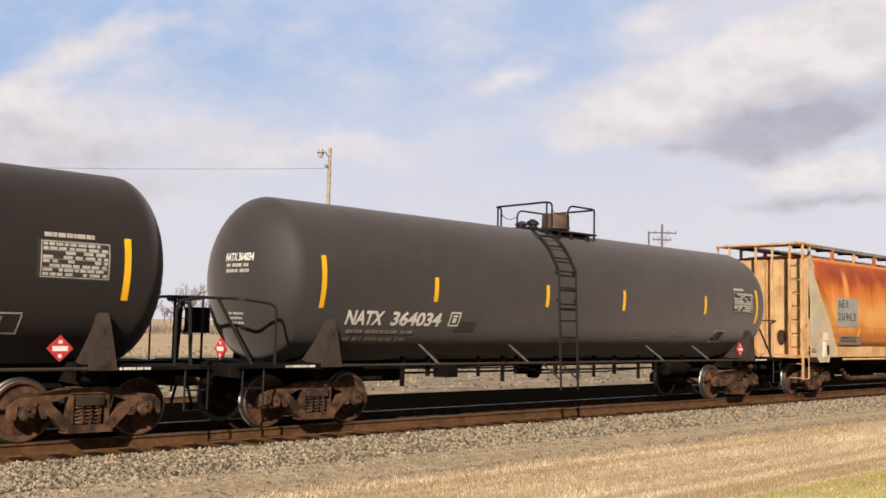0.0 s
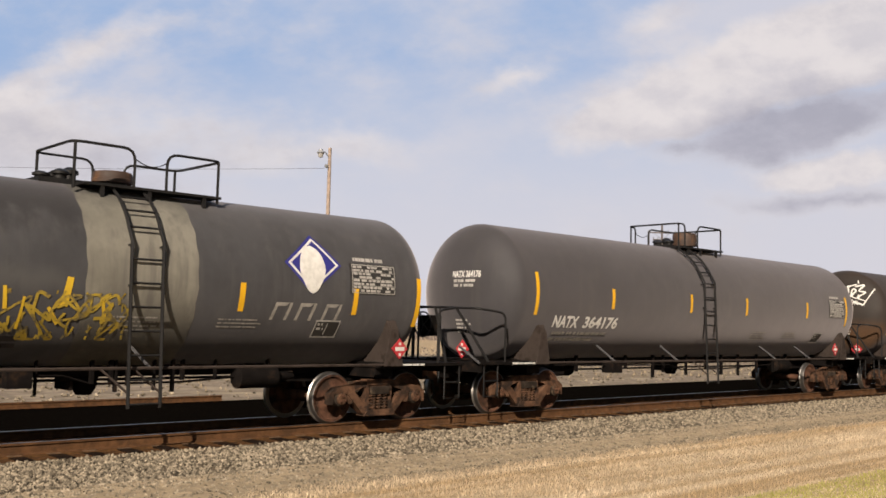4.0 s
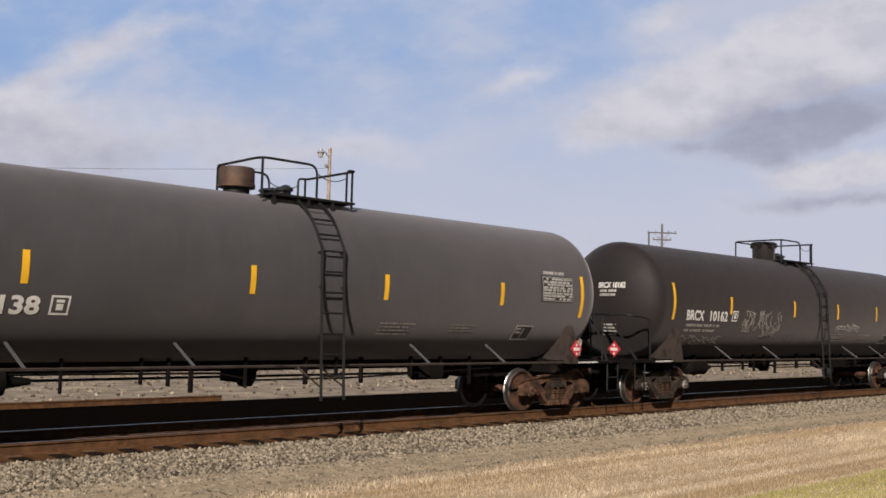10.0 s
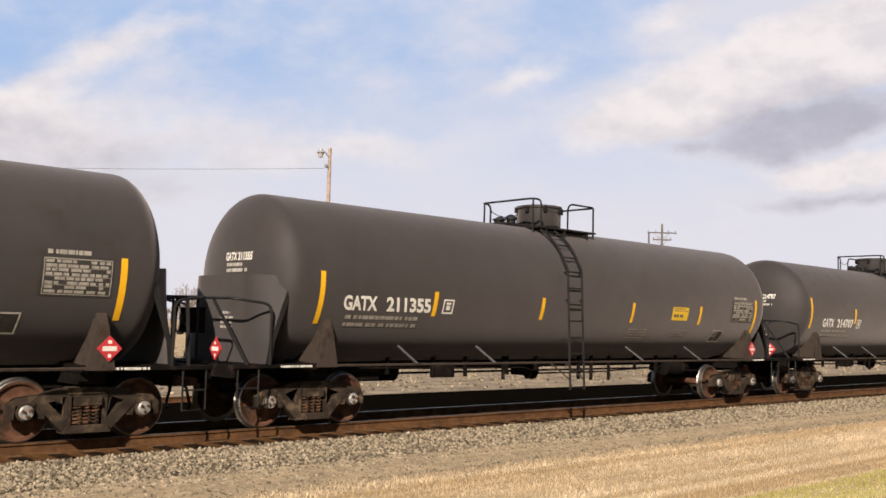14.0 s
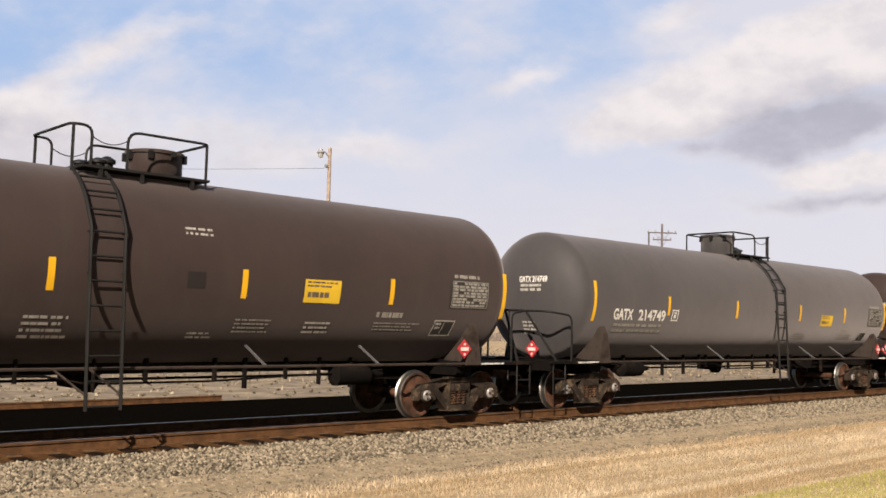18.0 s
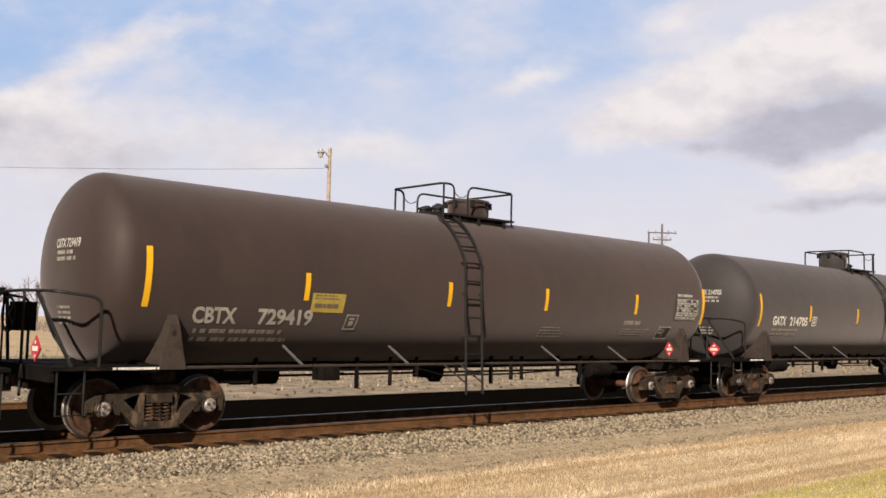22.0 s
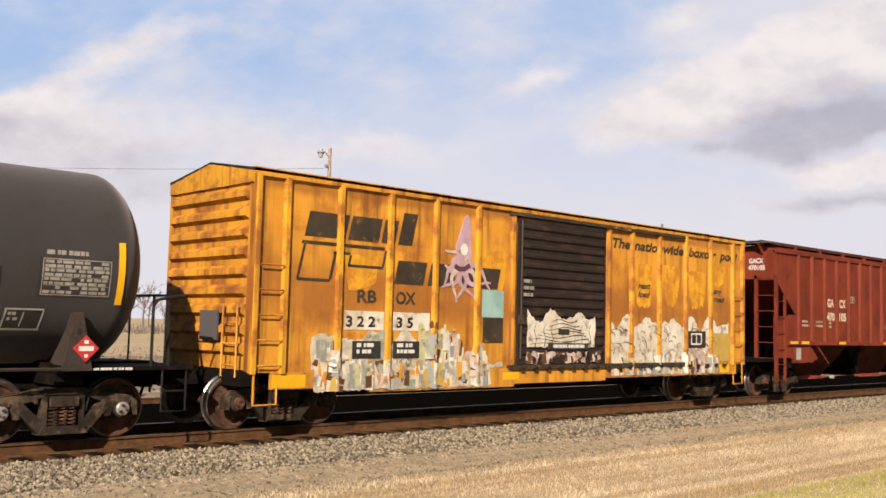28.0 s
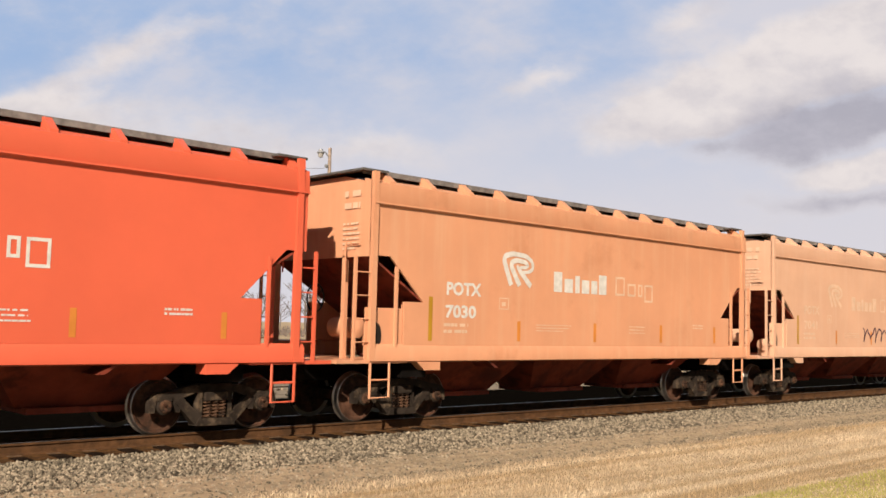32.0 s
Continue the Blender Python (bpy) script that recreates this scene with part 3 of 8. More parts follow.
scatter_stones("verge_gravel", 9000, 2.5, 60, -4.1, -3.0, [(p[0], p[1] + 0.008) for p in SHOULDER], M_STONE, "fine scattered gravel along the ballast edge", 8, (0.010, 0.028))
# runs out to y = 11.8 as the painted shadow of the train
strip("track_bed", [(-0.66, -0.195), (0.0, -0.185), (1.3, -0.19), (2.0, -0.22), (3.6, -0.60), (4.6, -0.705), (11.8, -0.695)], -200, 900, M_OILED_SHADE, "oil-stained ballast between and beyond the rails, coloured near black for the train's shade", "ballast", 40)
scatter_stones("cribbing_stones", 8000, 2.5, 70, -0.64, 1.6, SHOULDER, M_OILED_SHADE, "oily ballast stones between the rails, darkened in colour for the train's shade", 4, (0.022, 0.045))


def grass(name, count, x0, x1, y_lo, y_hi, mats, label, seed, tall, zbase, width=0.006, power=1.4):
    rng = np.random.default_rng(seed)
    x = x0 + (x1 - x0) * rng.random(count) ** power
    y = rng.uniform(y_lo, y_hi, count)
    clump = np.array([noise.noise((a * 0.5, b * 1.1, 0.0)) for a, b in zip(x, y)])
    h = rng.uniform(tall[0], tall[1], count) * (1 + 0.6 * clump)
    a = rng.uniform(0, 2 * np.pi, count)
    lean = rng.uniform(0.05, 0.6, count) * h
    b = rng.uniform(0, 2 * np.pi, count)
    dx, dy = np.cos(a) * width * (1 + x / 25), np.sin(a) * width * (1 + x / 25)
    z = np.full(count, zbase)
    v = np.stack([np.stack([x - dx, y - dy, z], -1), np.stack([x + dx, y + dy, z], -1),
                  np.stack([x + lean * np.cos(b), y + lean * np.sin(b), z + h], -1)], 1)
    me = bpy.data.meshes.new(name)
    me.from_pydata(v.reshape(-1, 3).tolist(), [], np.arange(count * 3).reshape(-1, 3).tolist())
    me.materials.append(mats)
    return thing(name, me, None, label, "grass", kind="stuff")


grass("dry_grass", 120000, 4, 48, -9.8, -4.3, M_BLADE, "short dry straw-coloured grass beside the ballast", 5, (0.02, 0.065), GZ - 0.005, 0.004, 1.5)
grass("grass_ridge", 14000, 4, 70, -4.6, -4.05, M_BLADE, "fringe of straw-coloured grass along the ballast edge", 6, (0.025, 0.08), GZ - 0.005)
grass("green_grass", 26000, 12, 22, -11.2, -8.15, M_GREEN, "patch of short green grass", 7, (0.02, 0.07), GZ - 0.005)

strip("rust_strip", [(-1.26, -0.203), (-1.20, -0.194), (-0.91, -0.192), (-0.89, -0.174), (-0.84, -0.174), (-0.67, -0.178)], -200, 900, M_RUSTBED, "rust-stained ballast beside the rail", "ballast", 20)
track = tagged(new("track"), "standard gauge railway track with wooden ties", "track", kind="structure")
RAILP = [(-0.075, -0.175), (0.075, -0.175), (0.075, -0.16), (0.012, -0.145), (0.010, -0.05), (0.036, -0.035), (0.036, -0.004), (0.026, 0.0), (-0.026, 0.0), (-0.036, -0.004), (-0.036, -0.035), (-0.010, -0.05), (-0.012, -0.145), (-0.075, -0.16)]
for side in (-1, 1):
    rail = Shape().prism([(p[0] + side * 0.7535, p[1]) for p in RAILP], "yz", -200, 1200)
    rail.s = [1 if abs(sum(rail.v[i][2] for i in q) / len(q) + 0.001) < 0.0015 and len(q) == 4 else 0 for q in rail.f]
    part("rail", rail, [M_RAIL, M_RAILTOP], track, "rusty steel rail with a polished head")
tie_mesh = Shape().box(-0.115, 0.115, -1.30, 1.3, -0.36, -0.178).mesh("railroad_tie", [M_TIE])
plate_mesh = Shape().box(-0.1, 0.1, -0.14, 0.17, -0.18, -0.166).mesh("tie_plate", [M_PLATE])
rnd = random.Random(2)
for i in range(170):
    x = -2 + i * 0.545 + rnd.uniform(-0.03, 0.03)
    part("railroad_tie", tie_mesh, None, track, at=pose(x, rnd.uniform(-0.05, 0.05), rnd.uniform(-0.012, 0.006), 0, 0, rnd.uniform(-1.2, 1.2)))
    if i < 90:
        part("tie_plate", plate_mesh, None, track, at=pose(x, -0.7535, 0.0))
far_ties = Shape()
for i in range(300):
    far_ties.box(91 + i * 0.545, 91.23 + i * 0.545, -1.3, 1.3, -0.36, -0.18)
tagged(part("far_ties", far_ties, [M_TIE], track), kind="stuff")
strip("yard_ground", [(11.8, -0.695), (20, -0.66), (36, -0.62), (44, -0.615)], -120, 420, M_YARD, "gravelly grey-tan yard ground behind the track", "ground", 20)
YARD = [(10.9, -0.70), (20, -0.66), (36, -0.62), (60, -0.60)]
scatter_stones("yard_rubble", 9000, -12, 120, 12.0, 44, YARD, M_STONE, "scattered pale rubble and clods on the yard ground", 21, (0.03, 0.10))
spare = Shape().prism([(p[0] + 11.6, p[1] - 0.5) for p in RAILP], "yz", -6, 15.7)
thing("spare_rail", spare, [M_RAIL], "length of rusty rail lying on the ground behind the track", "rail")


# ---- sky backdrop with slowly drifting clouds ----
def cloud_material():
    m = bpy.data.materials.new("drifting_clouds")
    m.use_nodes = True
    n, l = m.node_tree.nodes, m.node_tree.links
    n.clear()
    tc = n.new("ShaderNodeTexCoord")
    sep = n.new("ShaderNodeSeparateXYZ")
    l.new(tc.outputs["Object"], sep.inputs[0])

    def math_(op, a, b=None, c=None):
        x = n.new("ShaderNodeMath")
        x.operation = op
        for i, v in enumerate((a, b, c)):
            if v is None:
                continue
            if isinstance(v, (int, float)):
                x.inputs[i].default_value = v
            else:
                l.new(v, x.inputs[i])
        return x.outputs[0]

    u, v = math_("DIVIDE", sep.outputs["X"], sep.outputs["Y"]), math_("DIVIDE", sep.outputs["Z"], sep.outputs["Y"])
    uv = n.new("ShaderNodeCombineXYZ")
    l.new(u, uv.inputs[0]), l.new(v, uv.inputs[1])

    def fbm(scale, stretch=(1, 1, 1), turn=0.0, detail=8, rough=0.55):
        mp = n.new("ShaderNodeMapping")
        mp.inputs["Scale"].default_value, mp.inputs["Rotation"].default_value = stretch, (0, 0, radians(turn))
        l.new(uv.outputs[0], mp.inputs["Vector"])
        t = n.new("ShaderNodeTexNoise")
        t.inputs["Scale"].default_value, t.inputs["Detail"].default_value, t.inputs["Roughness"].default_value = scale, detail, rough
        l.new(mp.outputs[0], t.inputs["Vector"])
        return t

    warp = fbm(7.0, detail=6)
    vm = n.new("ShaderNodeVectorMath")
    vm.operation = "MULTIPLY_ADD"
    l.new(warp.outputs["Color"], vm.inputs[0])
    vm.inputs[1].default_value = (0.09, 0.07, 0.0)
    off = n.new("ShaderNodeVectorMath")
    off.operation = "SUBTRACT"
    l.new(uv.outputs[0], off.inputs[0])
    off.inputs[1].default_value = (0.045, 0.035, 0)
    l.new(off.outputs[0], vm.inputs[2])

    def bank(cu, cv, ru, rv, turn, weight):
        mp = n.new("ShaderNodeMapping")
        mp.vector_type = "TEXTURE"
        mp.inputs["Location"].default_value, mp.inputs["Rotation"].default_value, mp.inputs["Scale"].default_value = (cu, cv, 0), (0, 0, radians(turn)), (ru, rv, 1)
        l.new(vm.outputs[0], mp.inputs["Vector"])
        g = n.new("ShaderNodeTexGradient")
        g.gradient_type = "SPHERICAL"
        l.new(mp.outputs[0], g.inputs[0])
        return math_("MULTIPLY", g.outputs["Fac"], weight)

    def total(items):
        s = items[0]
        for i in items[1:]:
            s = math_("ADD", s, i)
        return s

    def smooth(src, lo, hi, to=1.0):
        r = n.new("ShaderNodeMapRange")
        r.interpolation_type = "SMOOTHSTEP"
        l.new(src, r.inputs["Value"])
        r.inputs["From Min"].default_value, r.inputs["From Max"].default_value, r.inputs["To Max"].default_value = lo, hi, to
        return r.outputs[0]

    clouds = total([bank(*b) for b in CLOUD_BANKS])
    shade = total([bank(*b) for b in CLOUD_SHADES])
    fine = fbm(9.0, (1, 1.8, 1), -18, 9, 0.6).outputs["Fac"]
    big = fbm(3.0, (1, 1.6, 1), -20, 5, 0.5).outputs["Fac"]
    grain = math_("SUBTRACT", fine, 0.5)
    body = smooth(math_("ADD", math_("MULTIPLY", clouds, 1.1), math_("MULTIPLY", grain, 1.35)), 0.05, 0.95, 0.98)
    gloom = smooth(math_("ADD", math_("MULTIPLY", shade, 1.15), math_("MULTIPLY", grain, 1.9)), -0.10, 1.30, 1.0)
    haze = smooth(v, 0.21, -0.02, 0.92)
    veil = smooth(math_("ADD", math_("MULTIPLY", big, 0.8), math_("MULTIPLY", fine, 0.5)), 0.46, 0.90, 0.8)
    tuft = smooth(fbm(16.0, (1, 1.5, 1), -15, 8, 0.6).outputs["Fac"], 0.36, 0.70, 0.75)
    thin = total([bank(*b) for b in CLOUD_VEILS])
    veil = math_("MAXIMUM", veil, smooth(math_("ADD", thin, math_("MULTIPLY", grain, 0.9)), 0.0, 0.9, 0.85))
    alpha = math_("MULTIPLY", smooth(math_("ABSOLUTE", u), 1.3, 0.9), smooth(v, 1.1, 0.8))

    def blend(a, b, fac):
        x = n.new("ShaderNodeMix")
        x.data_type = "RGBA"
        for sock, val in zip([q for q in x.inputs if q.type == "RGBA"], (a, b)):
            if isinstance(val, tuple):
                sock.default_value = (*val, 1)
            else:
                l.new(val, sock)
        l.new(fac, x.inputs["Factor"])
        return [q for q in x.outputs if q.type == "RGBA"][0]

    clear = blend((0.58, 0.655, 0.82), (0.385, 0.53, 0.795), smooth(v, 0.05, 0.22))
    clear = blend(clear, (0.775, 0.745, 0.795), math_("SUBTRACT", 1.0, math_("MULTIPLY", math_("SUBTRACT", 1.0, haze), math_("SUBTRACT", 1.0, veil))))
    lump = blend(blend((0.92, 0.845, 0.825), (0.72, 0.675, 0.705), tuft), blend((0.47, 0.45, 0.515), (0.60, 0.57, 0.635), tuft), gloom)
    final = blend(clear, lump, math_("MAXIMUM", body, math_("MULTIPLY", gloom, 0.9)))
    em = n.new("ShaderNodeEmission")
    l.new(final, em.inputs["Color"])
    em.inputs["Strength"].default_value = 0.665
    tr = n.new("ShaderNodeBsdfTransparent")
    ms = n.new("ShaderNodeMixShader")
    l.new(alpha, ms.inputs[0]), l.new(tr.outputs[0], ms.inputs[1]), l.new(em.outputs[0], ms.inputs[2])
    out = n.new("ShaderNodeOutputMaterial")
    l.new(ms.outputs[0], out.inputs["Surface"])
    return m


# centre across and up, radii, turn in degrees, weight
CLOUD_VEILS = [(0.34, 0.250, 0.36, 0.085, 12, 1.0), (0.05, 0.115, 0.30, 0.05, 14, 0.7), (-0.30, 0.235, 0.10, 0.03, 35, 0.6)]
CLOUD_BANKS = [(0.36, 0.184, 0.29, 0.070, 14, 1.6), (0.25, 0.150, 0.14, 0.036, 22, 1.0), (0.46, 0.222, 0.18, 0.062, 12, 1.2), (0.235, 0.238, 0.07, 0.036, 20, 0.75), (0.42, 0.085, 0.13, 0.024, 3, 1.6), (0.090, 0.178, 0.07, 0.026, 20, 0.7),
               (-0.38, 0.110, 0.36, 0.062, 0, 0.85), (-0.345, 0.200, 0.22, 0.030, 20, 0.75), (-0.47, 0.145, 0.14, 0.045, 0, 0.7), (-0.10, 0.100, 0.18, 0.030, 4, 0.5)]
CLOUD_SHADES = [(0.412, 0.139, 0.25, 0.044, 10, 1.3), (0.37, 0.116, 0.12, 0.028, 8, 0.75), (0.42, 0.058, 0.18, 0.015, 3, 0.9), (0.25, 0.106, 0.03, 0.010, 10, 0.4), (-0.48, 0.140, 0.10, 0.03, 0, 0.6), (-0.36, 0.100, 0.30, 0.045, -4, 0.6), (-0.40, 0.055, 0.30, 0.03, 0, 0.5)]
v, f = [], []
NA, NE, RAD = 40, 24, 3200.0
for i in range(NE + 1):
    for k in range(NA + 1):
        a, e = radians(-55 + 110 * k / NA), radians(-12 + 62 * i / NE)
        v.append((RAD * math.sin(a) * math.cos(e), RAD * math.cos(a) * math.cos(e), RAD * math.sin(e)))
        if i and k:
            f.append(((i - 1) * (NA + 1) + k - 1, (i - 1) * (NA + 1) + k, i * (NA + 1) + k, i * (NA + 1) + k - 1))
cloud_layer = thing("backdrop_clouds", Shape().add(v, f), [cloud_material()], "pale blue sky with soft cream and grey clouds", "sky", kind="structure")


# ---- poles, wires and far trees ----
def utility_pole(x, y, top, mats, label, lamp=False, arms=()):
    root = tagged(new("utility_pole"), label, "utility pole", "poles along the line")
    root.matrix_basis = pose(x, y, -0.72)
    t = top + 0.72
    part("pole", Shape().lathe([(0, 0.15), (t * 0.5, 0.115), (t, 0.085), (t + 0.01, 0.03)], "z", n=12), [mats], root)
    for z, half, ang in arms:
        ca, sa = math.cos(radians(ang)), math.sin(radians(ang))
        part("crossarm", Shape().tube([(-half * ca, -half * sa, t - z), (half * ca, half * sa, t - z)], 0.065, 4), [mats], root)
        for s in (-0.92, -0.45, 0.45, 0.92):
            part("insulator", Shape().lathe([(0, 0.03), (0.05, 0.05), (0.12, 0.055), (0.16, 0.02)], "z", (s * half * ca, s * half * sa, t - z + 0.06), 8), [M_GALV], root)
        for s in (-1, 1):
            part("arm_brace", Shape().tube([(s * half * 0.55 * ca, s * half * 0.55 * sa, t - z), (0, 0, t - z - 0.6)], 0.02, 4), [M_GALV], root)
    if lamp:
        part("lamp_bracket", Shape().tube([(0, 0, t - 0.55), (-0.35, -0.1, t - 0.30), (-0.68, -0.2, t - 0.28)], 0.025, 6), [M_GALV], root)
        head = part("lamp_head", Shape().lathe([(0.12, 0.05), (0.1, 0.1), (0.0, 0.13), (-0.08, 0.2), (-0.10, 0.19)], "z", (-0.72, -0.2, t - 0.3), 14), [M_GALV], root)
        part("lens", Shape().lathe([(-0.10, 0.15), (-0.2, 0.14), (-0.30, 0.1), (-0.33, 0.02)], "z", (-0.72, -0.2, t - 0.3), 14), [M_PANELWHITE], head)
        part("insulator", Shape().lathe([(0, 0.03), (0.06, 0.09), (0.16, 0.1), (0.22, 0.03)], "z", (-0.25, -0.08, t - 1.1), 10), [M_GALV], root)
        part("insulator_pin", Shape().tube([(0, 0, t - 1.0), (-0.25, -0.08, t - 1.02)], 0.02, 5), [M_GALV], root)
    return root


P1 = (29.28, 24.96)
utility_pole(P1[0], P1[1], 10.85, M_POLE, "weathered wooden utility pole with a yard lamp near its top", lamp=True)
utility_pole(69.5, 31.9, 10.9, M_POLEDARK, "dark wooden utility pole with a crossarm of insulators", arms=((0.75, 1.25, 140), (1.35, 0.8, 140)))
utility_pole(83.5, 43.0, 11.9, M_POLEDARK, "dark wooden utility pole with a crossarm, farther off", arms=((1.7, 1.6, 140),))
utility_pole(2.0, 55.0, 10.6, M_POLE, "weathered wooden utility pole carrying the wire")
wire = []
for i in range(25):
    t = i / 24
    wire.append((P1[0] - 0.25 + (2 - P1[0]) * t, P1[1] + (55 - P1[1]) * t, 9.75 + 0.5 * t - 4 * 0.35 * t * (1 - t)))
thing("overhead_wire", Shape().tube(wire, 0.009, 4), [M_RAILING], "thin sagging overhead wire between two poles", "wire")


def bare_tree(name, x, y, h, seed):
    rnd = random.Random(seed)
    root = tagged(new(name), "leafless grey-brown tree at the edge of the field", "tree", "far bare trees")
    root.matrix_basis = pose(x, y, -0.6)
    part("trunk", Shape().tube([(0, 0, 0), (rnd.uniform(-.2, .2), 0, h * 0.25), (rnd.uniform(-.4, .4), rnd.uniform(-.4, .4), h * 0.55)], h * 0.018, 6), [M_BARK], root)
    limbs = Shape()

    def grow(p, d, ln, r, lvl):
        q = p + d * ln
        limbs.tube([p, p + d * ln * 0.5 + Vector((rnd.uniform(-1, 1), rnd.uniform(-1, 1), 0)) * ln * 0.06, q], r, 3)
        if lvl:
            for _ in range(3):
                w = (d + Vector((rnd.uniform(-1, 1), rnd.uniform(-1, 1), rnd.uniform(-0.25, 0.7))) * 0.75).normalized()
                grow(q if rnd.random() < 0.6 else p + d * ln * 0.6, w, ln * rnd.uniform(0.55, 0.8), r * 0.6, lvl - 1)
    for i in range(6):
        a = i * 2.4
        grow(Vector((0, 0, h * rnd.uniform(0.2, 0.5))), Vector((math.cos(a), math.sin(a), rnd.uniform(0.7, 1.6))).normalized(), h * 0.24, h * 0.010, 3)
    part("crown", limbs, [M_BARK], root)


rnd = random.Random(9)
for i in range(62):
    a = radians(14 + i * 0.55 if i < 40 else 36 + (i - 40) * 2.0) + radians(rnd.uniform(-0.4, 0.4))
    d = rnd.uniform(230, 380)
    bare_tree("bare_tree", d * math.sin(a), -15 + d * math.cos(a), rnd.uniform(8, 15) if i < 40 else rnd.uniform(4.5, 8.5), 100 + i)
brush = Shape()
for i in range(260):
    a = radians(-12 + i * 0.38)
    d = rnd.uniform(150, 210)
    w, h = rnd.uniform(1.5, 3.5), rnd.uniform(0.5, 1.5)
    cx, cy = d * math.sin(a), -15 + d * math.cos(a)
    pts = [(cx + rnd.uniform(-w, w), cy + rnd.uniform(-w, w), -0.6 + rnd.uniform(0, h)) for _ in range(26)]
    for p in pts:
        brush.tube([(p[0], p[1], -0.6), (p[0] + rnd.uniform(-.5, .5), p[1], p[2] + 0.4)], 0.07, 3)
thing("field_brush", brush, [M_BARK], "low brown brush along the far field edge", "brush", kind="stuff")
grass("far_stubble", 9000, -10, 140, 14, 70, M_VERGE, "dry tufts in the yard behind the track", 11, (0.05, 0.22), -0.67, 0.02, 1.0)
grass("yard_weeds", 7000, -10, 140, 22, 60, M_BARK, "low brown weeds in the yard behind the track", 12, (0.05, 0.30), -0.65, 0.02, 1.0)


# ---- rolling stock: shared running gear ----
def side_frame_shape():
    s = Shape()
    top = [(-1.14, 0.36), (-1.14, 0.56), (-1.02, 0.66), (-0.72, 0.70), (-0.42, 0.78), (0.42, 0.78), (0.72, 0.70), (1.02, 0.66), (1.14, 0.56), (1.14, 0.36),
           (1.05, 0.36), (1.03, 0.56), (0.76, 0.57), (0.72, 0.36), (0.62, 0.36), (0.58, 0.58), (0.36, 0.66), (-0.36, 0.66), (-0.58, 0.58), (-0.62, 0.36), (-0.72, 0.36), (-0.76, 0.57), (-1.03, 0.56), (-1.05, 0.36)]
    s.prism(top, "xz", -0.075, 0.075)
    for k in (-1, 1):
        s.prism([(k * 0.72, 0.52), (k * 0.60, 0.60), (k * 0.24, 0.27), (k * 0.26, 0.14), (k * 0.34, 0.13)], "xz", -0.09, 0.09)
        s.prism([(k * 0.235, 0.24), (k * 0.31, 0.30), (k * 0.31, 0.68), (k * 0.235, 0.68)], "xz", -0.08, 0.08)
        s.box(k * 0.889 - 0.12, k * 0.889 + 0.12, -0.1, 0.1, 0.545, 0.60)
    s.prism([(-0.36, 0.13), (0.36, 0.13), (0.30, 0.245), (-0.30, 0.245)], "xz", -0.13, 0.13)
    s.box(-0.30, 0.30, -0.10, 0.10, 0.70, 0.80)
    return s


def spring_shape():
    s = Shape()
    pts = [(0.062 * math.cos(a), 0.062 * math.sin(a), 0.25 + 0.27 * a / (2 * math.pi * 5)) for a in np.linspace(0, 2 * math.pi * 5, 41)]
    return s.tube(pts, 0.017, 5)


def wheelset_shape():
    s = Shape()
    s.lathe([(-1.0, 0.075), (-0.95, 0.08), (-0.8, 0.09), (0.8, 0.09), (0.95, 0.08), (1.0, 0.075)], "y", (0, 0, 0), 14, 0)
    for k in (-1, 1):
        inner, outer = 0.68 * k, 0.815 * k
        s.lathe([(outer, 0.10), (outer + 0.03 * k, 0.13), (outer - 0.02 * k, 0.17), (outer - 0.055 * k, 0.26), (outer - 0.045 * k, 0.36), (outer - 0.006 * k, 0.39), (outer, 0.432)], "y", (0, 0, 0), 40, 0, False)
        s.lathe([(outer, 0.43), (outer - 0.008 * k, 0.448), (outer - 0.03 * k, 0.453), (inner + 0.035 * k, 0.457), (inner + 0.02 * k, 0.475), (inner + 0.008 * k, 0.483), (inner, 0.478), (inner, 0.40)], "y", (0, 0, 0), 40, 1, False)
        s.lathe([(inner, 0.41), (inner + 0.04 * k, 0.36), (inner + 0.05 * k, 0.2), (inner - 0.01 * k, 0.12), (inner - 0.01 * k, 0.09)], "y", (0, 0, 0), 30, 0, False)
        s.lathe([(1.06 * k, 0.105), (1.115 * k, 0.105), (1.13 * k, 0.09), (1.132 * k, 0.02)], "y", (0, 0, 0), 18, 2)
        for b in range(3):
            a = b * 2.094
            s.lathe([(1.13 * k, 0.024), (1.16 * k, 0.024), (1.162 * k, 0.005)], "y", (0.055 * math.cos(a), 0, 0.055 * math.sin(a)), 6, 0)
    return s


FRAME_MESH = {}
for key, mat_ in (("brown", M_TRUCK), ("dark", M_TRUCKDARK)):
    FRAME_MESH[key] = side_frame_shape().mesh("side_frame", [mat_])
SPRING_MESH = spring_shape().mesh("spring", [M_TRUCK])
WHEEL_MESH = wheelset_shape().mesh("wheelset", [M_WHEEL, M_TREAD, M_CAP], 30)
WHEEL_MESH_DULL = wheelset_shape().mesh("wheelset", [M_WHEEL, M_TREAD, M_TRUCK], 30)
BEARING_MESH = Shape().lathe([(-0.10, 0.12), (-0.09, 0.135), (0.09, 0.135), (0.10, 0.12)], "y", (0, 0, 0), 18).mesh("bearing", [M_TRUCKDARK])
BOLSTER_MESH = Shape().prism([(-1.13, 0.53), (1.13, 0.53), (1.13, 0.66), (0.5, 0.72), (-0.5, 0.72), (-1.13, 0.66)], "yz", -0.2, 0.2).lathe([(0.72, 0.2), (0.82, 0.2)], "z", n=16).mesh("truck", [M_TRUCKDARK])
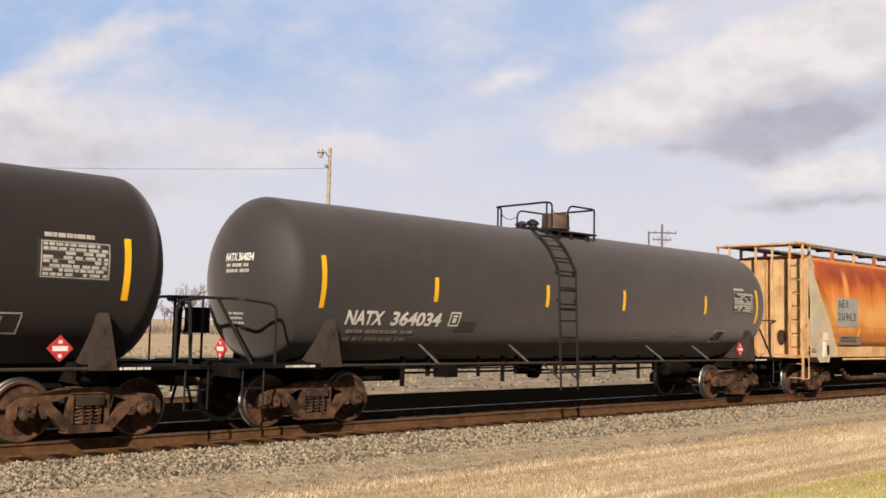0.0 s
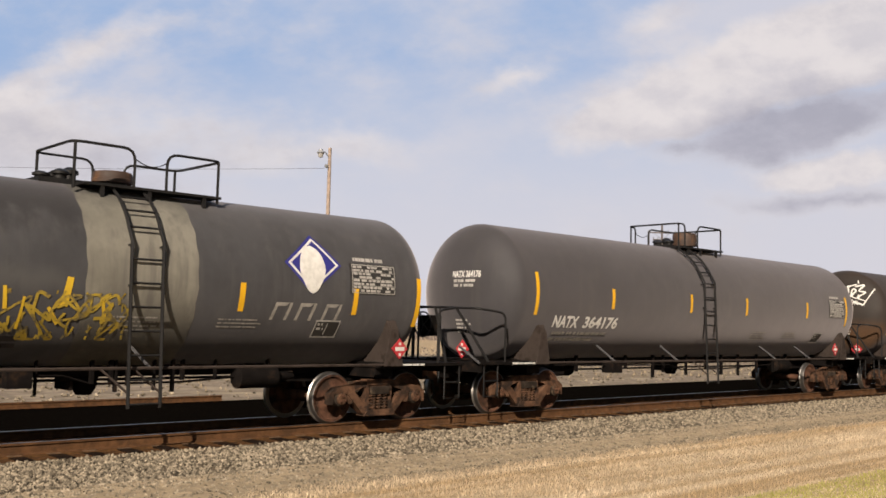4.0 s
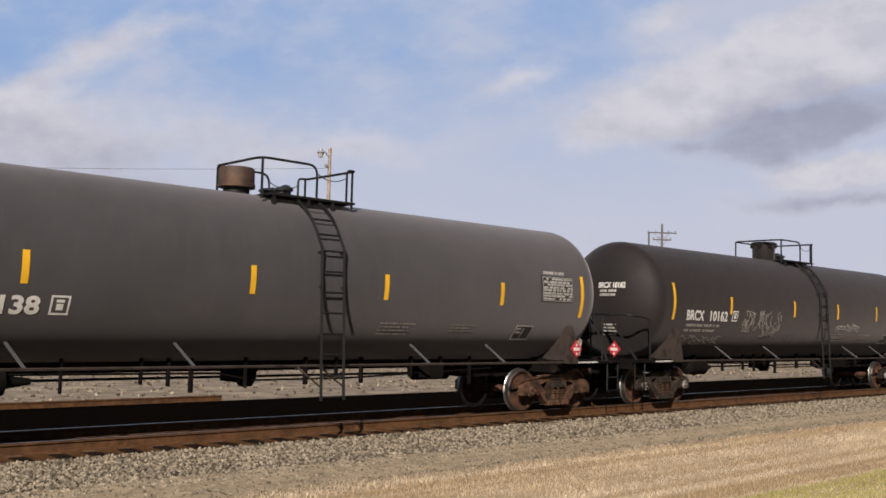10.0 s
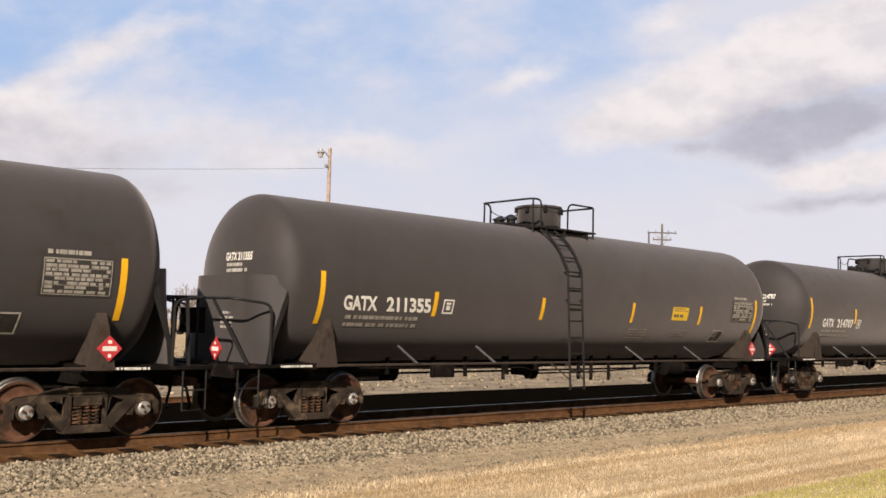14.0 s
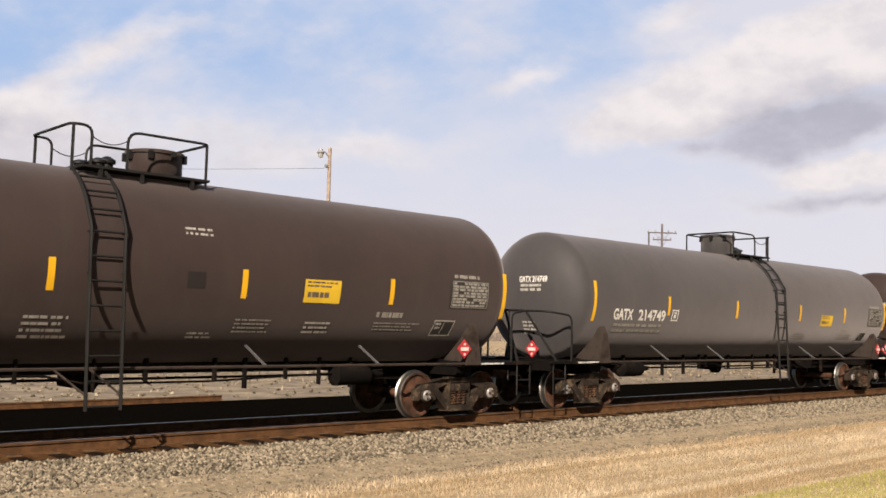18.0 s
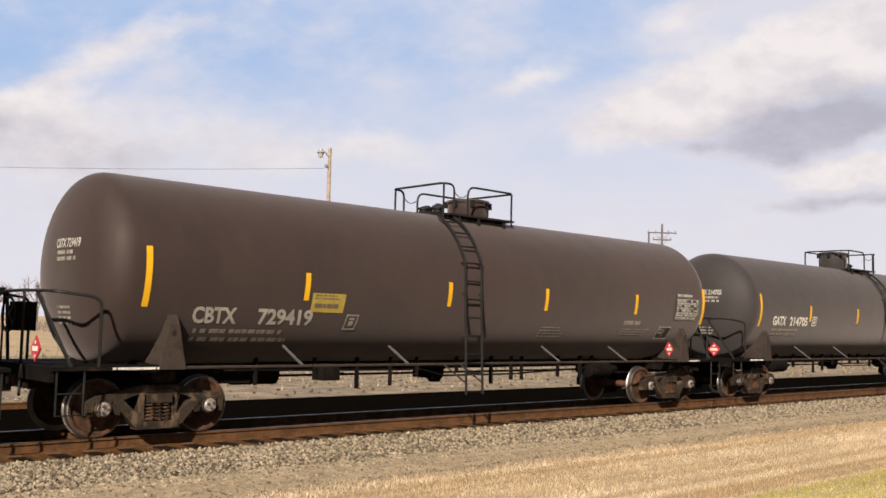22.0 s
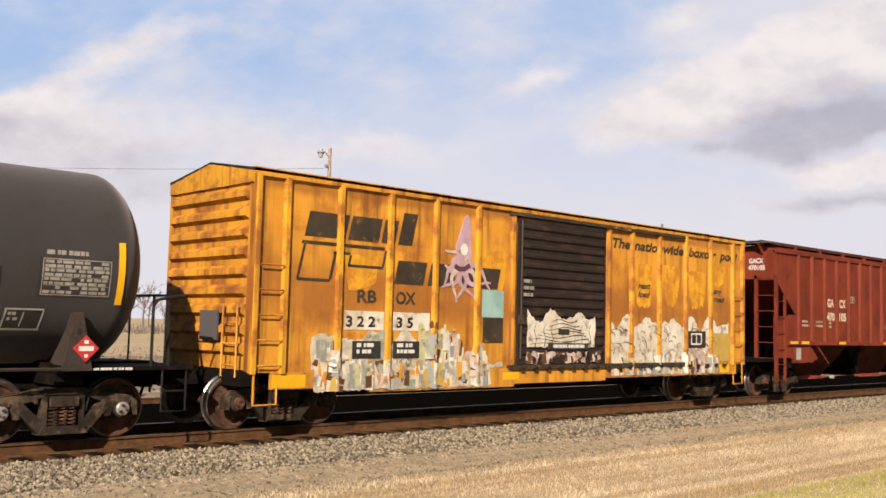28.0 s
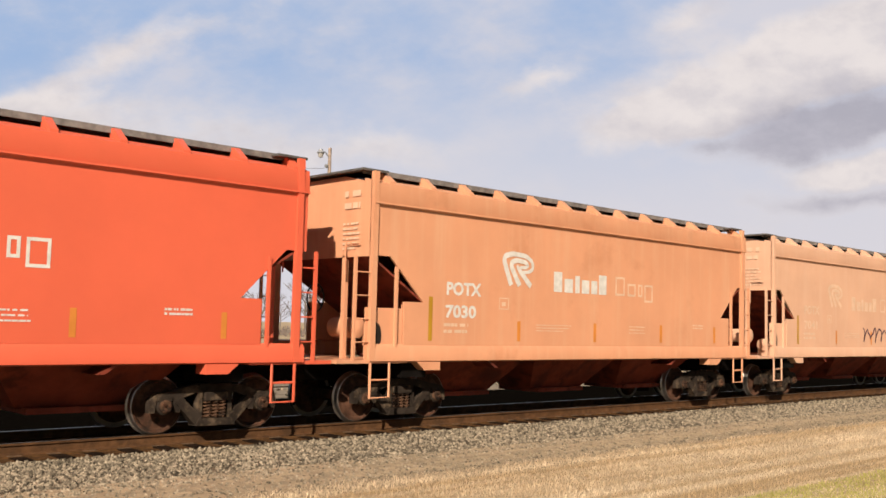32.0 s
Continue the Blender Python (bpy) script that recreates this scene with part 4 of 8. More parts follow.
BEAM_MESH = Shape().box(-0.06, 0.06, -0.8, 0.8, 0.30, 0.40).box(0.03, 0.16, -0.80, -0.66, 0.28, 0.56).box(0.03, 0.16, 0.66, 0.80, 0.28, 0.56).mesh("brake_beam", [M_TRUCKDARK])
M_BONNET = surface("brown_bonnet_steel", (0.060, 0.036, 0.026), 0.7, var=0.3, scale=4.0, second=((0.12, 0.06, 0.03), 0.3, 3.0))
WHEELS = []


def truck(car, x, tone, caps=True):
    root = part("truck", BOLSTER_MESH, None, car, "rust-dusted two-axle freight truck", pose(x, 0, 0))
    for k in (-1, 1):
        part("side_frame", FRAME_MESH[tone], None, root, at=pose(0, k * 0.99, 0))
        for sx in (-0.13, 0.0, 0.13):
            part("spring", SPRING_MESH, None, root, at=pose(sx, k * 1.04, 0))
        for sx in (-0.889, 0.889):
            part("bearing", BEARING_MESH, None, root, at=pose(sx, k * 0.99, 0.457))
    for sx in (-0.889, 0.889):
        w = part("wheelset", WHEEL_MESH if caps else WHEEL_MESH_DULL, None, root, "rusty wheel pair with bright worn treads", pose(sx, 0, 0.457))
        WHEELS.append((w, x + sx, car))
        part("brake_beam", BEAM_MESH, None, root, at=pose(sx * 0.42, 0, 0, 0, 0, 0 if sx > 0 else 180))
    return root


COUPLER_MESH = Shape().box(-0.75, 0.0, -0.09, 0.09, 0.76, 0.94).prism([(-0.02, -0.14), (0.20, -0.17), (0.26, -0.05), (0.13, 0.0), (0.2, 0.10), (0.05, 0.16), (-0.06, 0.1)], "xy", 0.70, 1.0).mesh("coupler", [M_TRUCK])
HOSE_MESH = Shape().tube([(-0.1, -0.38, 0.78), (0.05, -0.42, 0.70), (0.16, -0.36, 0.42), (0.24, -0.2, 0.32)], 0.026, 6).mesh("air_hose", [M_RAILING])


def ends(car, xl, xr):
    """Couplers and air hoses at both ends."""
    for x, turn in ((xl, 180), (xr, 0)):
        part("coupler", COUPLER_MESH, None, car, at=pose(x, 0, 0, 0, 0, turn))
        part("air_hose", HOSE_MESH, None, car, at=pose(x - (0.2 if turn == 0 else -0.2), 0, 0, 0, 0, turn))


def brake_wheel(car, x, y, z):
    s = Shape()
    s.tube([(x, y + 0.27 * math.cos(a), z + 0.27 * math.sin(a)) for a in np.linspace(0, 2 * math.pi, 21)], 0.018, 5)
    for k in range(5):
        a = k * 1.2566
        s.tube([(x + 0.02, y, z), (x, y + 0.26 * math.cos(a), z + 0.26 * math.sin(a))], 0.013, 4)
    return part("brake_wheel", s, [M_RAILING], car, "spoked hand brake wheel")


def placard(car, x, y, z, on_end=False):
    s = Shape()
    d = 0.19
    put = (lambda a, b, o: (x - o, y + a, z + b)) if on_end else (lambda a, b, o: (x + a, y - o, z + b))
    s.add([put(-d, 0, 0), put(0, -d, 0), put(d, 0, 0), put(0, d, 0), put(-d, 0, 0.02), put(0, -d, 0.02), put(d, 0, 0.02), put(0, d, 0.02)], [(0, 1, 2, 3), (7, 6, 5, 4), (0, 4, 5, 1), (1, 5, 6, 2), (2, 6, 7, 3), (3, 7, 4, 0)], 0)
    for a0, a1, b0, b1 in ((-0.11, 0.11, -0.035, 0.035), (-0.03, 0.03, 0.07, 0.12), (-0.025, 0.025, -0.13, -0.08)):
        s.add([put(a0, b0, 0.024), put(a1, b0, 0.024), put(a1, b1, 0.024), put(a0, b1, 0.024)], [(0, 1, 2, 3)], 1)
    return part("placard", s, [M_RED, M_WHITE], car, "red diamond hazard placard with a white bar")


# ---- tank cars ----
R_T, Z_T = 1.52, 2.60


def tank_car(key, xl, xr, paint, label, mark, text_x, text_z, stripes, stripe_z=2.45, flip=False, dome=(7.2, 0.5, 4.72), dome_kind="round", panel=True, yellow=None, box_at=None, lean=-0.2,
             shield=False, radius=R_T, zc=Z_T, seam=0.55, tone="dark", caps=True, bright=True, ink=None, small=((0.0, 1.75),), extra=None, end_mark=True, rail=(6.2, 6.5, 7.12, 8.4), ladder=(6.25, 6.75), dish=(0.74, 2.0), brackets=(2.6, 5.2, 10.2, 12.3), placard_dx=0.10, panel_at=None, decal_h=0.33, steps=False, decal_mat=None):
    """A tank car whose truck centres lie at xl and xr of the train's own measure."""
    ts = xr - xl
    car = tagged(new("tank_car"), label, "tank car", "cars of the freight train")
    on = round_side(radius, zc)
    ink = ink or M_WHITE
    mir = (lambda x: ts - x) if flip else (lambda x: x)
    if flip and rail == (6.2, 6.5, 7.12, 8.4):
        rail = (5.72, 5.92, 6.6, 7.8)
    # shell
    prof = []
    for i in range(17):
        a = math.pi / 2 * i / 16
        prof.append((-seam - dish[0] * max(0.0, math.cos(a)) ** (2 / dish[1]), max(0.02, radius * math.sin(a) ** (2 / dish[1]))))
    prof += [(2 * (ts / 2) - x, r) for x, r in reversed(prof)]
    part("tank", Shape().lathe(prof, "x", (0, 0, zc), 72), [paint], car)
    bot = zc - radius
    # underframe
    for x, k in ((0.0, 1), (ts, -1)):
        part("stub_sill", Shape().box(min(x - k * 1.75, x + k * 2.1), max(x - k * 1.75, x + k * 2.1), -0.33, 0.33, 0.74, bot + 0.06), [M_FRAME], car)
        part("body_bolster", Shape().prism([(-1.42, 1.02), (1.42, 1.02), (1.42, 1.12), (0.9, 1.12), (0.5, bot + 0.1), (-0.5, bot + 0.1), (-0.9, 1.12), (-1.42, 1.12)], "yz", x - 0.22, x + 0.22).box(x - 0.2, x + 0.2, -1.2, 1.2, 0.84, 1.02), [M_FRAME], car)
        for y in (-1, 1):
            # upright webs that cradle the shell, closed by a narrow outer flange
            shell_arc = [(y * q, zc - math.sqrt(radius ** 2 - q ** 2) - 0.004) for q in np.linspace(1.34, 0.45, 9)]
            web = [(y * 0.45, 1.06), (y * 1.455, 1.06), (y * 1.455, 1.70), (y * 1.40, 1.83)] + shell_arc
            flange = Shape()
            flange.prism([(x - 0.22, 1.06), (x + 0.22, 1.06), (x + 0.085, 1.74), (x - 0.085, 1.74)], "xz", y * 1.455, y * 1.487)
            flange.prism([(y * 1.455, 1.741), (y * 1.487, 1.741), (y * 1.40, 1.90), (y * 1.365, 1.88)], "yz", x - 0.08, x + 0.08)
            saddle = part("saddle", flange.prism(web, "yz", x - 0.085, x - 0.055).prism(web, "yz", x + 0.055, x + 0.085), [M_SADDLE], car, "grey-brown welded saddle web")
            part("lifting_hole", Shape().prism([(x + 0.035 * math.cos(a), 1.62 + 0.055 * math.sin(a)) for a in np.linspace(0, 6.283, 13)[:-1]], "xz", y * 1.488, y * 1.491), [M_BOXBLACK], saddle)
        deck = Shape().box(min(x - k * 1.85, x - k * 0.35), max(x - k * 1.85, x - k * 0.35), -1.46, 1.46, 1.055, 1.11)
        deck.box(min(x - k * 1.85, x - k * 1.78), max(x - k * 1.85, x - k * 1.78), -1.40, 1.40, 0.90, 1.055)
        deck = part("end_platform", deck, [M_FRAME], car)
        sheet_ = Shape()
        bars(sheet_, flat(-1.46), x - (0.95 if k > 0 else -0.1), x + (0.1 if k < 0 else -0.1) + (0.85 if k < 0 else 0), 1.06, 1.10, 1, key * 7 + k, 0.004, fill=0.9)
        tagged(part("lettering", sheet_, [M_WHITE], deck), kind="stuff")
        part("sill_step", Shape().tube([(x - k * 1.75, -1.42, 1.05), (x - k * 1.75, -1.42, 0.42), (x - k * 1.35, -1.42, 0.42), (x - k * 1.35, -1.42, 1.05)], 0.018, 5).tube([(x - k * 1.75, -1.42, 0.73), (x - k * 1.35, -1.42, 0.73)], 0.016, 5), [M_RAILING], car)
        hr = Shape()
        e = x - k * 1.80
        for y in (-1, 1):
            hr.tube(bend([(x - k * 1.15, y * 1.43, 1.1), (x - k * 1.15, y * 1.43, 2.12), (e, y * 1.28, 2.20), (e, 0.0, 2.22)], 0.16), 0.024, 6)
            hr.tube([(e, y * 0.62, 2.21), (x - k * 1.50, y * 1.30, 1.1)], 0.03, 5)
        hr.tube([(e, -0.12, 0.62), (e, -0.12, 2.22)], 0.024, 5).tube([(e, 0.75, 1.1), (e, 0.75, 2.21)], 0.018, 5)
        part("end_handrail", hr, [M_RAILING], car)
        if shield:
            # upright plate, flat before the head and bent back at both sides
            v, f = [], []
            for i in range(8):
                z = 1.12 + 1.52 * i / 7
                edge = float(np.interp(z, [1.12, 1.47, 2.64], [1.22, 1.15, 0.74]))
                for j in range(21):
                    y = -1.40 + 2.8 * j / 20
                    back = max(0.0, (abs(y) - 0.72) / 0.68) ** 2
                    for thick in (0.0, -0.025):
                        v.append((x - k * (1.29 - (1.29 - edge) * back + thick), y, z - 0.05 * back * (i == 7)))
                    if i and j:
                        m0, m1 = 2 * ((i - 1) * 21 + j - 1), 2 * (i * 21 + j - 1)
                        f += [(m0, m0 + 2, m1 + 2, m1), (m0 + 1, m1 + 1, m1 + 3, m0 + 3)]
                        if i == 7:
                            f.append((m1, m1 + 2, m1 + 3, m1 + 1))
            part("head_shield", Shape().add(v, f), [paint], car, "half-height steel head shield")
            for y in (-1, 1):
                # black strip drawn as the shadow in the gap behind the plate edge
                part("shield_edge", Shape().prism([(x - k * 1.22, 1.12), (x - k * 1.10, 1.12), (x - k * 1.06, 1.47), (x - k * 0.68, 2.55), (x - k * 0.74, 2.60), (x - k * 1.15, 1.47)], "xz", y * 1.41, y * 1.385), [M_RAILING], car, "black strip standing in for the gap shadow at the head shield's edge")
    truck(car, 0.0, tone, caps), truck(car, ts, tone, caps)
    ends(car, -2.1, ts + 2.1)
    for y in (-1, 1):
        part("side_pipe_rail", Shape().tube([(0.2, y * 1.44, 1.085), (ts - 0.2, y * 1.44, 1.085)], 0.026, 6), [M_SADDLE if y < 0 else M_FRAME], car)
    for x in brackets:
        for y in (-1, 1):
            part("rail_bracket", Shape().tube([(x, y * 1.44, 1.085), (x - 0.14, y * 0.98, zc - math.sqrt(radius ** 2 - 0.98 ** 2) + 0.02)], 0.026, 5), [M_STREAKED if y < 0 else M_FRAME], car)
    part("belly_sill", Shape().prism([(-0.42, bot + 0.1), (0.42, bot + 0.1), (0.36, bot - 0.12), (-0.36, bot - 0.12)], "yz", 2.1, ts - 2.1), [M_FRAME], car)
    # brake gear and outlet below
    c = mir(ts * 0.5)
    part("outlet", Shape().lathe([(bot + 0.06, 0.34), (bot - 0.06, 0.34), (bot - 0.16, 0.2), (bot - 0.3, 0.19), (bot - 0.42, 0.12)], "z", (c - 0.2, 0, 0), 16).box(c - 0.55, c - 0.5, -0.3, 0.3, bot - 0.33, bot), [M_FRAME], car)
    part("brake_pipe", Shape().tube([(1.0, -0.35, 0.86), (ts - 1.0, -0.35, 0.86)], 0.024, 5), [M_FRAME], car)
    part("brake_rod", Shape().tube([(1.4, -0.62, 0.98), (ts * 0.42, -0.62, 0.94), (ts * 0.47, -0.5, 0.80), (ts * 0.62, -0.5, 0.80), (ts - 1.6, -0.55, 0.94)], 0.02, 5), [M_FRAME], car)
    rnd_ = random.Random(key)
    for x in (2.1, 3.3, 4.4, 5.2, ts * 0.40, ts * 0.47, ts * 0.55, ts * 0.61, ts - 5.0, ts - 4.1, ts - 3.2, ts - 2.4):
        x += rnd_.uniform(-0.3, 0.3)
        w, d = rnd_.uniform(0.012, 0.03), rnd_.uniform(0.60, 0.88)
        part("pipe_hanger", Shape().box(x - w, x + w, -0.66, -0.58, d, 1.20), [M_FRAME], car)
    part("centre_reinforcement", Shape().prism([(ts * 0.36, 1.14), (ts * 0.64, 1.14), (ts * 0.60, 0.96), (ts * 0.40, 0.96)], "xz", -0.42, 0.42), [M_FRAME], car)
    bx = mir(ts - 2.3)
    part("brake_cylinder", Shape().lathe([(-0.5, 0.1), (-0.46, 0.2), (0.3, 0.2), (0.34, 0.1), (0.7, 0.05)], "x", (bx, -0.55, 0.86), 14), [M_FRAME], car)
    part("brake_reservoir", Shape().lathe([(-0.6, 0.05), (-0.52, 0.2), (0.4, 0.2), (0.5, 0.05)], "x", (mir(2.6), 0.3, 0.86), 14), [M_FRAME], car)
    part("brake_valve", Shape().box(mir(3.5) - 0.18, mir(3.5) + 0.18, -0.85, -0.5, 0.78, 1.08), [M_FRAME], car)
    # top fittings
    zt = zc + radius
    shift = ts * 0.5 - 7.25
    rl = [mir(x + shift) for x in rail]
    s = -1 if flip else 1
    dz = zt + 0.58
    plat = Shape()
    for y in (-1, 1):
        plat.box(min(rl[0], rl[3]) + 0.2, max(rl[0], rl[3]), y * 0.82, y * 0.42, zt - 0.06, zt - 0.02)
        for x in (rl[0] + s * 0.5, (rl[0] + rl[3]) / 2, rl[3] - s * 0.3):
            plat.box(x - 0.03, x + 0.03, y * 0.80, y * 0.74, zt - 0.30, zt - 0.06)
    plat = part("platform", plat, [M_RAILING], car)
    b0 = zt - 0.04
    # two railed ends with an opening between them on both sides
    for corner, gate in ((rl[0], rl[1]), (rl[3], rl[2])):
        hr = Shape().tube(bend([(gate, -0.8, b0), (gate, -0.8, dz), (corner, -0.8, dz), (corner, 0.8, dz), (gate, 0.8, dz), (gate, 0.8, b0)], 0.2), 0.023, 6)
        for y in (-0.77, 0.77):
            x = corner + (0.05 if corner < gate else -0.05)
            hr.tube([(x, y, b0 - 0.1), (x, y, dz - 0.01)], 0.024, 6)
        part("top_handrail", hr, [M_RAILING], plat)
    for y in (-0.8, 0.8):
        part("gate_chain", Shape().tube([(rl[1] + (rl[2] - rl[1]) * t, y, dz - 0.15 - 4 * 0.10 * t * (1 - t)) for t in np.linspace(0, 1, 9)], 0.010, 4), [M_RAILING], plat)
    dx, dr, dtop = dome
    if dome_kind == "round":
        d = part("manway", Shape().lathe([(zt - 0.15, dr * 0.97), (zt + 0.06, dr * 0.97), (zt + 0.08, dr), (dtop - 0.05, dr), (dtop - 0.05, dr + 0.03), (dtop, dr + 0.03), (dtop + 0.02, dr * 0.9)], "z", (dx, 0, 0), 30), [paint], car)
        for k in range(8):
            a = k * math.pi / 4 + 0.2
            part("cover_bolt", Shape().box(dx + (dr + 0.03) * math.cos(a) - 0.035, dx + (dr + 0.03) * math.cos(a) + 0.035, (dr + 0.03) * math.sin(a) - 0.035, (dr + 0.03) * math.sin(a) + 0.035, dtop - 0.16, dtop - 0.02), [M_RAILING], d)
    elif dome_kind == "box":
        d = part("valve_bonnet", Shape().lathe([(zt + 0.10, dr * 0.86), (zt + 0.10, dr * 0.94), (zt + 0.16, dr * 0.94), (zt + 0.17, dr * 0.90), (dtop - 0.03, dr * 0.90), (dtop, dr * 0.84), (dtop + 0.01, 0.05)], "z", (dx, 0, 0), 28), [M_BONNET], car, "brown rusty round valve bonnet")
        part("bonnet_neck", Shape().lathe([(zt - 0.1, dr * 0.66), (zt + 0.11, dr * 0.66)], "z", (dx, 0, 0), 20), [M_RAILING], d)
    vx = dx - s * (dr + 0.55)
    base = part("valve_plate", Shape().box(vx - 0.4, vx + 0.45, -0.3, 0.45, zt - 0.1, zt + 0.05), [M_RAILING], car)
    for a, b, h in ((0.0, -0.1, 0.22), (0.25, 0.15, 0.3), (-0.22, 0.1, 0.18), (0.1, 0.35, 0.25)):
        part("valve", Shape().lathe([(zt - 0.06, 0.10), (zt + h * 0.6, 0.10), (zt + h * 0.62, 0.14), (zt + h * 0.8, 0.14), (zt + h, 0.05)], "z", (vx + a, b, 0), 10), [M_RAILING], base)
    # ladder hugging the shell
    la, lb = sorted(mir(x + shift) for x in ladder)
    # a straight ladder that leans on the shell; above it the rails run on over the top, or single steps follow
    lad = Shape()
    foot, head_z = 0.50, zc + 0.52
    lean_y = lambda z: -(radius + 0.15 - 0.11 * (z - foot) / (head_z - foot))
    for x in (la, lb):
        over = [] if steps else [(x, -(radius + 0.09) * math.cos(a), zc + (radius + 0.09) * math.sin(a)) for a in np.linspace(0.46, 1.08, 7)]
        lad.tube([(x, lean_y(z), z) for z in np.linspace(foot, head_z, 5)] + over, 0.028, 6)
        for z in (zc - 0.15, head_z - 0.06):
            lad.tube([(x, lean_y(z), z), (x, -math.sqrt(radius ** 2 - (z - zc) ** 2), z)], 0.02, 4)
    lad = part("ladder", lad, [M_RAILING], car)
    for z in np.arange(foot + 0.06, head_z + 0.02, 0.36):
        part("rung", Shape().tube([(la, lean_y(z), z), (lb, lean_y(z), z)], 0.018, 5), [M_RAILING], lad)
    for x in (la, lb):
        part("ladder_brace", Shape().tube([(x - 0.38, -1.44, 1.085), (x, lean_y(0.72), 0.72)], 0.018, 5), [M_SADDLE], lad)
    for a in (0.50, 0.71, 0.92):
        y, z = -radius * math.cos(a), zc + radius * math.sin(a)
        yo, zo = -(radius + 0.10) * math.cos(a), zc + (radius + 0.10) * math.sin(a)
        if steps:
            part("step", Shape().tube([(la + 0.03, y, z), (la + 0.03, yo, zo), (lb - 0.03, yo, zo), (lb - 0.03, y, z)], 0.017, 5), [M_RAILING], lad)
        else:
            part("rung", Shape().tube([(la, yo, zo), (lb, yo, zo)], 0.018, 5), [M_RAILING], lad)
    # markings
    for i, x in enumerate(stripes):
        tall = i in (0, len(stripes) - 1)
        half = 0.46 if tall else 0.235
        part("reflective_stripe", sheet(Shape(), on, x - 0.052, x + 0.052, stripe_z + (0.03 if tall else 0) - half, stripe_z + (0.03 if tall else 0) + half, 0.006), [M_YELLOW], car)
    if mark:
        for body, a, b in mark:
            part("reporting_mark", write(Shape(), on, body, text_x + a, text_x + b, text_z, text_z + 0.255, lean), [ink], car, "stencilled white reporting mark")
    s_ = Shape()
    for a, w in small:
        bars(s_, on, text_x + a + 0.1, text_x + a + w + 0.35, text_z - 0.37, text_z - 0.1, 2, key * 13 + 1, fill=0.5)
    tagged(part("weight_lettering", s_, [M_FADED], car, "small weight stencils, too fine to read"), kind="stuff")
    if box_at:
        bxm = Shape()
        x, z = box_at
        for a0, a1, b0_, b1 in ((-0.14, 0.14, 0.11, 0.14), (-0.14, 0.14, -0.14, -0.11), (-0.14, -0.11, -0.11, 0.11), (0.11, 0.14, -0.11, 0.11), (-0.06, 0.06, 0.04, 0.08), (-0.05, 0.05, -0.07, 0.02)):
            sheet(bxm, on, x + a0, x + a1, z + b0_, z + b1, 0.006)
        part("test_stencil", bxm, [ink if ink == M_WHITE else M_FADED], car)
    if panel:
        x0, zp = panel_at or ((ts - 1.0, 2.38) if key < 9 else (ts - 0.95, 2.16))
        x1 = x0 + 1.0
        pn = Shape()
        rnd_ = random.Random(key)
        sheet(pn, on, x0 - 0.05, x1 + 0.02, zp - 0.025, zp + 0.54, 0.004, 1)
        for r in range(8):
            z = zp + 0.495 - r * 0.061
            x = x0 + 0.03
            while x < x1 - 0.06:
                w = min(rnd_.uniform(0.05, 0.16), x1 - 0.03 - x)
                if rnd_.random() < 0.86:
                    sheet(pn, on, x, x + w, z - 0.042, z, 0.008, 0)
                x += w + rnd_.choice((0.018, 0.018, 0.04))
            if r in (1, 3, 5):
                sheet(pn, on, x0 + 0.02, x1 - 0.02, z - 0.054, z - 0.048, 0.008, 0)
        for q in ((x0, x1, zp + 0.505, zp + 0.52), (x0, x1, zp, zp + 0.012), (x0, x0 + 0.014, zp, zp + 0.52), (x1 - 0.014, x1, zp, zp + 0.52)):
            sheet(pn, on, *q, 0.008, 0)
        bars(pn, on, x0 + 0.05, x0 + 0.8, zp + 0.56, zp + 0.64, 1, key, fill=0.8)
        tagged(part("data_panel", pn, [M_PANELWHITE if bright else M_FADED, M_BLACKINK], car, "pale test data panel ruled into dark cells"), kind="stuff")
    fr = Shape()
    x, z = (ts - 1.42, 1.72) if key < 13 else (ts - 0.75, 1.78)
    for a0, a1, b0_, b1 in ((-0.27, 0.27, 0.13, 0.155), (-0.27, 0.27, -0.155, -0.13), (-0.27, -0.245, -0.13, 0.13), (0.245, 0.27, -0.13, 0.13), (-0.02, 0.0, -0.1, 0.1)):
        sheet(fr, on, x + a0, x + a1, z + b0_, z + b1, 0.006, slant=0.02)
    bars(fr, on, x - 0.2, x - 0.05, z - 0.05, z + 0.1, 2, key + 3)
    sheet(fr, on, x - 0.24, x + 0.24, z - 0.125, z + 0.125, 0.004, 1, slant=0.02)
    part("consolidated_stencil", fr, [M_PANELWHITE, M_BLACKINK], car)
    s_ = Shape()
    bars(s_, on, ts - (3.6 if key < 13 else 2.5), ts - (2.75 if key < 13 else 1.3), 1.68, 1.86, 3, key + 5, fill=0.4)
    if key >= 13:
        bars(s_, on, ts - 2.5, ts - 1.85, 1.93, 2.05, 1, key + 15, fill=0.8)
    bars(s_, on, ts - 5.4, ts - 4.5, 1.60, 1.86, 4, key + 6, fill=0.4)
    tagged(part("small_lettering", s_, [M_FADED], car), kind="stuff")
    if yellow:
        yp = Shape()
        sheet(yp, on, yellow[0], yellow[1], yellow[2], yellow[2] + decal_h, 0.005, 0)
        bars(yp, on, yellow[0] + 0.05, yellow[1] - 0.05, yellow[2] + 0.60 * decal_h, yellow[2] + 0.92 * decal_h, 2, key + 8, 0.008, 1, 0.45)
        bars(yp, on, yellow[0] + 0.07, yellow[1] - 0.07, yellow[2] + 0.14 * decal_h, yellow[2] + 0.46 * decal_h, 1, key + 9, 0.008, 1, 0.7)
        part("warning_decal", yp, [decal_mat or M_YPANEL, M_GREYINK], car, "yellow rectangular warning decal")
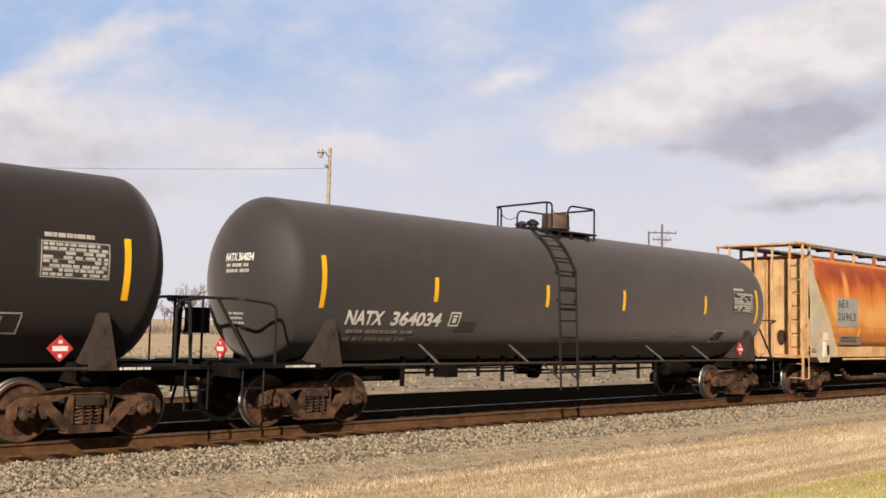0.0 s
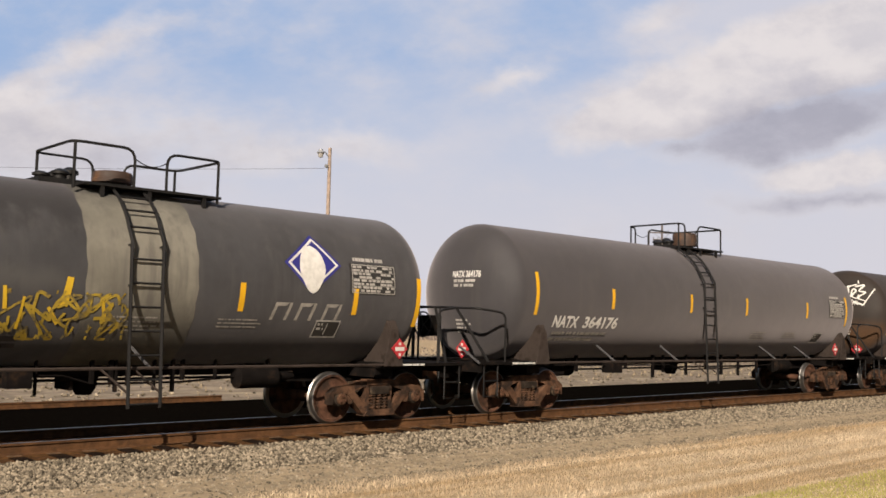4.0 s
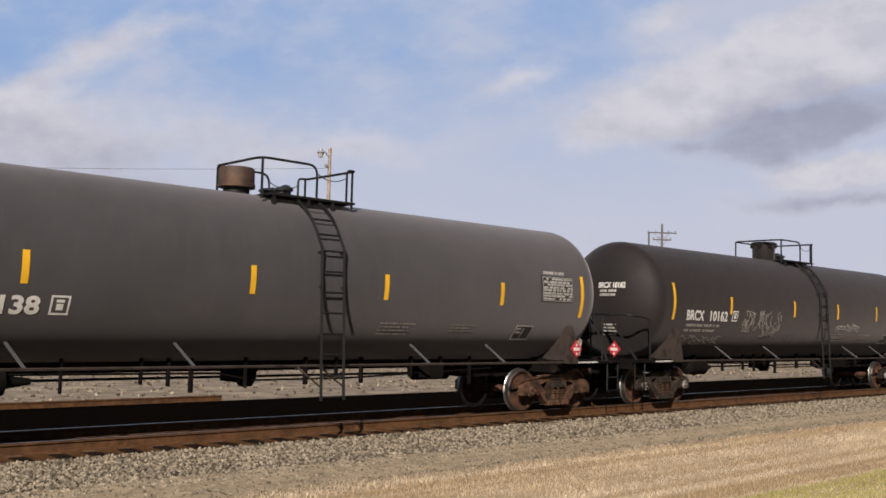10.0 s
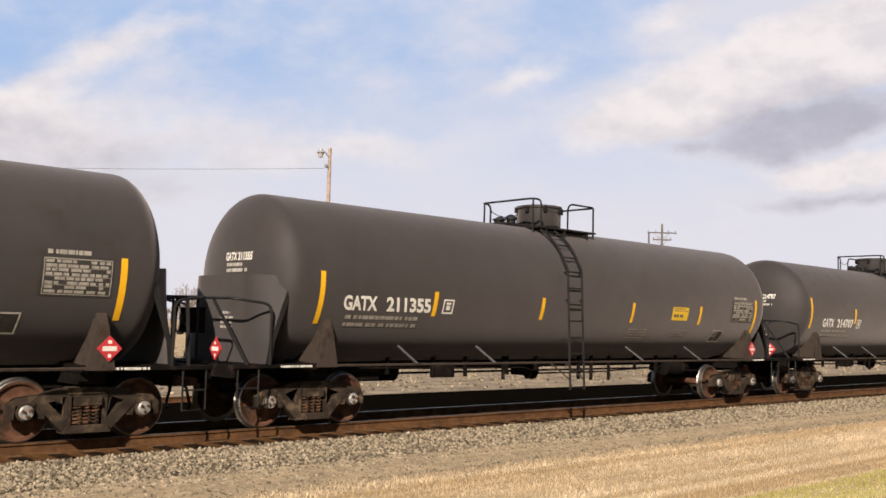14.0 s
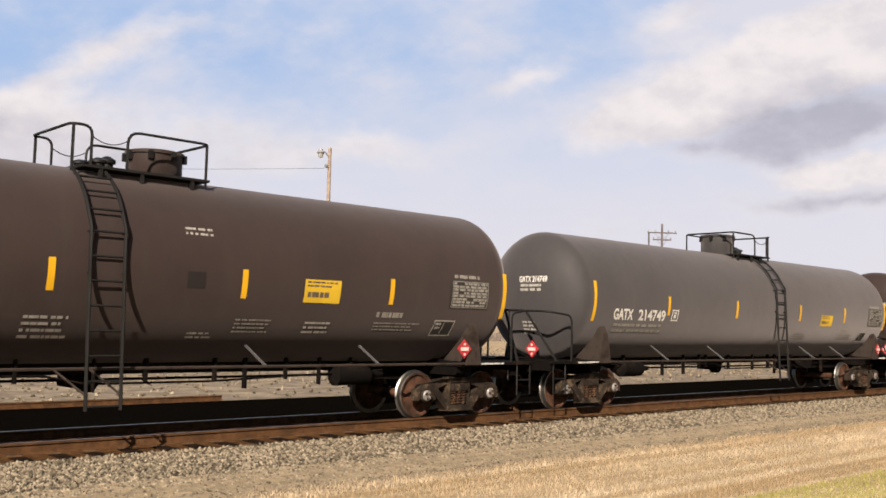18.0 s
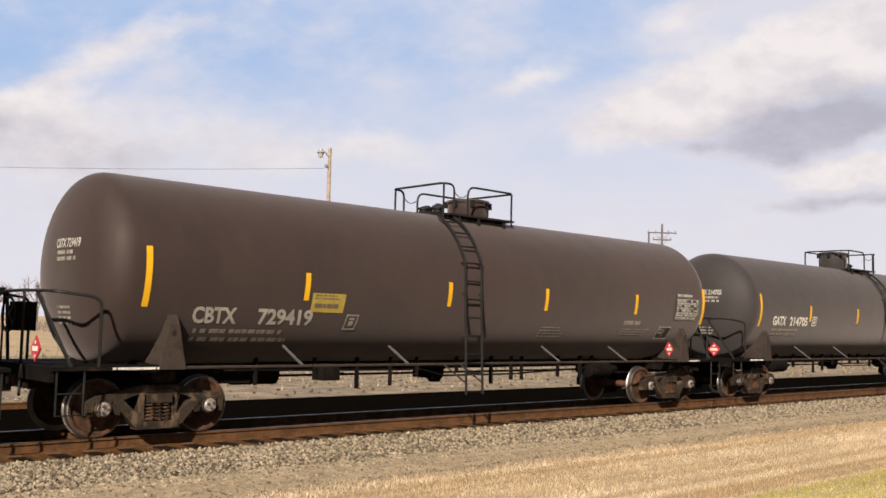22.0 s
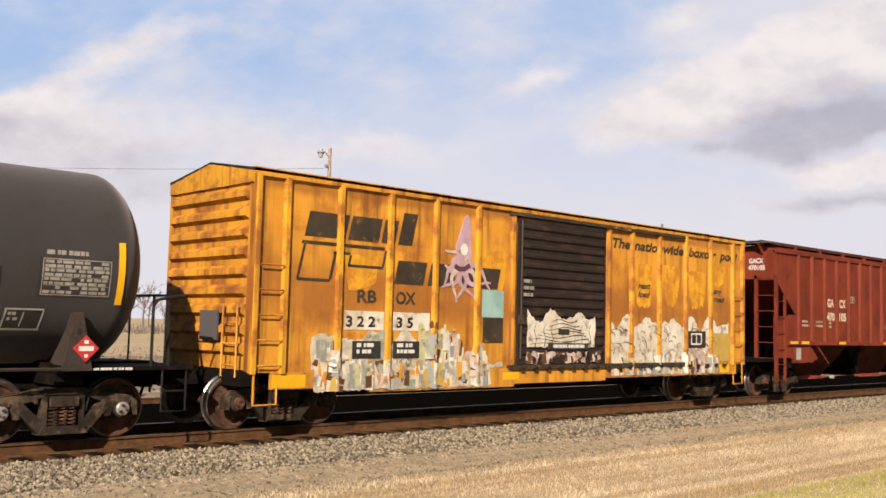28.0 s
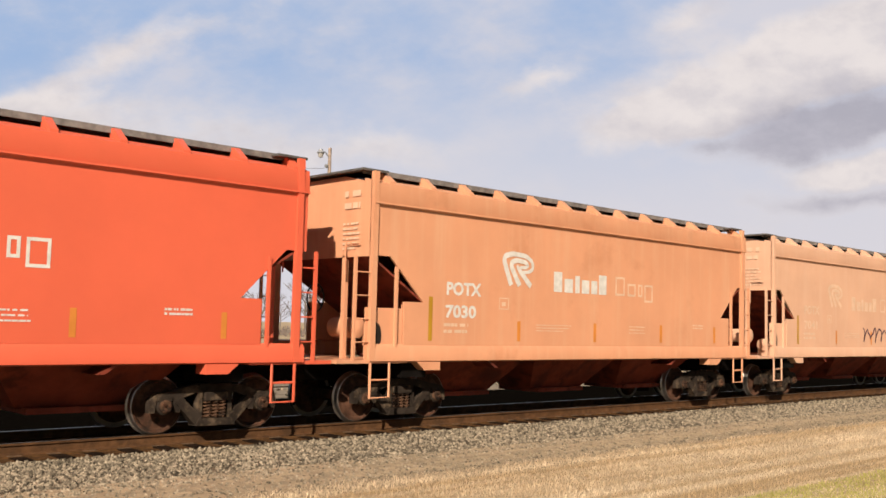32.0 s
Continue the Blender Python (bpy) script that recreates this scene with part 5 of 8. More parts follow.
    if end_mark and mark:
        em = Shape()
        head = lambda q, z, o: (-seam - (dish[0] + o) * max(0.0, 1 - (math.hypot(q, z - zc) / radius) ** dish[1]) ** (1 / dish[1]), -q, z)
        txt = " ".join(m_[0] for m_ in mark)
        write(em, lambda a, b, o: head(a, b, 0.012), txt, -0.05, 0.72, zc + 0.29, zc + 0.43, 0.0)
        tagged(part("end_lettering", em, [ink if key < 15 else M_PANELWHITE], car), kind="stuff")
        em = Shape()
        bars(em, lambda a, b, o: head(a, b, 0.012), 0.0, 0.66, zc + 0.04, zc + 0.24, 2, key + 11, fill=0.6)
        bars(em, (lambda a, b, o: (-1.295, -a, b)) if shield else (lambda a, b, o: head(a, b, 0.012)), 0.02, 0.46, zc - 0.95, zc - 0.62, 4, key + 12, fill=0.5)
        tagged(part("weight_lettering", em, [M_PANELWHITE if key < 15 else M_FADED], car, "small stencil rows on the tank head"), kind="stuff")
    placard(car, ts + placard_dx, -1.50, 1.38)
    placard(car, -1.86, -0.9, 1.36, True)
    brake_wheel(car, -1.86 if not flip else ts + 1.86, 0.35 if not flip else -0.35, 1.85)
    part("brake_housing", Shape().box(-1.78, -1.5, 0.15, 0.55, 1.6, 2.05) if not flip else Shape().box(ts + 1.5, ts + 1.78, -0.55, -0.15, 1.6, 2.05), [M_FRAME], car)
    if extra:
        extra(car, on, ts, zc, radius)
    CARS.append((car, xl))
    return car


CARS = []


# ---- covered hoppers with bulged sides ----
def round_hopper(key, xl, xr, skin, panel_mat, roof_mat, label, mark, pipe=False, extra=None, ink=None, frame_mat=None):
    ts = xr - xl
    frame_mat = frame_mat or panel_mat
    car = tagged(new("covered_hopper"), label, "hopper car", "cars of the freight train")
    ink = ink or M_BLACKINK
    prof = [(1.46, 1.40), (1.5, 1.50), (1.9, 1.555), (2.4, 1.585), (2.9, 1.58), (3.4, 1.53), (3.8, 1.44), (4.05, 1.33), (4.22, 1.2)]

    def half(z):
        return float(np.interp(z, [p[0] for p in prof], [p[1] for p in prof]))
    # ends of the bulged shell: they slope in towards the bottom
    xa = lambda z: float(np.interp(z, [1.46, 2.2, 3.6, 4.22], [0.86, 0.42, -0.62, -0.86]))
    xb = lambda z: ts - float(np.interp(z, [1.46, 1.75, 2.3, 3.0, 3.6, 4.22], [1.45, 0.72, 0.05, -0.45, -0.80, -0.92]))
    for y in (-1, 1):
        s = Shape()
        nx = 24
        zs = np.linspace(1.46, 4.22, 25)
        v, f = [], []
        for i, z in enumerate(zs):
            a, b, w = xa(z), xb(z), half(z)
            for k in range(nx + 3):
                if k == 0:
                    q = (a, min(w, 1.30))
                elif k == nx + 2:
                    q = (b, min(w, 1.30))
                else:
                    q = (a + 0.06 + (b - a - 0.12) * (k - 1) / nx, w)
                v.append((q[0], y * q[1], z))
                if i and k:
                    m = nx + 3
                    f.append(((i - 1) * m + k - 1, (i - 1) * m + k, i * m + k, i * m + k - 1))
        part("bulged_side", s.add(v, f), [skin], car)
    part("roof", Shape().prism([(-1.22, 4.18), (-0.9, 4.22), (-0.4, 4.26), (0.4, 4.26), (0.9, 4.22), (1.22, 4.18)], "yz", -0.86, ts + 0.66), [roof_mat], car)
    core = Shape().box(-0.82, ts + 0.82, -1.37, 1.37, 1.46, 2.3)
    core.prism([(-0.82, 2.3), (ts + 0.82, 2.3), (ts + 0.90, 4.10), (-0.90, 4.10)], "xz", -1.12, 1.12)
    part("body_core", core, [panel_mat], car)
    for x, k in ((0.0, 1), (ts, -1)):
        for y in (-1, 1):
            # flat corner sheet beside the bulge
            poly = [(x - k * 0.84, 1.14), (x + k * 1.2, 1.14), (x + k * 0.9, 1.5), (x - k * 0.45, 3.6), (x - k * 0.75, 4.2), (x - k * 0.93, 4.2), (x - k * 0.93, 3.4), (x - k * 0.84, 2.9)]
            part("corner_sheet", Shape().prism(poly, "xz", y * 1.405, y * 1.375), [panel_mat], car, "pale flat corner sheet")
        e = x - k * 0.94
        wall = Shape()
        wall.box(min(e, e + k * 0.03), max(e, e + k * 0.03), -1.36, 1.36, 1.2, 4.15)
        wall = part("end_wall", wall, [frame_mat], car)
        for y in (-0.5, 0.62):
            part("end_opening", Shape().prism([(y + 0.15 * math.cos(a), 1.72 + 0.24 * math.sin(a)) for a in np.linspace(0, 6.283, 17)[:-1]], "yz", e - k * 0.012, e - k * 0.002), [M_BOXBLACK], wall, "dark oval opening")
        for y in (-1.3, -0.75, -0.05, 0.35, 0.9, 1.3):
            part("end_post", Shape().box(min(e, e - k * 0.07), max(e, e - k * 0.07), y - 0.035, y + 0.035, 1.2, 4.1), [frame_mat], wall)
        part("end_deck", Shape().box(min(x - k * 1.95, x - k * 0.98), max(x - k * 1.95, x - k * 0.98), -1.42, 1.42, 1.12, 1.2), [frame_mat], car)
        part("draft_sill", Shape().box(min(x - k * 1.95, x + k * 1.6), max(x - k * 1.95, x + k * 1.6), -0.3, 0.3, 0.75, 1.12), [M_FRAME], car)
        part("bolster_flange", Shape().prism([(x - k * 0.55, 1.14), (x + k * 0.35, 1.14), (x + k * 0.3, 0.98), (x - k * 0.35, 0.98)], "xz", -1.44, -1.1), [panel_mat], car)
        part("bolster_flange", Shape().box(x - 0.3, x + 0.3, -1.2, 1.2, 0.83, 1.13), [M_FRAME], car)
        # ladders and cage at the end
        p = x - k * 1.42
        for y in (-1.43, -1.02, 1.02, 1.43):
            part("ladder_post", Shape().box(p - 0.03, p + 0.03, y - 0.03, y + 0.03, 0.48 if y < -1.1 else 1.16, 4.58), [frame_mat], car)
        for y in (-0.45, 0.1):
            part("end_brace", Shape().box(p - 0.02, p + 0.02, y - 0.03, y + 0.03, 1.16, 4.5), [frame_mat], car)
        for z in np.arange(0.52, 4.5, 0.42):
            part("ladder_rung", Shape().tube([(p, -1.43, z), (p, -1.02, z)], 0.014, 5), [frame_mat], car)
            if z > 1.2:
                part("ladder_rung", Shape().tube([(p, 1.43, z), (p, 1.02, z)], 0.014, 5), [frame_mat], car)
                part("side_grab", Shape().tube([(x - k * 1.40, -1.45, z), (x - k * 1.0, -1.45, z)], 0.013, 5), [frame_mat], car) if z < 2.6 else None
        part("crossover_platform", Shape().box(min(x - k * 1.5, x - k * 0.75), max(x - k * 1.5, x - k * 0.75), -1.46, 1.46, 4.55, 4.60), [frame_mat], car)
        part("end_step", Shape().tube([(x - k * 1.05, -1.43, 1.14), (x - k * 1.05, -1.43, 0.5), (x - k * 1.42, -1.43, 0.5)], 0.018, 5), [frame_mat], car)
    sill = Shape()
    for y in (-1, 1):
        sill.box(0.85, ts - 1.3, min(y * 1.44, y * 1.30), max(y * 1.44, y * 1.30), 1.14, 1.47)
    part("side_sill", sill, [frame_mat if pipe else M_SILLCREAM], car)
    # running boards
    for y in (-1, 1):
        rb = Shape().box(-1.4, ts + 1.4, min(y * 1.18, y * 0.62), max(y * 1.18, y * 0.62), 4.56, 4.60)
        rb.box(-1.4, ts + 1.4, y * 1.19 - 0.012, y * 1.19 + 0.012, 4.53, 4.63)
        for x in np.arange(-1.35, ts + 1.4, 0.30):
            rb.box(x - 0.012, x + 0.012, min(y * 1.17, y * 0.63), max(y * 1.17, y * 0.63), 4.60, 4.615)
        rb = part("running_board", rb, [M_GRATEPALE if pipe else M_GRATE], car, "dark grated roof walkway")
        for n_, x in enumerate(np.arange(-0.45, ts + 0.5, 1.58)):
            w = 0.065 if n_ % 2 else 0.028
            part("walkway_bracket", Shape().box(x - w, x + w, min(y * 1.2, y * 1.12), max(y * 1.2, y * 1.12), 4.17, 4.62), [roof_mat if n_ % 2 else frame_mat], rb)
            part("walkway_tie", Shape().box(x - 0.02, x + 0.02, min(y * 1.12, y * 0.62), max(y * 1.12, y * 0.62), 4.50, 4.555), [M_FRAME], rb)
    hatch = Shape().box(0.2, ts - 0.2, -0.35, 0.35, 4.25, 4.33)
    part("hatch_trough", hatch, [roof_mat], car)
    # bays
    for i in range(5):
        c = ts / 2 + (i - 2) * 3.0
        wid = 1.30 if 0 < i < 4 else 0.95
        low = 0.52 if pipe else 0.66
        v = [(c - wid, -1.1, 1.2), (c + wid, -1.1, 1.2), (c + wid, 1.1, 1.2), (c - wid, 1.1, 1.2), (c - 0.36, -0.6, low), (c + 0.36, -0.6, low), (c + 0.36, 0.6, low), (c - 0.36, 0.6, low)]
        bay = part("hopper_bay", Shape().add(v, [(3, 2, 1, 0), (4, 5, 6, 7), (0, 1, 5, 4), (1, 2, 6, 5), (2, 3, 7, 6), (3, 0, 4, 7)]), [M_BAYGREY if not pipe else M_FRAME], car)
        part("outlet_gate", Shape().box(c - 0.42, c + 0.42, -0.66, 0.66, low - 0.08, low + 0.01), [M_FRAME], bay)
    if pipe:
        part("outlet_pipe", Shape().tube([(2.1, -1.0, 0.72), (2.3, -1.05, 0.46), (2.6, -1.05, 0.42), (ts - 2.9, -1.05, 0.42), (ts - 2.6, -1.05, 0.5), (ts - 2.5, -1.0, 0.75)], 0.075, 8), [M_TRUCK], car, "brown rusty outlet pipe")
        part("train_line", Shape().tube([(1.2, -1.47, 1.07), (ts - 1.5, -1.47, 1.07)], 0.032, 6), [M_TANFRAME], car)
    else:
        part("train_line", Shape().tube([(1.2, -0.4, 0.75), (ts - 1.2, -0.4, 0.75)], 0.035, 6), [M_FRAME], car)
    truck(car, 0, "brown", False), truck(car, ts, "brown", False)
    ends(car, -2.2, ts + 2.2)
    on = lambda x, z, o: (x, -(half(z) + o), z)
    if mark:
        for body, a, b, z0, h in mark:
            part("reporting_mark", write(Shape(), on, body, a, b, z0, z0 + h, -0.05, 0.014, 0, 0.004), [ink], car, "stencilled dark reporting mark")
    for x, z in ((2.0, 1.86), (4.5, 1.70), (7.74, 1.78), (11.2, 1.74)) if pipe else ((2.97, 1.70), (6.10, 1.70), (9.28, 1.76)):
        part("reflective_stripe", sheet(Shape(), on, x, x + 0.09, z - 0.18, z + 0.2, 0.01, slant=0.12), [M_STRIPEDULL if x > 2.5 else M_YELLOW], car)
    s = Shape()
    sheet(s, on, ts - 2.4, ts - 1.85, 1.62, 1.86, 0.008, 0, slant=0.05)
    bars(s, on, ts - 2.35, ts - 1.9, 1.66, 1.84, 2, key, 0.014, 1, 0.6)
    part("consolidated_stencil", s, [M_BLACKINK, M_PANELWHITE], car)
    brake_wheel(car, -1.5, 0.5, 2.2)
    if extra:
        extra(car, on, ts)
    CARS.append((car, xl))
    return car


# ---- flat-sided ribbed hopper ----
def ribbed_hopper(key, xl, xr, label):
    ts = xr - xl
    car = tagged(new("covered_hopper"), label, "hopper car", "cars of the freight train")
    a, b, zt, zb = -1.18, ts + 1.85, 4.22, 1.58
    poly = [(a, zt), (a, 3.42), (0.06, 2.38), (-0.42, 2.38), (-0.42, zb), (ts + 0.64, zb), (ts + 0.64, 2.43), (ts + 0.64, 2.45), (b, 3.46), (b, zt)]
    for y in (-1, 1):
        part("side_wall", Shape().prism(poly, "xz", y * 1.55, y * 1.50), [M_MAROON], car)
    for x in (0.19 + 0.835 * i for i in range(18)):
        part("side_post", Shape().prism([(x - 0.06, -1.549), (x + 0.06, -1.549), (x + 0.04, -1.625), (x - 0.04, -1.625)], "xy", zb, zt - 0.03), [M_MAROON], car)
    for q in ((a, b, -1.60, -1.50, zt - 0.06, zt + 0.04), (-0.42, ts + 1.2, -1.60, -1.48, zb - 0.07, zb + 0.05), (a, b, 1.50, 1.60, zt - 0.06, zt + 0.04)):
        part("side_chord", Shape().box(*q), [M_MAROON], car)
    roof = Shape().prism([(-1.55, zt), (-1.2, zt + 0.16), (1.2, zt + 0.16), (1.55, zt)], "yz", a, b)
    part("roof", roof, [M_MAROON], car)
    for x, k, tc in ((0.0, 1, 0.0), (ts + 0.62, -1, ts)):
        e = x - k * 1.18
        part("end_wall", Shape().prism([(e, zt), (e, 3.40), (x + k * 2.2, 0.95), (x + k * 2.3, 0.95), (e + k * 0.08, 3.45), (e + k * 0.08, zt)], "xz", -1.5, 1.5), [M_MAROON], car, "sloping end sheet")
        if k > 0:
            part("corner_web", Shape().box(e + 0.02, x - 0.41, -1.525, -1.49, 1.13, 2.33), [M_MAROON], car, "flat corner plate below the sloping end")
        if k > 0:
            part("stub_web", Shape().prism([(x - k * 0.42, 2.38), (x + k * 0.06, 2.38), (x + k * 1.5, 1.1), (x + k * 1.1, 0.98), (x - k * 0.42, 1.15)], "xz", -1.52, -1.47), [M_MAROON], car)
        part("end_deck", Shape().box(min(tc - k * 1.95, x - k * 0.3), max(tc - k * 1.95, x - k * 0.3), -1.48, 1.48, 1.02, 1.12), [M_FRAME], car)
        part("draft_sill", Shape().box(min(tc - k * 1.95, x + k * 1.6), max(tc - k * 1.95, x + k * 1.6), -0.32, 0.32, 0.75, 1.1), [M_FRAME], car)
        part("body_bolster", Shape().box(tc - 0.3, tc + 0.3, -1.4, 1.4, 0.84, 1.05), [M_FRAME], car)
        for y in (-1, 1):
            part("corner_post", Shape().box(min(e, e + k * 0.1), max(e, e + k * 0.1), y * 1.56 - 0.04, y * 1.56 + 0.04, 0.46, 3.5), [M_MAROON], car)
            part("ladder_post", Shape().box(x - k * 0.62 - 0.03, x - k * 0.62 + 0.03, y * 1.56 - 0.03, y * 1.56 + 0.03, 0.46, 2.95), [M_MAROON], car)
            part("end_post", Shape().box(min(e, e + k * 0.08), max(e, e + k * 0.08), y * 0.95 - 0.045, y * 0.95 + 0.045, 1.1, 3.5), [M_MAROON], car)
            for z in np.arange(0.5, 3.0, 0.45):
                part("ladder_rung", Shape().tube([(e, y * 1.58, z), (x - k * 0.62, y * 1.58, z)], 0.014, 5), [M_MAROON], car)
                part("end_rung", Shape().tube([(e, y * 0.95, z + 0.62), (e, y * 1.5, z + 0.62)], 0.014, 5), [M_MAROON], car)
        part("crossover_platform", Shape().box(min(e - k * 0.3, e + k * 0.35), max(e - k * 0.3, e + k * 0.35), -1.5, 1.5, zt + 0.2, zt + 0.25), [M_GRATE], car)
        for y in (-1.2, 0.3):
            part("crossover_bracket", Shape().prism([(e - k * 0.3, zt + 0.2), (e, zt + 0.2), (e, zt - 0.15)], "xz", y, y + 0.05), [M_MAROON], car)
        part("jacking_pad", Shape().prism([(x - k * 0.2, 1.5), (x + k * 1.0, 1.5), (x + k * 0.75, 0.98), (x + k * 0.0, 0.98)], "xz", -1.53, -1.45), [M_MAROON], car)
        part("route_board", sheet(Shape(), flat(-1.53), x + k * 0.1 - (0.3 if k < 0 else 0), x + k * 0.1 + (0.3 if k > 0 else 0), 1.08, 1.42, 0.01), [M_PANELWHITE], car)
    brake_wheel(car, ts + 1.95, 0.4, 2.0), brake_wheel(car, -1.5, 0.6, 2.1)
    part("brake_housing", Shape().box(-1.4, -0.9, -0.3, 0.5, 1.12, 1.7), [M_FRAME], car)
    for y in (-1, 1):
        rb = part("running_board", Shape().box(a - 0.3, b + 0.3, min(y * 1.25, y * 0.55), max(y * 1.25, y * 0.55), zt + 0.23, zt + 0.27).box(a - 0.3, b + 0.3, y * 1.26 - 0.012, y * 1.26 + 0.012, zt + 0.20, zt + 0.29), [M_GRATEMAROON], car, "maroon-brown grated roof walkway")
        for x in np.arange(a + 0.2, b, 1.6):
            part("walkway_bracket", Shape().box(x - 0.04, x + 0.04, min(y * 1.3, y * 1.2), max(y * 1.3, y * 1.2), zt + 0.03, zt + 0.24), [M_MAROON], rb)
    for c in (2.55, ts / 2 + 0.05, ts - 2.45):
        v = [(c - 1.25, -1.05, 1.56), (c + 2.2, -1.05, 1.56), (c + 2.2, 1.05, 1.56), (c - 1.25, 1.05, 1.56), (c - 1.15, -0.55, 0.50), (c + 1.15, -0.55, 0.50), (c + 1.15, 0.55, 0.50), (c - 1.15, 0.55, 0.50)]
        bay = part("hopper_bay", Shape().add(v, [(3, 2, 1, 0), (4, 5, 6, 7), (0, 1, 5, 4), (1, 2, 6, 5), (2, 3, 7, 6), (3, 0, 4, 7)]), [M_BAYMAROON], car)
        part("outlet_gate", Shape().box(c - 1.0, c + 0.5, -0.90, -0.75, 0.44, 0.53).box(c + 0.5, c + 0.95, -0.86, -0.79, 0.46, 0.52).box(c - 0.8, c + 0.8, -0.75, 0.8, 0.44, 0.50), [M_BAYRED], bay)
        # near-black sheet added where only shade lies, left of the bay
        part("slope_sheet", Shape().prism([(c - 2.2, 1.555), (c - 1.28, 1.555), (c - 1.17, 0.52), (c - 1.22, 0.52)], "xz", -0.85, 0.85), [M_FRAME], bay, "near-black sheet standing in for the shade beside the bay")
        part("gate_crank", Shape().lathe([(-0.06, 0.05), (0.06, 0.05)], "y", (c + 1.0, -1.0, 0.48), 10), [M_PALEGREY], bay)
    part("centre_sill", Shape().box(1.62, ts - 1.02, -0.33, 0.33, 0.73, 1.12), [M_FRAME], car)
    truck(car, 0, "dark", False), truck(car, ts, "brown", False)
    ends(car, -2.15, ts + 2.3)
    on = flat(-1.55)
    for body, x0, x1, z0 in (("GA", 2.09, 2.54, 2.69), ("CX", 2.92, 3.34, 2.69), ("470", 2.06, 2.57, 2.27), ("105", 2.90, 3.38, 2.27)):
        part("reporting_mark", write(Shape(), on, body, x0, x1, z0, z0 + 0.25), [M_CREAMINK], car, "cream stencilled reporting mark")
    s = Shape()
    bars(s, on, 2.2, 2.42, 2.0, 2.22, 2, 5, fill=0.6)
    bars(s, on, 0.45, 0.9, 2.0, 2.24, 2, 6, fill=0.5)
    bars(s, on, 1.32, 1.78, 2.0, 2.24, 2, 7, fill=0.5)
    tagged(part("small_lettering", s, [M_PALEGREY], car), kind="stuff")
    s = Shape()
    for n_, q in enumerate(((6.1, 6.62, 2.06, 2.21, 4), (6.98, 7.6, 2.30, 2.71, 4), (6.92, 7.62, 2.13, 2.24, 3), (7.95, 8.45, 2.02, 2.21, 3), (8.94, 9.32, 1.74, 1.94, 3), (11.46, 11.9, 1.9, 2.18, 3))):
        bars(s, on, q[0], q[1], q[2], q[3], q[4], 8 + n_, fill=0.45)
    tagged(part("small_lettering", s, [M_FADED], car), kind="stuff")

    def frame_mark(name, x0, x1, z0, z1, mats, inner):
        f_ = Shape()
        for q in ((x0, x1, z1 - 0.025, z1), (x0, x1, z0, z0 + 0.025), (x0, x0 + 0.025, z0 + 0.025, z1 - 0.025), (x1 - 0.025, x1, z0 + 0.025, z1 - 0.025)) + inner:
            sheet(f_, on, *q, 0.006)
        part(name, f_, [mats], car)
    frame_mark("test_stencil", 3.72, 4.0, 2.86, 3.06, M_PALEGREY, ((3.82, 3.90, 2.92, 3.0),))
    frame_mark("consolidated_stencil", 12.20, 12.60, 1.87, 2.2, M_CREAMINK, ((12.39, 12.41, 1.9, 2.17), (12.27, 12.33, 1.96, 2.1), (12.46, 12.52, 1.96, 2.12)))
    s = Shape()
    write(s, lambda x, z, o: (a - 0.01, -x, z), "GACX", 0.75, 1.2, 3.86, 4.0)
    write(s, lambda x, z, o: (a - 0.01, -x, z), "470105", 0.72, 1.25, 3.66, 3.8)
    tagged(part("end_lettering", s, [M_WHITE], car), kind="stuff")
    for x0 in (-0.38, 0.30, 2.78, 6.09, 7.95, 11.4, 13.84, 14.51):
        part("reflective_stripe", sheet(Shape(), flat(-1.60), x0, x0 + 0.48, 1.535, 1.62, 0.006), [M_YELLOW], car)
    CARS.append((car, xl))
    return car


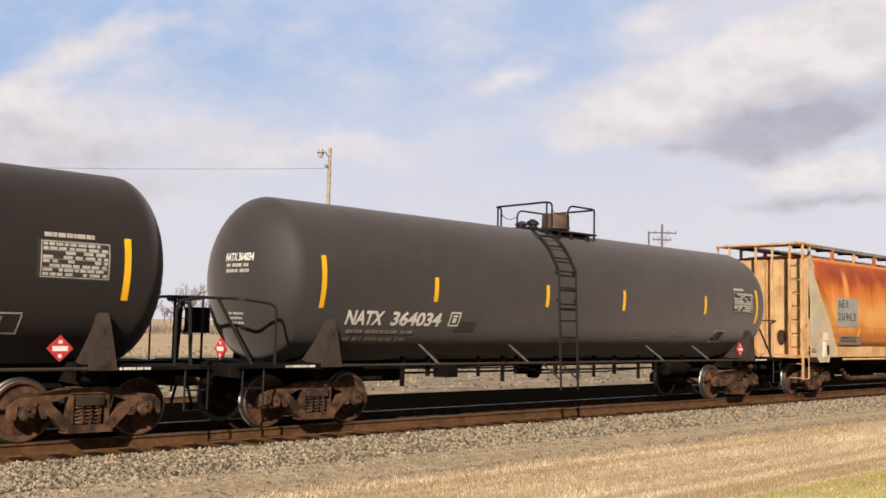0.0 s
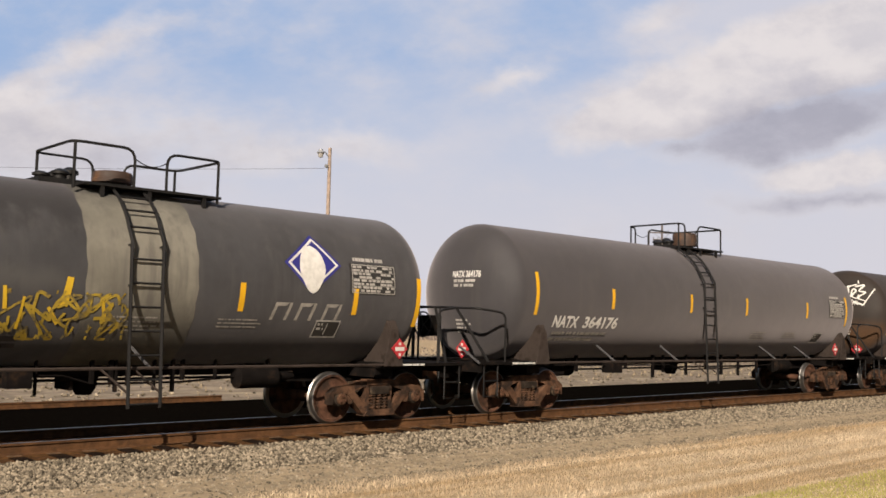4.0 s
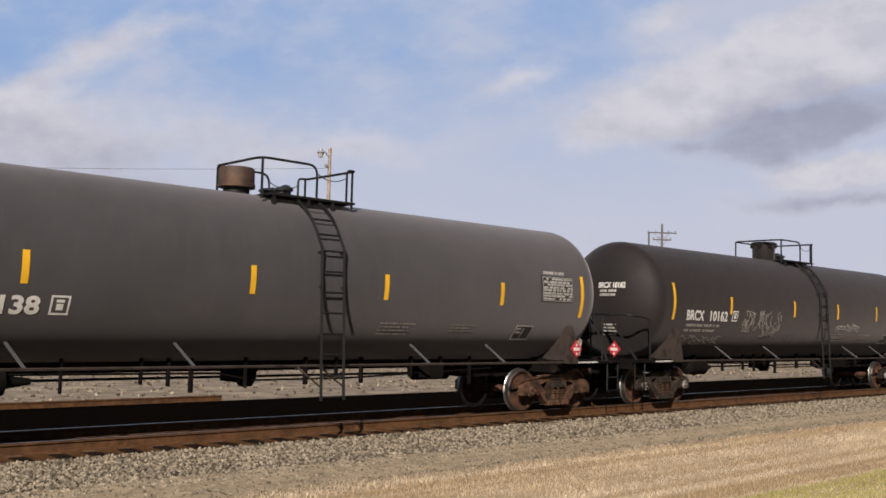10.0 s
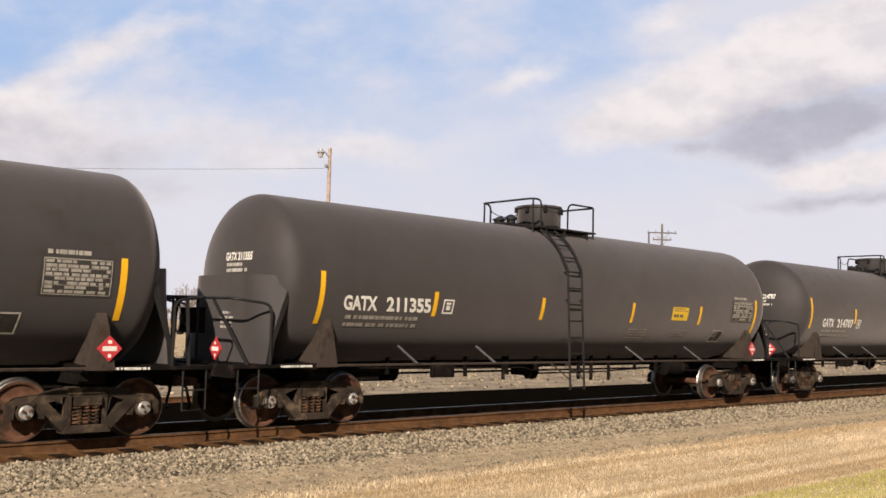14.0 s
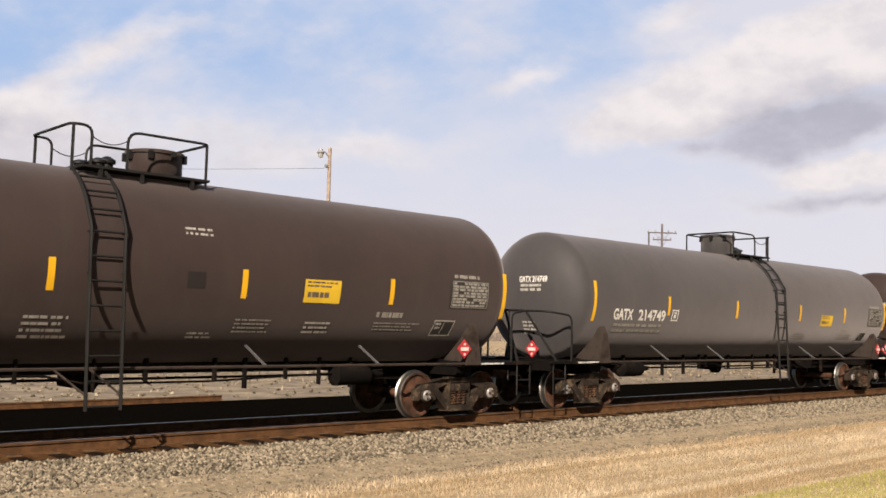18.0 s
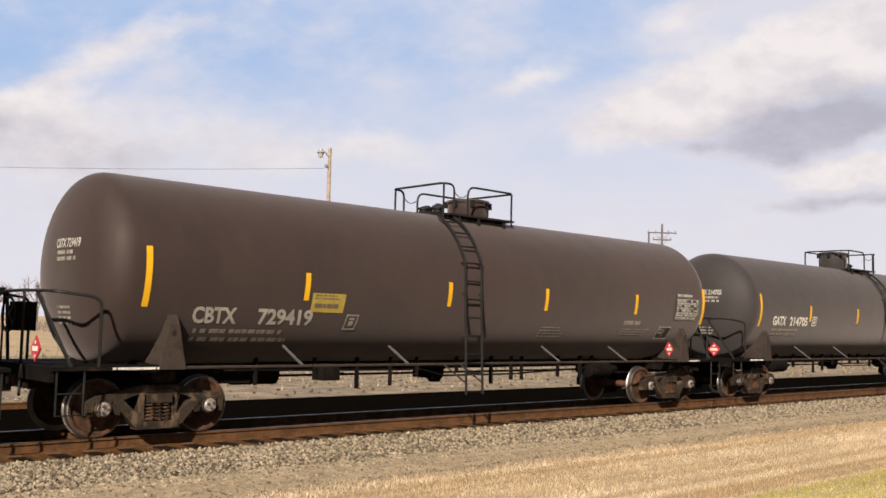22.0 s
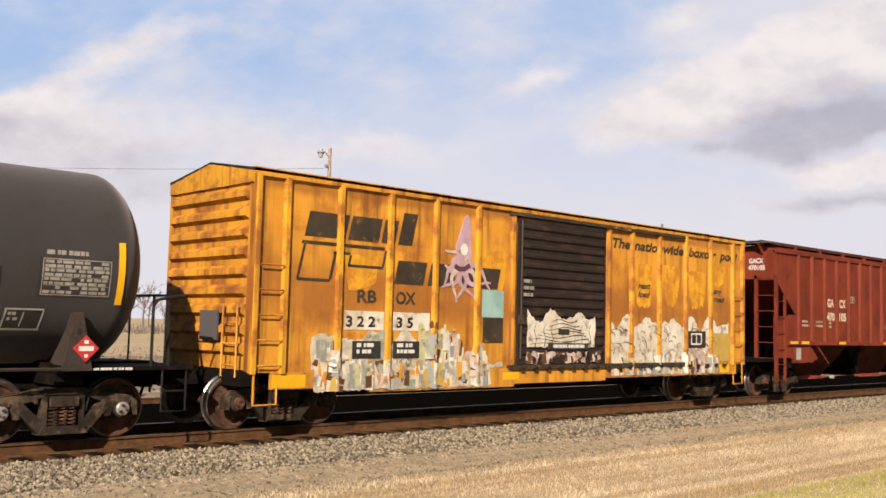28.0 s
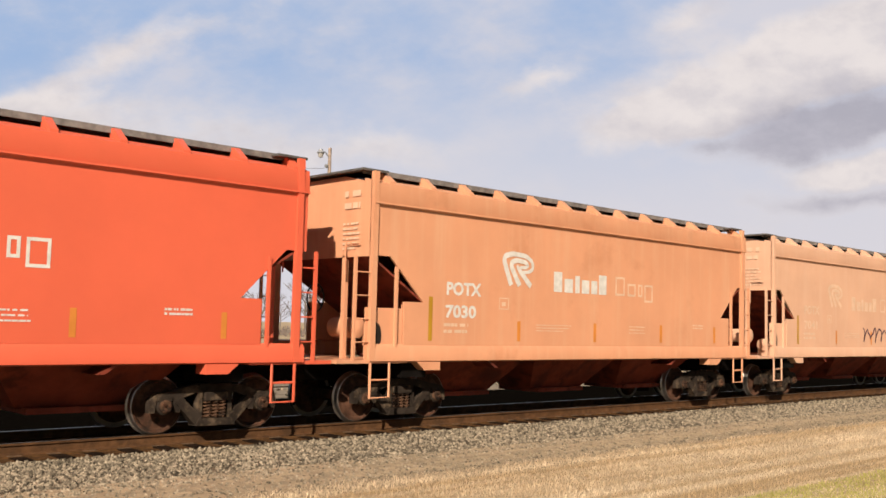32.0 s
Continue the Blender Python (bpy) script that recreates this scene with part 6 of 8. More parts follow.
# ---- smooth-sided hoppers ----
def smooth_hopper(key, xl, xr, paint, label, number, fade=False):
    ts = xr - xl
    car = tagged(new("covered_hopper"), label, "hopper car", "cars of the freight train")
    a, b, zt, zs, zb = -1.22, ts + 1.35, 4.42, 1.45, 1.14
    poly = [(a, 3.08), (-0.78, 3.08), (0.06, 2.26), (-0.42, 2.26), (-0.42, zs), (ts + 0.5, zs), (ts + 0.5, 2.2), (ts + 0.10, 2.2), (ts + 0.95, 3.04), (b, 3.04), (b, 4.04), (a, 4.04)]
    for y in (-1, 1):
        part("side_wall", Shape().prism(poly, "xz", y * 1.56, y * 1.52), [paint], car)
        part("top_chord", Shape().prism([(y * 1.56, 4.0), (y * 1.60, 4.06), (y * 1.58, 4.42), (y * 1.3, 4.52), (y * 1.3, 4.0)], "yz", a, b), [paint], car)
        part("side_sill", Shape().prism([(y * 1.54, zs + 0.02), (y * 1.60, zs - 0.06), (y * 1.60, zb + 0.02), (y * 1.56, zb), (y * 1.4, zb), (y * 1.4, zs)], "yz", -1.22, ts + 1.35), [paint], car)
    part("chord_lip", Shape().box(a, b, -1.625, -1.56, 4.03, 4.06), [paint], car)
    part("roof", Shape().prism([(-1.35, 4.45), (-0.7, 4.60), (0.7, 4.60), (1.35, 4.45)], "yz", a, b), [paint], car)
    for x, k in ((0.0, 1), (ts, -1)):
        e = x - k * 1.24
        part("end_wall", Shape().prism([(e, 4.45), (e, 3.06), (e + k * 0.07, 3.06), (e + k * 0.07, 4.45)], "xz", -1.53, 1.53), [paint], car)
        part("slope_sheet", Shape().prism([(e, 3.058), (x + k * 2.1, 1.0), (x + k * 2.2, 1.0), (e + k * 0.07, 3.058)], "xz", -1.52, 1.52), [M_BAYRED], car, "dark red end sheet that slopes under the car")
        if k > 0 and fade:
            web = part("corner_web", Shape().prism([(e - 0.06, 1.16), (x - 0.41, 1.16), (x - 0.41, 2.13), (e - 0.06, 2.13)], "xz", -1.525, -1.49), [paint], car, "flat corner plate below the sloping end")
            part("web_opening", Shape().prism([(x - 1.05 + 0.13 * math.cos(q), 1.62 + 0.24 * math.sin(q)) for q in np.linspace(0, 6.283, 17)[:-1]], "xz", -1.532, -1.526), [M_BOXBLACK], web, "dark oval opening")
        part("end_web", Shape().box(min(x - k * 0.42, x + k * 1.3), max(x - k * 0.42, x + k * 1.3), -1.53, -1.48, 1.14, 2.2), [paint], car)
        part("end_deck", Shape().box(min(x - k * 1.95, x - k * 0.3), max(x - k * 1.95, x - k * 0.3), -1.56, 1.56, 1.12, 1.18), [paint], car)
        part("draft_sill", Shape().box(min(x - k * 1.95, x + k * 1.6), max(x - k * 1.95, x + k * 1.6), -0.32, 0.32, 0.75, 1.12), [M_FRAME], car)
        part("body_bolster", Shape().box(x - 0.3, x + 0.3, -1.4, 1.4, 0.84, 1.12), [M_FRAME], car)
        part("jacking_pad", Shape().prism([(x - k * 0.1, 1.14), (x + k * 0.5, 1.14), (x + k * 0.5, 0.98), (x + k * 0.1, 0.98)], "xz", -1.60, -1.3), [paint], car)
        for y in (-1, 1):
            part("corner_post", Shape().box(min(e, e + k * 0.12), max(e, e + k * 0.12), y * 1.56 - 0.046, y * 1.56 + 0.046, 1.16, 4.62), [paint], car)
            part("ladder_post", Shape().box(e - k * 0.33 - 0.025, e - k * 0.33 + 0.025, y * 1.54 - 0.03, y * 1.54 + 0.03, 1.16, 3.05), [paint], car)
            part("ladder_post", Shape().box(x - k * 0.62 - 0.025, x - k * 0.62 + 0.025, y * 1.56 - 0.03, y * 1.56 + 0.03, 1.16, 2.9), [paint], car)
            part("end_post", Shape().box(min(e, e + k * 0.08), max(e, e + k * 0.08), y * 0.75 - 0.05, y * 0.75 + 0.05, 1.16, 3.1), [paint], car)
            for z in np.arange(1.5, 3.0, 0.42):
                part("ladder_rung", Shape().tube([(e - k * 0.33, y * 1.55, z), (e + k * 0.06, y * 1.56, z)], 0.014, 5), [paint], car)
            part("sill_step", Shape().tube([(e + k * 0.05, y * 1.56, 1.14), (e + k * 0.05, y * 1.56, 0.5), (e + k * 0.5, y * 1.56, 0.5), (e + k * 0.5, y * 1.56, 1.14)], 0.026, 5).tube([(e + k * 0.05, y * 1.56, 0.82), (e + k * 0.5, y * 1.56, 0.82)], 0.02, 5), [paint], car)
        part("crossover_platform", Shape().box(min(e - k * 0.15, e + k * 0.45), max(e - k * 0.15, e + k * 0.45), -1.45, 1.45, 4.64, 4.68), [M_GRATE], car)
        part("end_grab", Shape().tube([(e - k * 0.06, -1.3, 3.3), (e - k * 0.08, -0.9, 3.3), (e - k * 0.08, -0.9, 2.7)], 0.016, 5), [paint], car)
    tank_ = Shape().lathe([(-0.42, 0.05), (-0.36, 0.2), (0.36, 0.2), (0.42, 0.05)], "y", (-0.72, -0.2, 1.75), 14)
    part("brake_reservoir", tank_, [paint], car)
    part("brake_cylinder", Shape().lathe([(-0.3, 0.06), (-0.26, 0.17), (0.26, 0.17), (0.3, 0.06)], "x", (-0.55, -1.0, 1.5), 14).box(-0.7, -0.3, -1.2, -0.8, 1.18, 1.36), [paint], car)
    brake_wheel(car, -1.4, -0.1, 2.3)
    for y in (-1, 1):
        rb = part("running_board", Shape().box(a, b, min(y * 1.22, y * 0.5), max(y * 1.22, y * 0.5), 4.64, 4.68).box(a, b, y * 1.22 - 0.012, y * 1.22 + 0.012, 4.61, 4.71), [M_GRATEPALE], car, "grey grated roof walkway")
        for x in np.linspace(a + 0.45, b - 0.25, 13):
            part("gusset", Shape().prism([(y * 1.57, 4.40), (y * 1.57, 4.47), (y * 1.30, 4.68), (y * 1.2, 4.68), (y * 1.2, 4.44)], "yz", x - 0.06, x + 0.06), [paint], rb)
    for c in (ts / 2 - 3.2, ts / 2, ts / 2 + 3.2):
        v = [(c - 1.5, -1.12, 1.2), (c + 1.5, -1.12, 1.2), (c + 1.5, 1.12, 1.2), (c - 1.5, 1.12, 1.2), (c - 0.9, -0.45, 0.46), (c + 0.9, -0.45, 0.46), (c + 0.9, 0.45, 0.46), (c - 0.9, 0.45, 0.46)]
        bay = part("hopper_bay", Shape().add(v, [(3, 2, 1, 0), (4, 5, 6, 7), (0, 1, 5, 4), (1, 2, 6, 5), (2, 3, 7, 6), (3, 0, 4, 7)]), [M_BAYRED], car)
        part("outlet_gate", Shape().box(c - 0.8, c + 0.8, -0.62, 0.62, 0.38, 0.47), [M_BAYRED], bay)
    truck(car, 0, "dark", False), truck(car, ts, "dark", False)
    ends(car, -2.1, ts + 2.1)
    on = flat(-1.56)
    ink = M_FAINT if fade else M_WHITE
    for body, x0, x1, z0, z1 in (("POTX", 0.66, 1.62, 2.44, 2.69), (number, 0.64, 1.48, 2.00, 2.24)):
        part("reporting_mark", write(Shape(), on, body, x0, x1, z0, z1), [M_WHITE if fade != 2 else M_FAINT], car, "cream stencilled reporting mark")
    s = Shape()
    bars(s, on, 0.60, 1.45, 1.63, 1.88, 2, key + 1, fill=0.5)
    for q in ((2.14, 2.43, 2.19, 2.21), (2.14, 2.43, 2.41, 2.43), (2.14, 2.16, 2.21, 2.41), (2.41, 2.43, 2.21, 2.41), (2.22, 2.34, 2.26, 2.34)):
        sheet(s, on, *q, 0.006)
    bars(s, on, 3.3, 4.6, 1.72, 1.90, 3, key + 2, fill=0.35)
    bars(s, on, 6.6, 7.4, 1.70, 1.92, 3, key + 3, fill=0.35)
    bars(s, on, 9.3, 9.9, 1.86, 2.0, 2, key + 4, fill=0.5)
    tagged(part("small_lettering", s, [ink], car), kind="stuff")
    # company sign: five swept bars and a row of plain blocks
    s = Shape()
    for i, stroke in enumerate(([(2.49, 2.70), (2.27, 3.20), (2.30, 3.30), (2.54, 3.36), (2.95, 3.33), (3.14, 3.22), (3.17, 3.08), (3.05, 3.0), (2.80, 2.98)],
                                [(2.75, 2.70), (2.49, 3.09), (2.50, 3.18), (2.65, 3.23), (2.92, 3.20), (3.01, 3.14), (2.94, 3.09), (2.76, 3.08)], [(3.10, 2.70), (2.73, 3.03), (2.66, 3.12)])):
        ribbon(s, on, [(p.x, p.y) for p in bend([(a_, b_, 0.0) for a_, b_ in stroke], 0.08, 3)], 0.062, 0.034, 0.006 + 0.001 * i)
    tagged(part("emblem", s, [M_WHITE if fade != 2 else M_FAINT], car, "pale swept-bar emblem"), kind="stuff")
    s = Shape()
    for x, w, h in ((3.85, 0.28, 0.44), (4.21, 0.29, 0.30), (4.58, 0.16, 0.38), (4.81, 0.27, 0.30), (5.15, 0.22, 0.30), (5.43, 0.28, 0.44)):
        sheet(s, on, x, x + w, 2.62, 2.62 + h, 0.006)
    tagged(part("company_sign", s, [M_WHITE if fade != 2 else M_FAINT], car, "row of plain pale blocks in place of a company name"), kind="stuff")
    s = Shape()
    for x, w, z, h in ((6.05, 0.36, 2.62, 0.44), (6.52, 0.32, 2.62, 0.30), (6.94, 0.18, 2.62, 0.30), (7.20, 0.34, 2.50, 0.42)):
        for q in ((x, x + w, z, z + 0.05), (x, x + w, z + h - 0.05, z + h), (x, x + 0.05, z + 0.05, z + h - 0.05), (x + w - 0.05, x + w, z + 0.05, z + h - 0.05)):
            sheet(s, on, *q, 0.006)
    tagged(part("company_sign", s, [ink], car, "pale outlined blocks in place of a company name"), kind="stuff")
    s = Shape()
    e = -1.25
    onend = lambda x, z, o: (e - 0.012, -x, z)
    bars(s, onend, 0.75, 1.25, 3.85, 4.3, 2, key + 5, fill=0.5)
    bars(s, onend, 0.72, 1.3, 3.15, 3.7, 6, key + 6, fill=0.45)
    tagged(part("end_lettering", s, [ink], car), kind="stuff")
    for x in (0.25, 2.75, 5.3, 7.9, 10.33):
        part("reflective_stripe", sheet(Shape(), on, x - 0.05, x + 0.05, 1.54, 2.38 if x < 1 else 1.96, 0.006), [M_STRIPEDULL if x < 1 else M_STRIPEFAINT], car)
    CARS.append((car, xl))
    return car


# ---- boxcar ----
def boxcar(key, xl, xr, label):
    ts = xr - xl
    car = tagged(new("boxcar"), label, "boxcar", "cars of the freight train")
    a, b, ze, zb, Y = -0.95, 14.72, 4.30, 0.98, 1.42
    d0, d1 = 5.45, 8.55
    for y in (-1, 1):
        for x0, x1, k0, k1 in ((a, d0, 0.0, 0.05), (d1, b, 0.0, 0.05), (d0, d1, 0.04, 0.07)):
            part("side_wall", Shape().box(x0, x1, min(y * (Y - k0), y * (Y - k1)), max(y * (Y - k0), y * (Y - k1)), zb, ze), [M_BOXY], car)
        part("eave", Shape().box(a - 0.03, b + 0.03, min(y * (Y + 0.06), y * (Y - 0.06)), max(y * (Y + 0.06), y * (Y - 0.06)), ze - 0.04, ze + 0.10), [M_BOXY], car)
        part("side_sill", Shape().prism([(a + 0.45, zb), (b - 0.4, zb), (b - 0.4, 0.72), (d1, 0.72), (d1, 0.66), (d0, 0.66), (d0, 0.60), (1.6, 0.60), (1.6, 0.70), (a + 0.45, 0.70)], "xz", y * (Y + 0.03), y * (Y - 0.05)), [M_BOXY], car)
    for x in (a + 0.07, -0.3, 0.84, 2.0, 3.16, 4.32, 5.35, 8.66, 9.55, 10.69, 11.87, 13.04, 14.15, b - 0.07):
        part("side_post", Shape().prism([(x - 0.065, -Y + 0.001), (x + 0.065, -Y + 0.001), (x + 0.042, -Y - 0.075), (x - 0.042, -Y - 0.075)], "xy", zb - 0.02, ze - 0.02), [M_BOXEND if x in (5.35, 8.66) else M_POSTYEL], car)
    part("roof", Shape().prism([(-1.48, ze + 0.08), (0.0, ze + 0.32), (1.48, ze + 0.08), (1.48, ze + 0.03), (-1.48, ze + 0.03)], "yz", a - 0.04, b + 0.04), [M_BOXBLACK], car, "dark low-pitched roof")
    for x0, x1 in ((a - 0.05, a + 0.02), (b - 0.02, b + 0.05)):
        part("gable", Shape().prism([(-1.44, ze - 0.16), (1.44, ze - 0.16), (1.44, ze + 0.03), (0, ze + 0.28), (-1.44, ze + 0.03)], "yz", x0, x1), [M_POSTYEL], car)
    for e, k in ((a, 1), (b, -1)):
        end = part("end_wall", Shape().box(min(e, e + k * 0.05), max(e, e + k * 0.05), -Y, Y, zb, ze), [M_BOXEND], car)
        for i in range(9):
            z = 1.36 + i * 0.325
            part("end_rib", Shape().prism([(e + k * 0.001, z - 0.11), (e - k * 0.09, z - 0.05), (e - k * 0.09, z + 0.05), (e + k * 0.001, z + 0.11)], "xz", -Y + 0.12, Y - 0.12), [M_BOXEND], end)
        part("corner_post", Shape().box(min(e - k * 0.02, e + k * 0.1), max(e - k * 0.02, e + k * 0.1), -Y - 0.05, -Y + 0.1, zb, ze).box(min(e - k * 0.02, e + k * 0.1), max(e - k * 0.02, e + k * 0.1), Y - 0.1, Y + 0.05, zb, ze), [M_BOXY], end)
        part("end_sill", Shape().box(min(e - k * 0.12, e + k * 0.2), max(e - k * 0.12, e + k * 0.2), -Y, Y, zb - 0.22, zb + 0.02), [M_FRAME], car)
        part("end_ladder", Shape().tube([(e - k * 0.16, -1.3, 0.9), (e - k * 0.16, -1.3, 2.1)], 0.02, 5).tube([(e - k * 0.16, -0.85, 0.9), (e - k * 0.16, -0.85, 2.1)], 0.02, 5), [M_BOXY], car)
        for z in (1.1, 1.45, 1.8):
            part("ladder_rung", Shape().tube([(e - k * 0.16, -1.3, z), (e - k * 0.16, -0.85, z)], 0.015, 5), [M_BOXY], car)
        for z in np.arange(1.1, 2.9, 0.42):
            part("side_rung", Shape().tube([(e + k * 0.12, -Y - 0.09, z), (e + k * 0.58, -Y - 0.09, z)], 0.015, 5), [M_BOXY], car)
        part("sill_step", Shape().tube([(e + k * 0.1, -Y - 0.03, 0.98), (e + k * 0.1, -Y - 0.03, 0.45), (e + k * 0.55, -Y - 0.03, 0.45), (e + k * 0.55, -Y - 0.03, 0.75)], 0.022, 5), [M_BOXY], car)
    part("placard_board", Shape().box(a - 0.12, a - 0.09, -0.6, 0.0, 1.5, 2.0), [M_GREY], car, "grey placard board")
    part("underframe", Shape().box(1.7, ts - 1.7, -0.4, 0.4, 0.46, zb).box(a + 0.1, b - 0.1, -0.39, 0.39, 0.74, zb - 0.01).box(a - 1.0, b + 1.0, -0.2, 0.2, 0.74, 0.96).box(d0, d1, -1.3, 1.3, 0.8, zb), [M_FRAME], car)
    part("floor", Shape().box(a, b, -Y + 0.05, Y - 0.05, zb - 0.02, zb + 0.04), [M_FRAME], car)
    door = Shape().box(d0 + 0.06, d1 - 0.06, -Y - 0.06, -Y + 0.0, zb + 0.08, ze - 0.08)
    door = part("door", door, [M_BOXBLACK], car, "black corrugated sliding door")
    for i in range(14):
        z = zb + 0.32 + i * 0.205
        part("door_rib", Shape().prism([(-Y - 0.059, z - 0.07), (-Y - 0.10, z - 0.025), (-Y - 0.10, z + 0.025), (-Y - 0.059, z + 0.07)], "yz", d0 + 0.16, d1 - 0.16), [M_BOXBLACK], door)
    part("door_track", Shape().box(d0 - 0.2, d1 + 3.2, -Y - 0.09, -Y, zb - 0.02, zb + 0.07).box(d0 - 0.2, d1 + 3.2, -Y - 0.1, -Y, ze - 0.12, ze - 0.05), [M_LOGO], car)
    part("lock_bar", Shape().tube([(d0 + 0.12, -Y - 0.09, zb + 0.2), (d0 + 0.12, -Y - 0.09, ze - 0.2)], 0.02, 5).box(d0 + 0.05, d0 + 0.2, -Y - 0.12, -Y - 0.06, 1.9, 2.1), [M_LOGO], door)
    truck(car, 0, "dark", False), truck(car, ts, "dark", False)
    ends(car, -2.0, ts + 2.1)
    on = flat(-Y)
    o = 0.008
    # dark company emblem as plain slanted blocks, in two rows
    def blocks(name, mats, quads, label="", oo=o, lean=0.1):
        for x0, x1, z0, z1 in quads:
            part(name, sheet(Shape(), on, x0, x1, z0, z1, oo, slant=lean * (z1 - z0) / 0.45), [mats], car, label)
    blocks("company_emblem", M_LOGO, ((0.08, 0.96, 3.33, 3.77), (1.02, 1.72, 3.33, 3.77), (1.79, 2.12, 3.33, 3.77), (2.20, 2.55, 3.33, 3.94), (2.13, 2.86, 2.59, 3.03), (2.97, 3.66, 2.59, 3.03), (3.84, 4.92, 2.60, 3.02)),
           "dark slanted company emblem block, partly painted over")
    s = Shape()
    for q in ((0.02, 1.88, 3.19, 3.25), (-0.07, -0.02, 2.57, 3.19), (-0.05, 0.64, 2.55, 2.60), (0.62, 0.68, 2.60, 3.08), (0.70, 1.08, 3.05, 3.10), (1.03, 1.08, 2.86, 3.05), (1.04, 1.84, 2.84, 2.89), (1.82, 1.87, 2.88, 3.19)):
        sheet(s, on, *q, o, slant=0.1 * (q[3] - q[2]) / 0.45)
    part("emblem_outline", s, [M_LOGO], car, "dark outlined arrow shape")
    part("reporting_mark", write(Shape(), on, "RB", 1.27, 1.72, 2.22, 2.45, 0, o), [M_LOGO], car)
    part("reporting_mark", write(Shape(), on, "OX", 2.18, 2.68, 2.22, 2.45, 0, o), [M_LOGO], car)
    for x0, x1 in ((1.0, 1.91), (2.12, 3.05)):
        part("number_patch", sheet(Shape(), on, x0, x1, 1.72, 2.06, o), [M_GRAFWHITE], car, "white painted number patch")
    part("car_number", write(Shape(), on, "3 2 2", 1.03, 1.70, 1.78, 1.97, 0, 0.014), [M_BLACKINK], car)
    part("car_number", write(Shape(), on, "3 5", 2.21, 2.62, 1.78, 1.97, 0, 0.014), [M_BLACKINK], car)
    for x in (1.18, 2.13):
        dp = Shape()
        sheet(dp, on, x, x + 0.66, 1.20, 1.52, 0.020, 0)
        bars(dp, on, x + 0.10, x + 0.58, 1.25, 1.48, 2, int(x * 9), 0.024, 1, 0.6)
        tagged(part("data_panel", dp, [M_BLACKINK, M_WHITE], car), kind="stuff")
    for word, x0, x1 in (("The", 8.80, 9.50), ("nationwide", 9.66, 11.78), ("boxcar", 12.02, 13.35), ("pool", 13.50, 14.42)):
        part("slogan", write(Shape(), on, word, x0, x1, 3.76, 4.0, 0.25, 0.010), [M_LOGO], car, "dark italic slogan lettering")
    for word, x0, x1, z in (("next", 9.83, 10.35, 2.84), ("load", 9.83, 10.33, 2.63), ("any", 13.21, 13.62, 2.84), ("road", 13.21, 13.76, 2.63)):
        part("side_word", write(Shape(), on, word, x0, x1, z, z + 0.15, 0.25, o), [M_LOGO], car)
    rnd_ = random.Random(31)
    posts = (-0.3, 0.84, 2.0, 3.16, 4.32, 9.55, 10.69, 11.87, 13.04, 14.15)

    def over(x, z, oo):
        """The side with its posts: paint lies on both, and on the sill below."""
        d = min(abs(x - p) for p in posts)
        out = 0.0 if d > 0.065 else 0.075 * min(1.0, (0.065 - d) / 0.023)
        return (x, -Y - oo - (max(out, 0.03) if z < zb + 0.01 else out), z)

    def mosaic(x0, x1, z0, z1, count, seed, mats, face=over, oo=0.016, tall=1.0):
        """Many small overlapping strokes of spray paint, denser towards the bottom."""
        r = random.Random(seed)
        s_ = Shape()
        for i in range(count):
            h = r.uniform(0.10, 0.42) * tall
            w = r.uniform(0.05, 0.24)
            x = r.uniform(x0, x1 - w)
            z = z0 + (z1 - z0 - h) * r.random() ** 1.8
            if z + h > 1.17 and x + w > 1.14 and x < 2.82 and face is over and z < 1.56:
                h = max(0.05, 1.17 - z)
                z = min(z, 1.12)
            sl = r.uniform(-0.03, 0.05)
            pts = [(x + w * 0.5 + sl * (t - 0.5), z + h * t) for t in np.linspace(0, 1, 3)]
            ribbon(s_, face, pts, w * 0.5 * r.uniform(0.7, 1.0), w * 0.5 * r.uniform(0.45, 1.0), oo + 0.00025 * (i % 40), r.randrange(len(mats)))
        tagged(part("graffiti", s_, mats, car, "jumbled patches of old spray paint in many colours"), kind="stuff")

    def spray(x0, x1, z0, z1, mats, oo=0.011, wave=0.3, pitch=0.7, name="graffiti", label="layered white and coloured spray-paint graffiti", face=on):
        """A painted field whose upper edge swings in uneven peaks."""
        v, f = [], []
        n = max(6, int((x1 - x0) / 0.05))
        ph = rnd_.random() * 6
        for i in range(n + 1):
            x = x0 + (x1 - x0) * i / n
            top = z1 - wave * (0.5 - 0.5 * abs(math.sin(math.pi * x / pitch + ph)) ** 0.6 + 0.25 * math.sin(x * 7 + ph)) - wave * 0.15 * rnd_.random()
            low = z0 + 0.04 * rnd_.random()
            m = 4
            for k in range(m + 1):
                v.append(face(x + (0.03 * rnd_.uniform(-1, 1) if 0 < k < m else 0), low + (top - low) * k / m, oo))
            if i:
                for k in range(m):
                    f.append(((i - 1) * 5 + k, i * 5 + k, i * 5 + k + 1, (i - 1) * 5 + k + 1))
        part(name, Shape().add(v, f), [mats], car, label)
    spray(0.30, 3.35, 0.99, 1.66, M_GRAFMIX, wave=0.35)
    spray(0.52, 0.95, 1.0, 1.60, M_GREYPATCH, 0.014, 0.15)
    spray(1.55, 2.1, 1.0, 1.75, M_TEALGREY, 0.013, 0.3)
    spray(2.75, 3.3, 1.02, 1.8, M_LIME, 0.014, 0.4, 0.3)
    spray(3.30, 4.3, 0.99, 1.45, M_GRAFWHITE, 0.012, 0.45, 0.4)
    spray(3.5, 4.2, 0.99, 1.25, M_TEALGREY, 0.015, 0.3, 0.25)
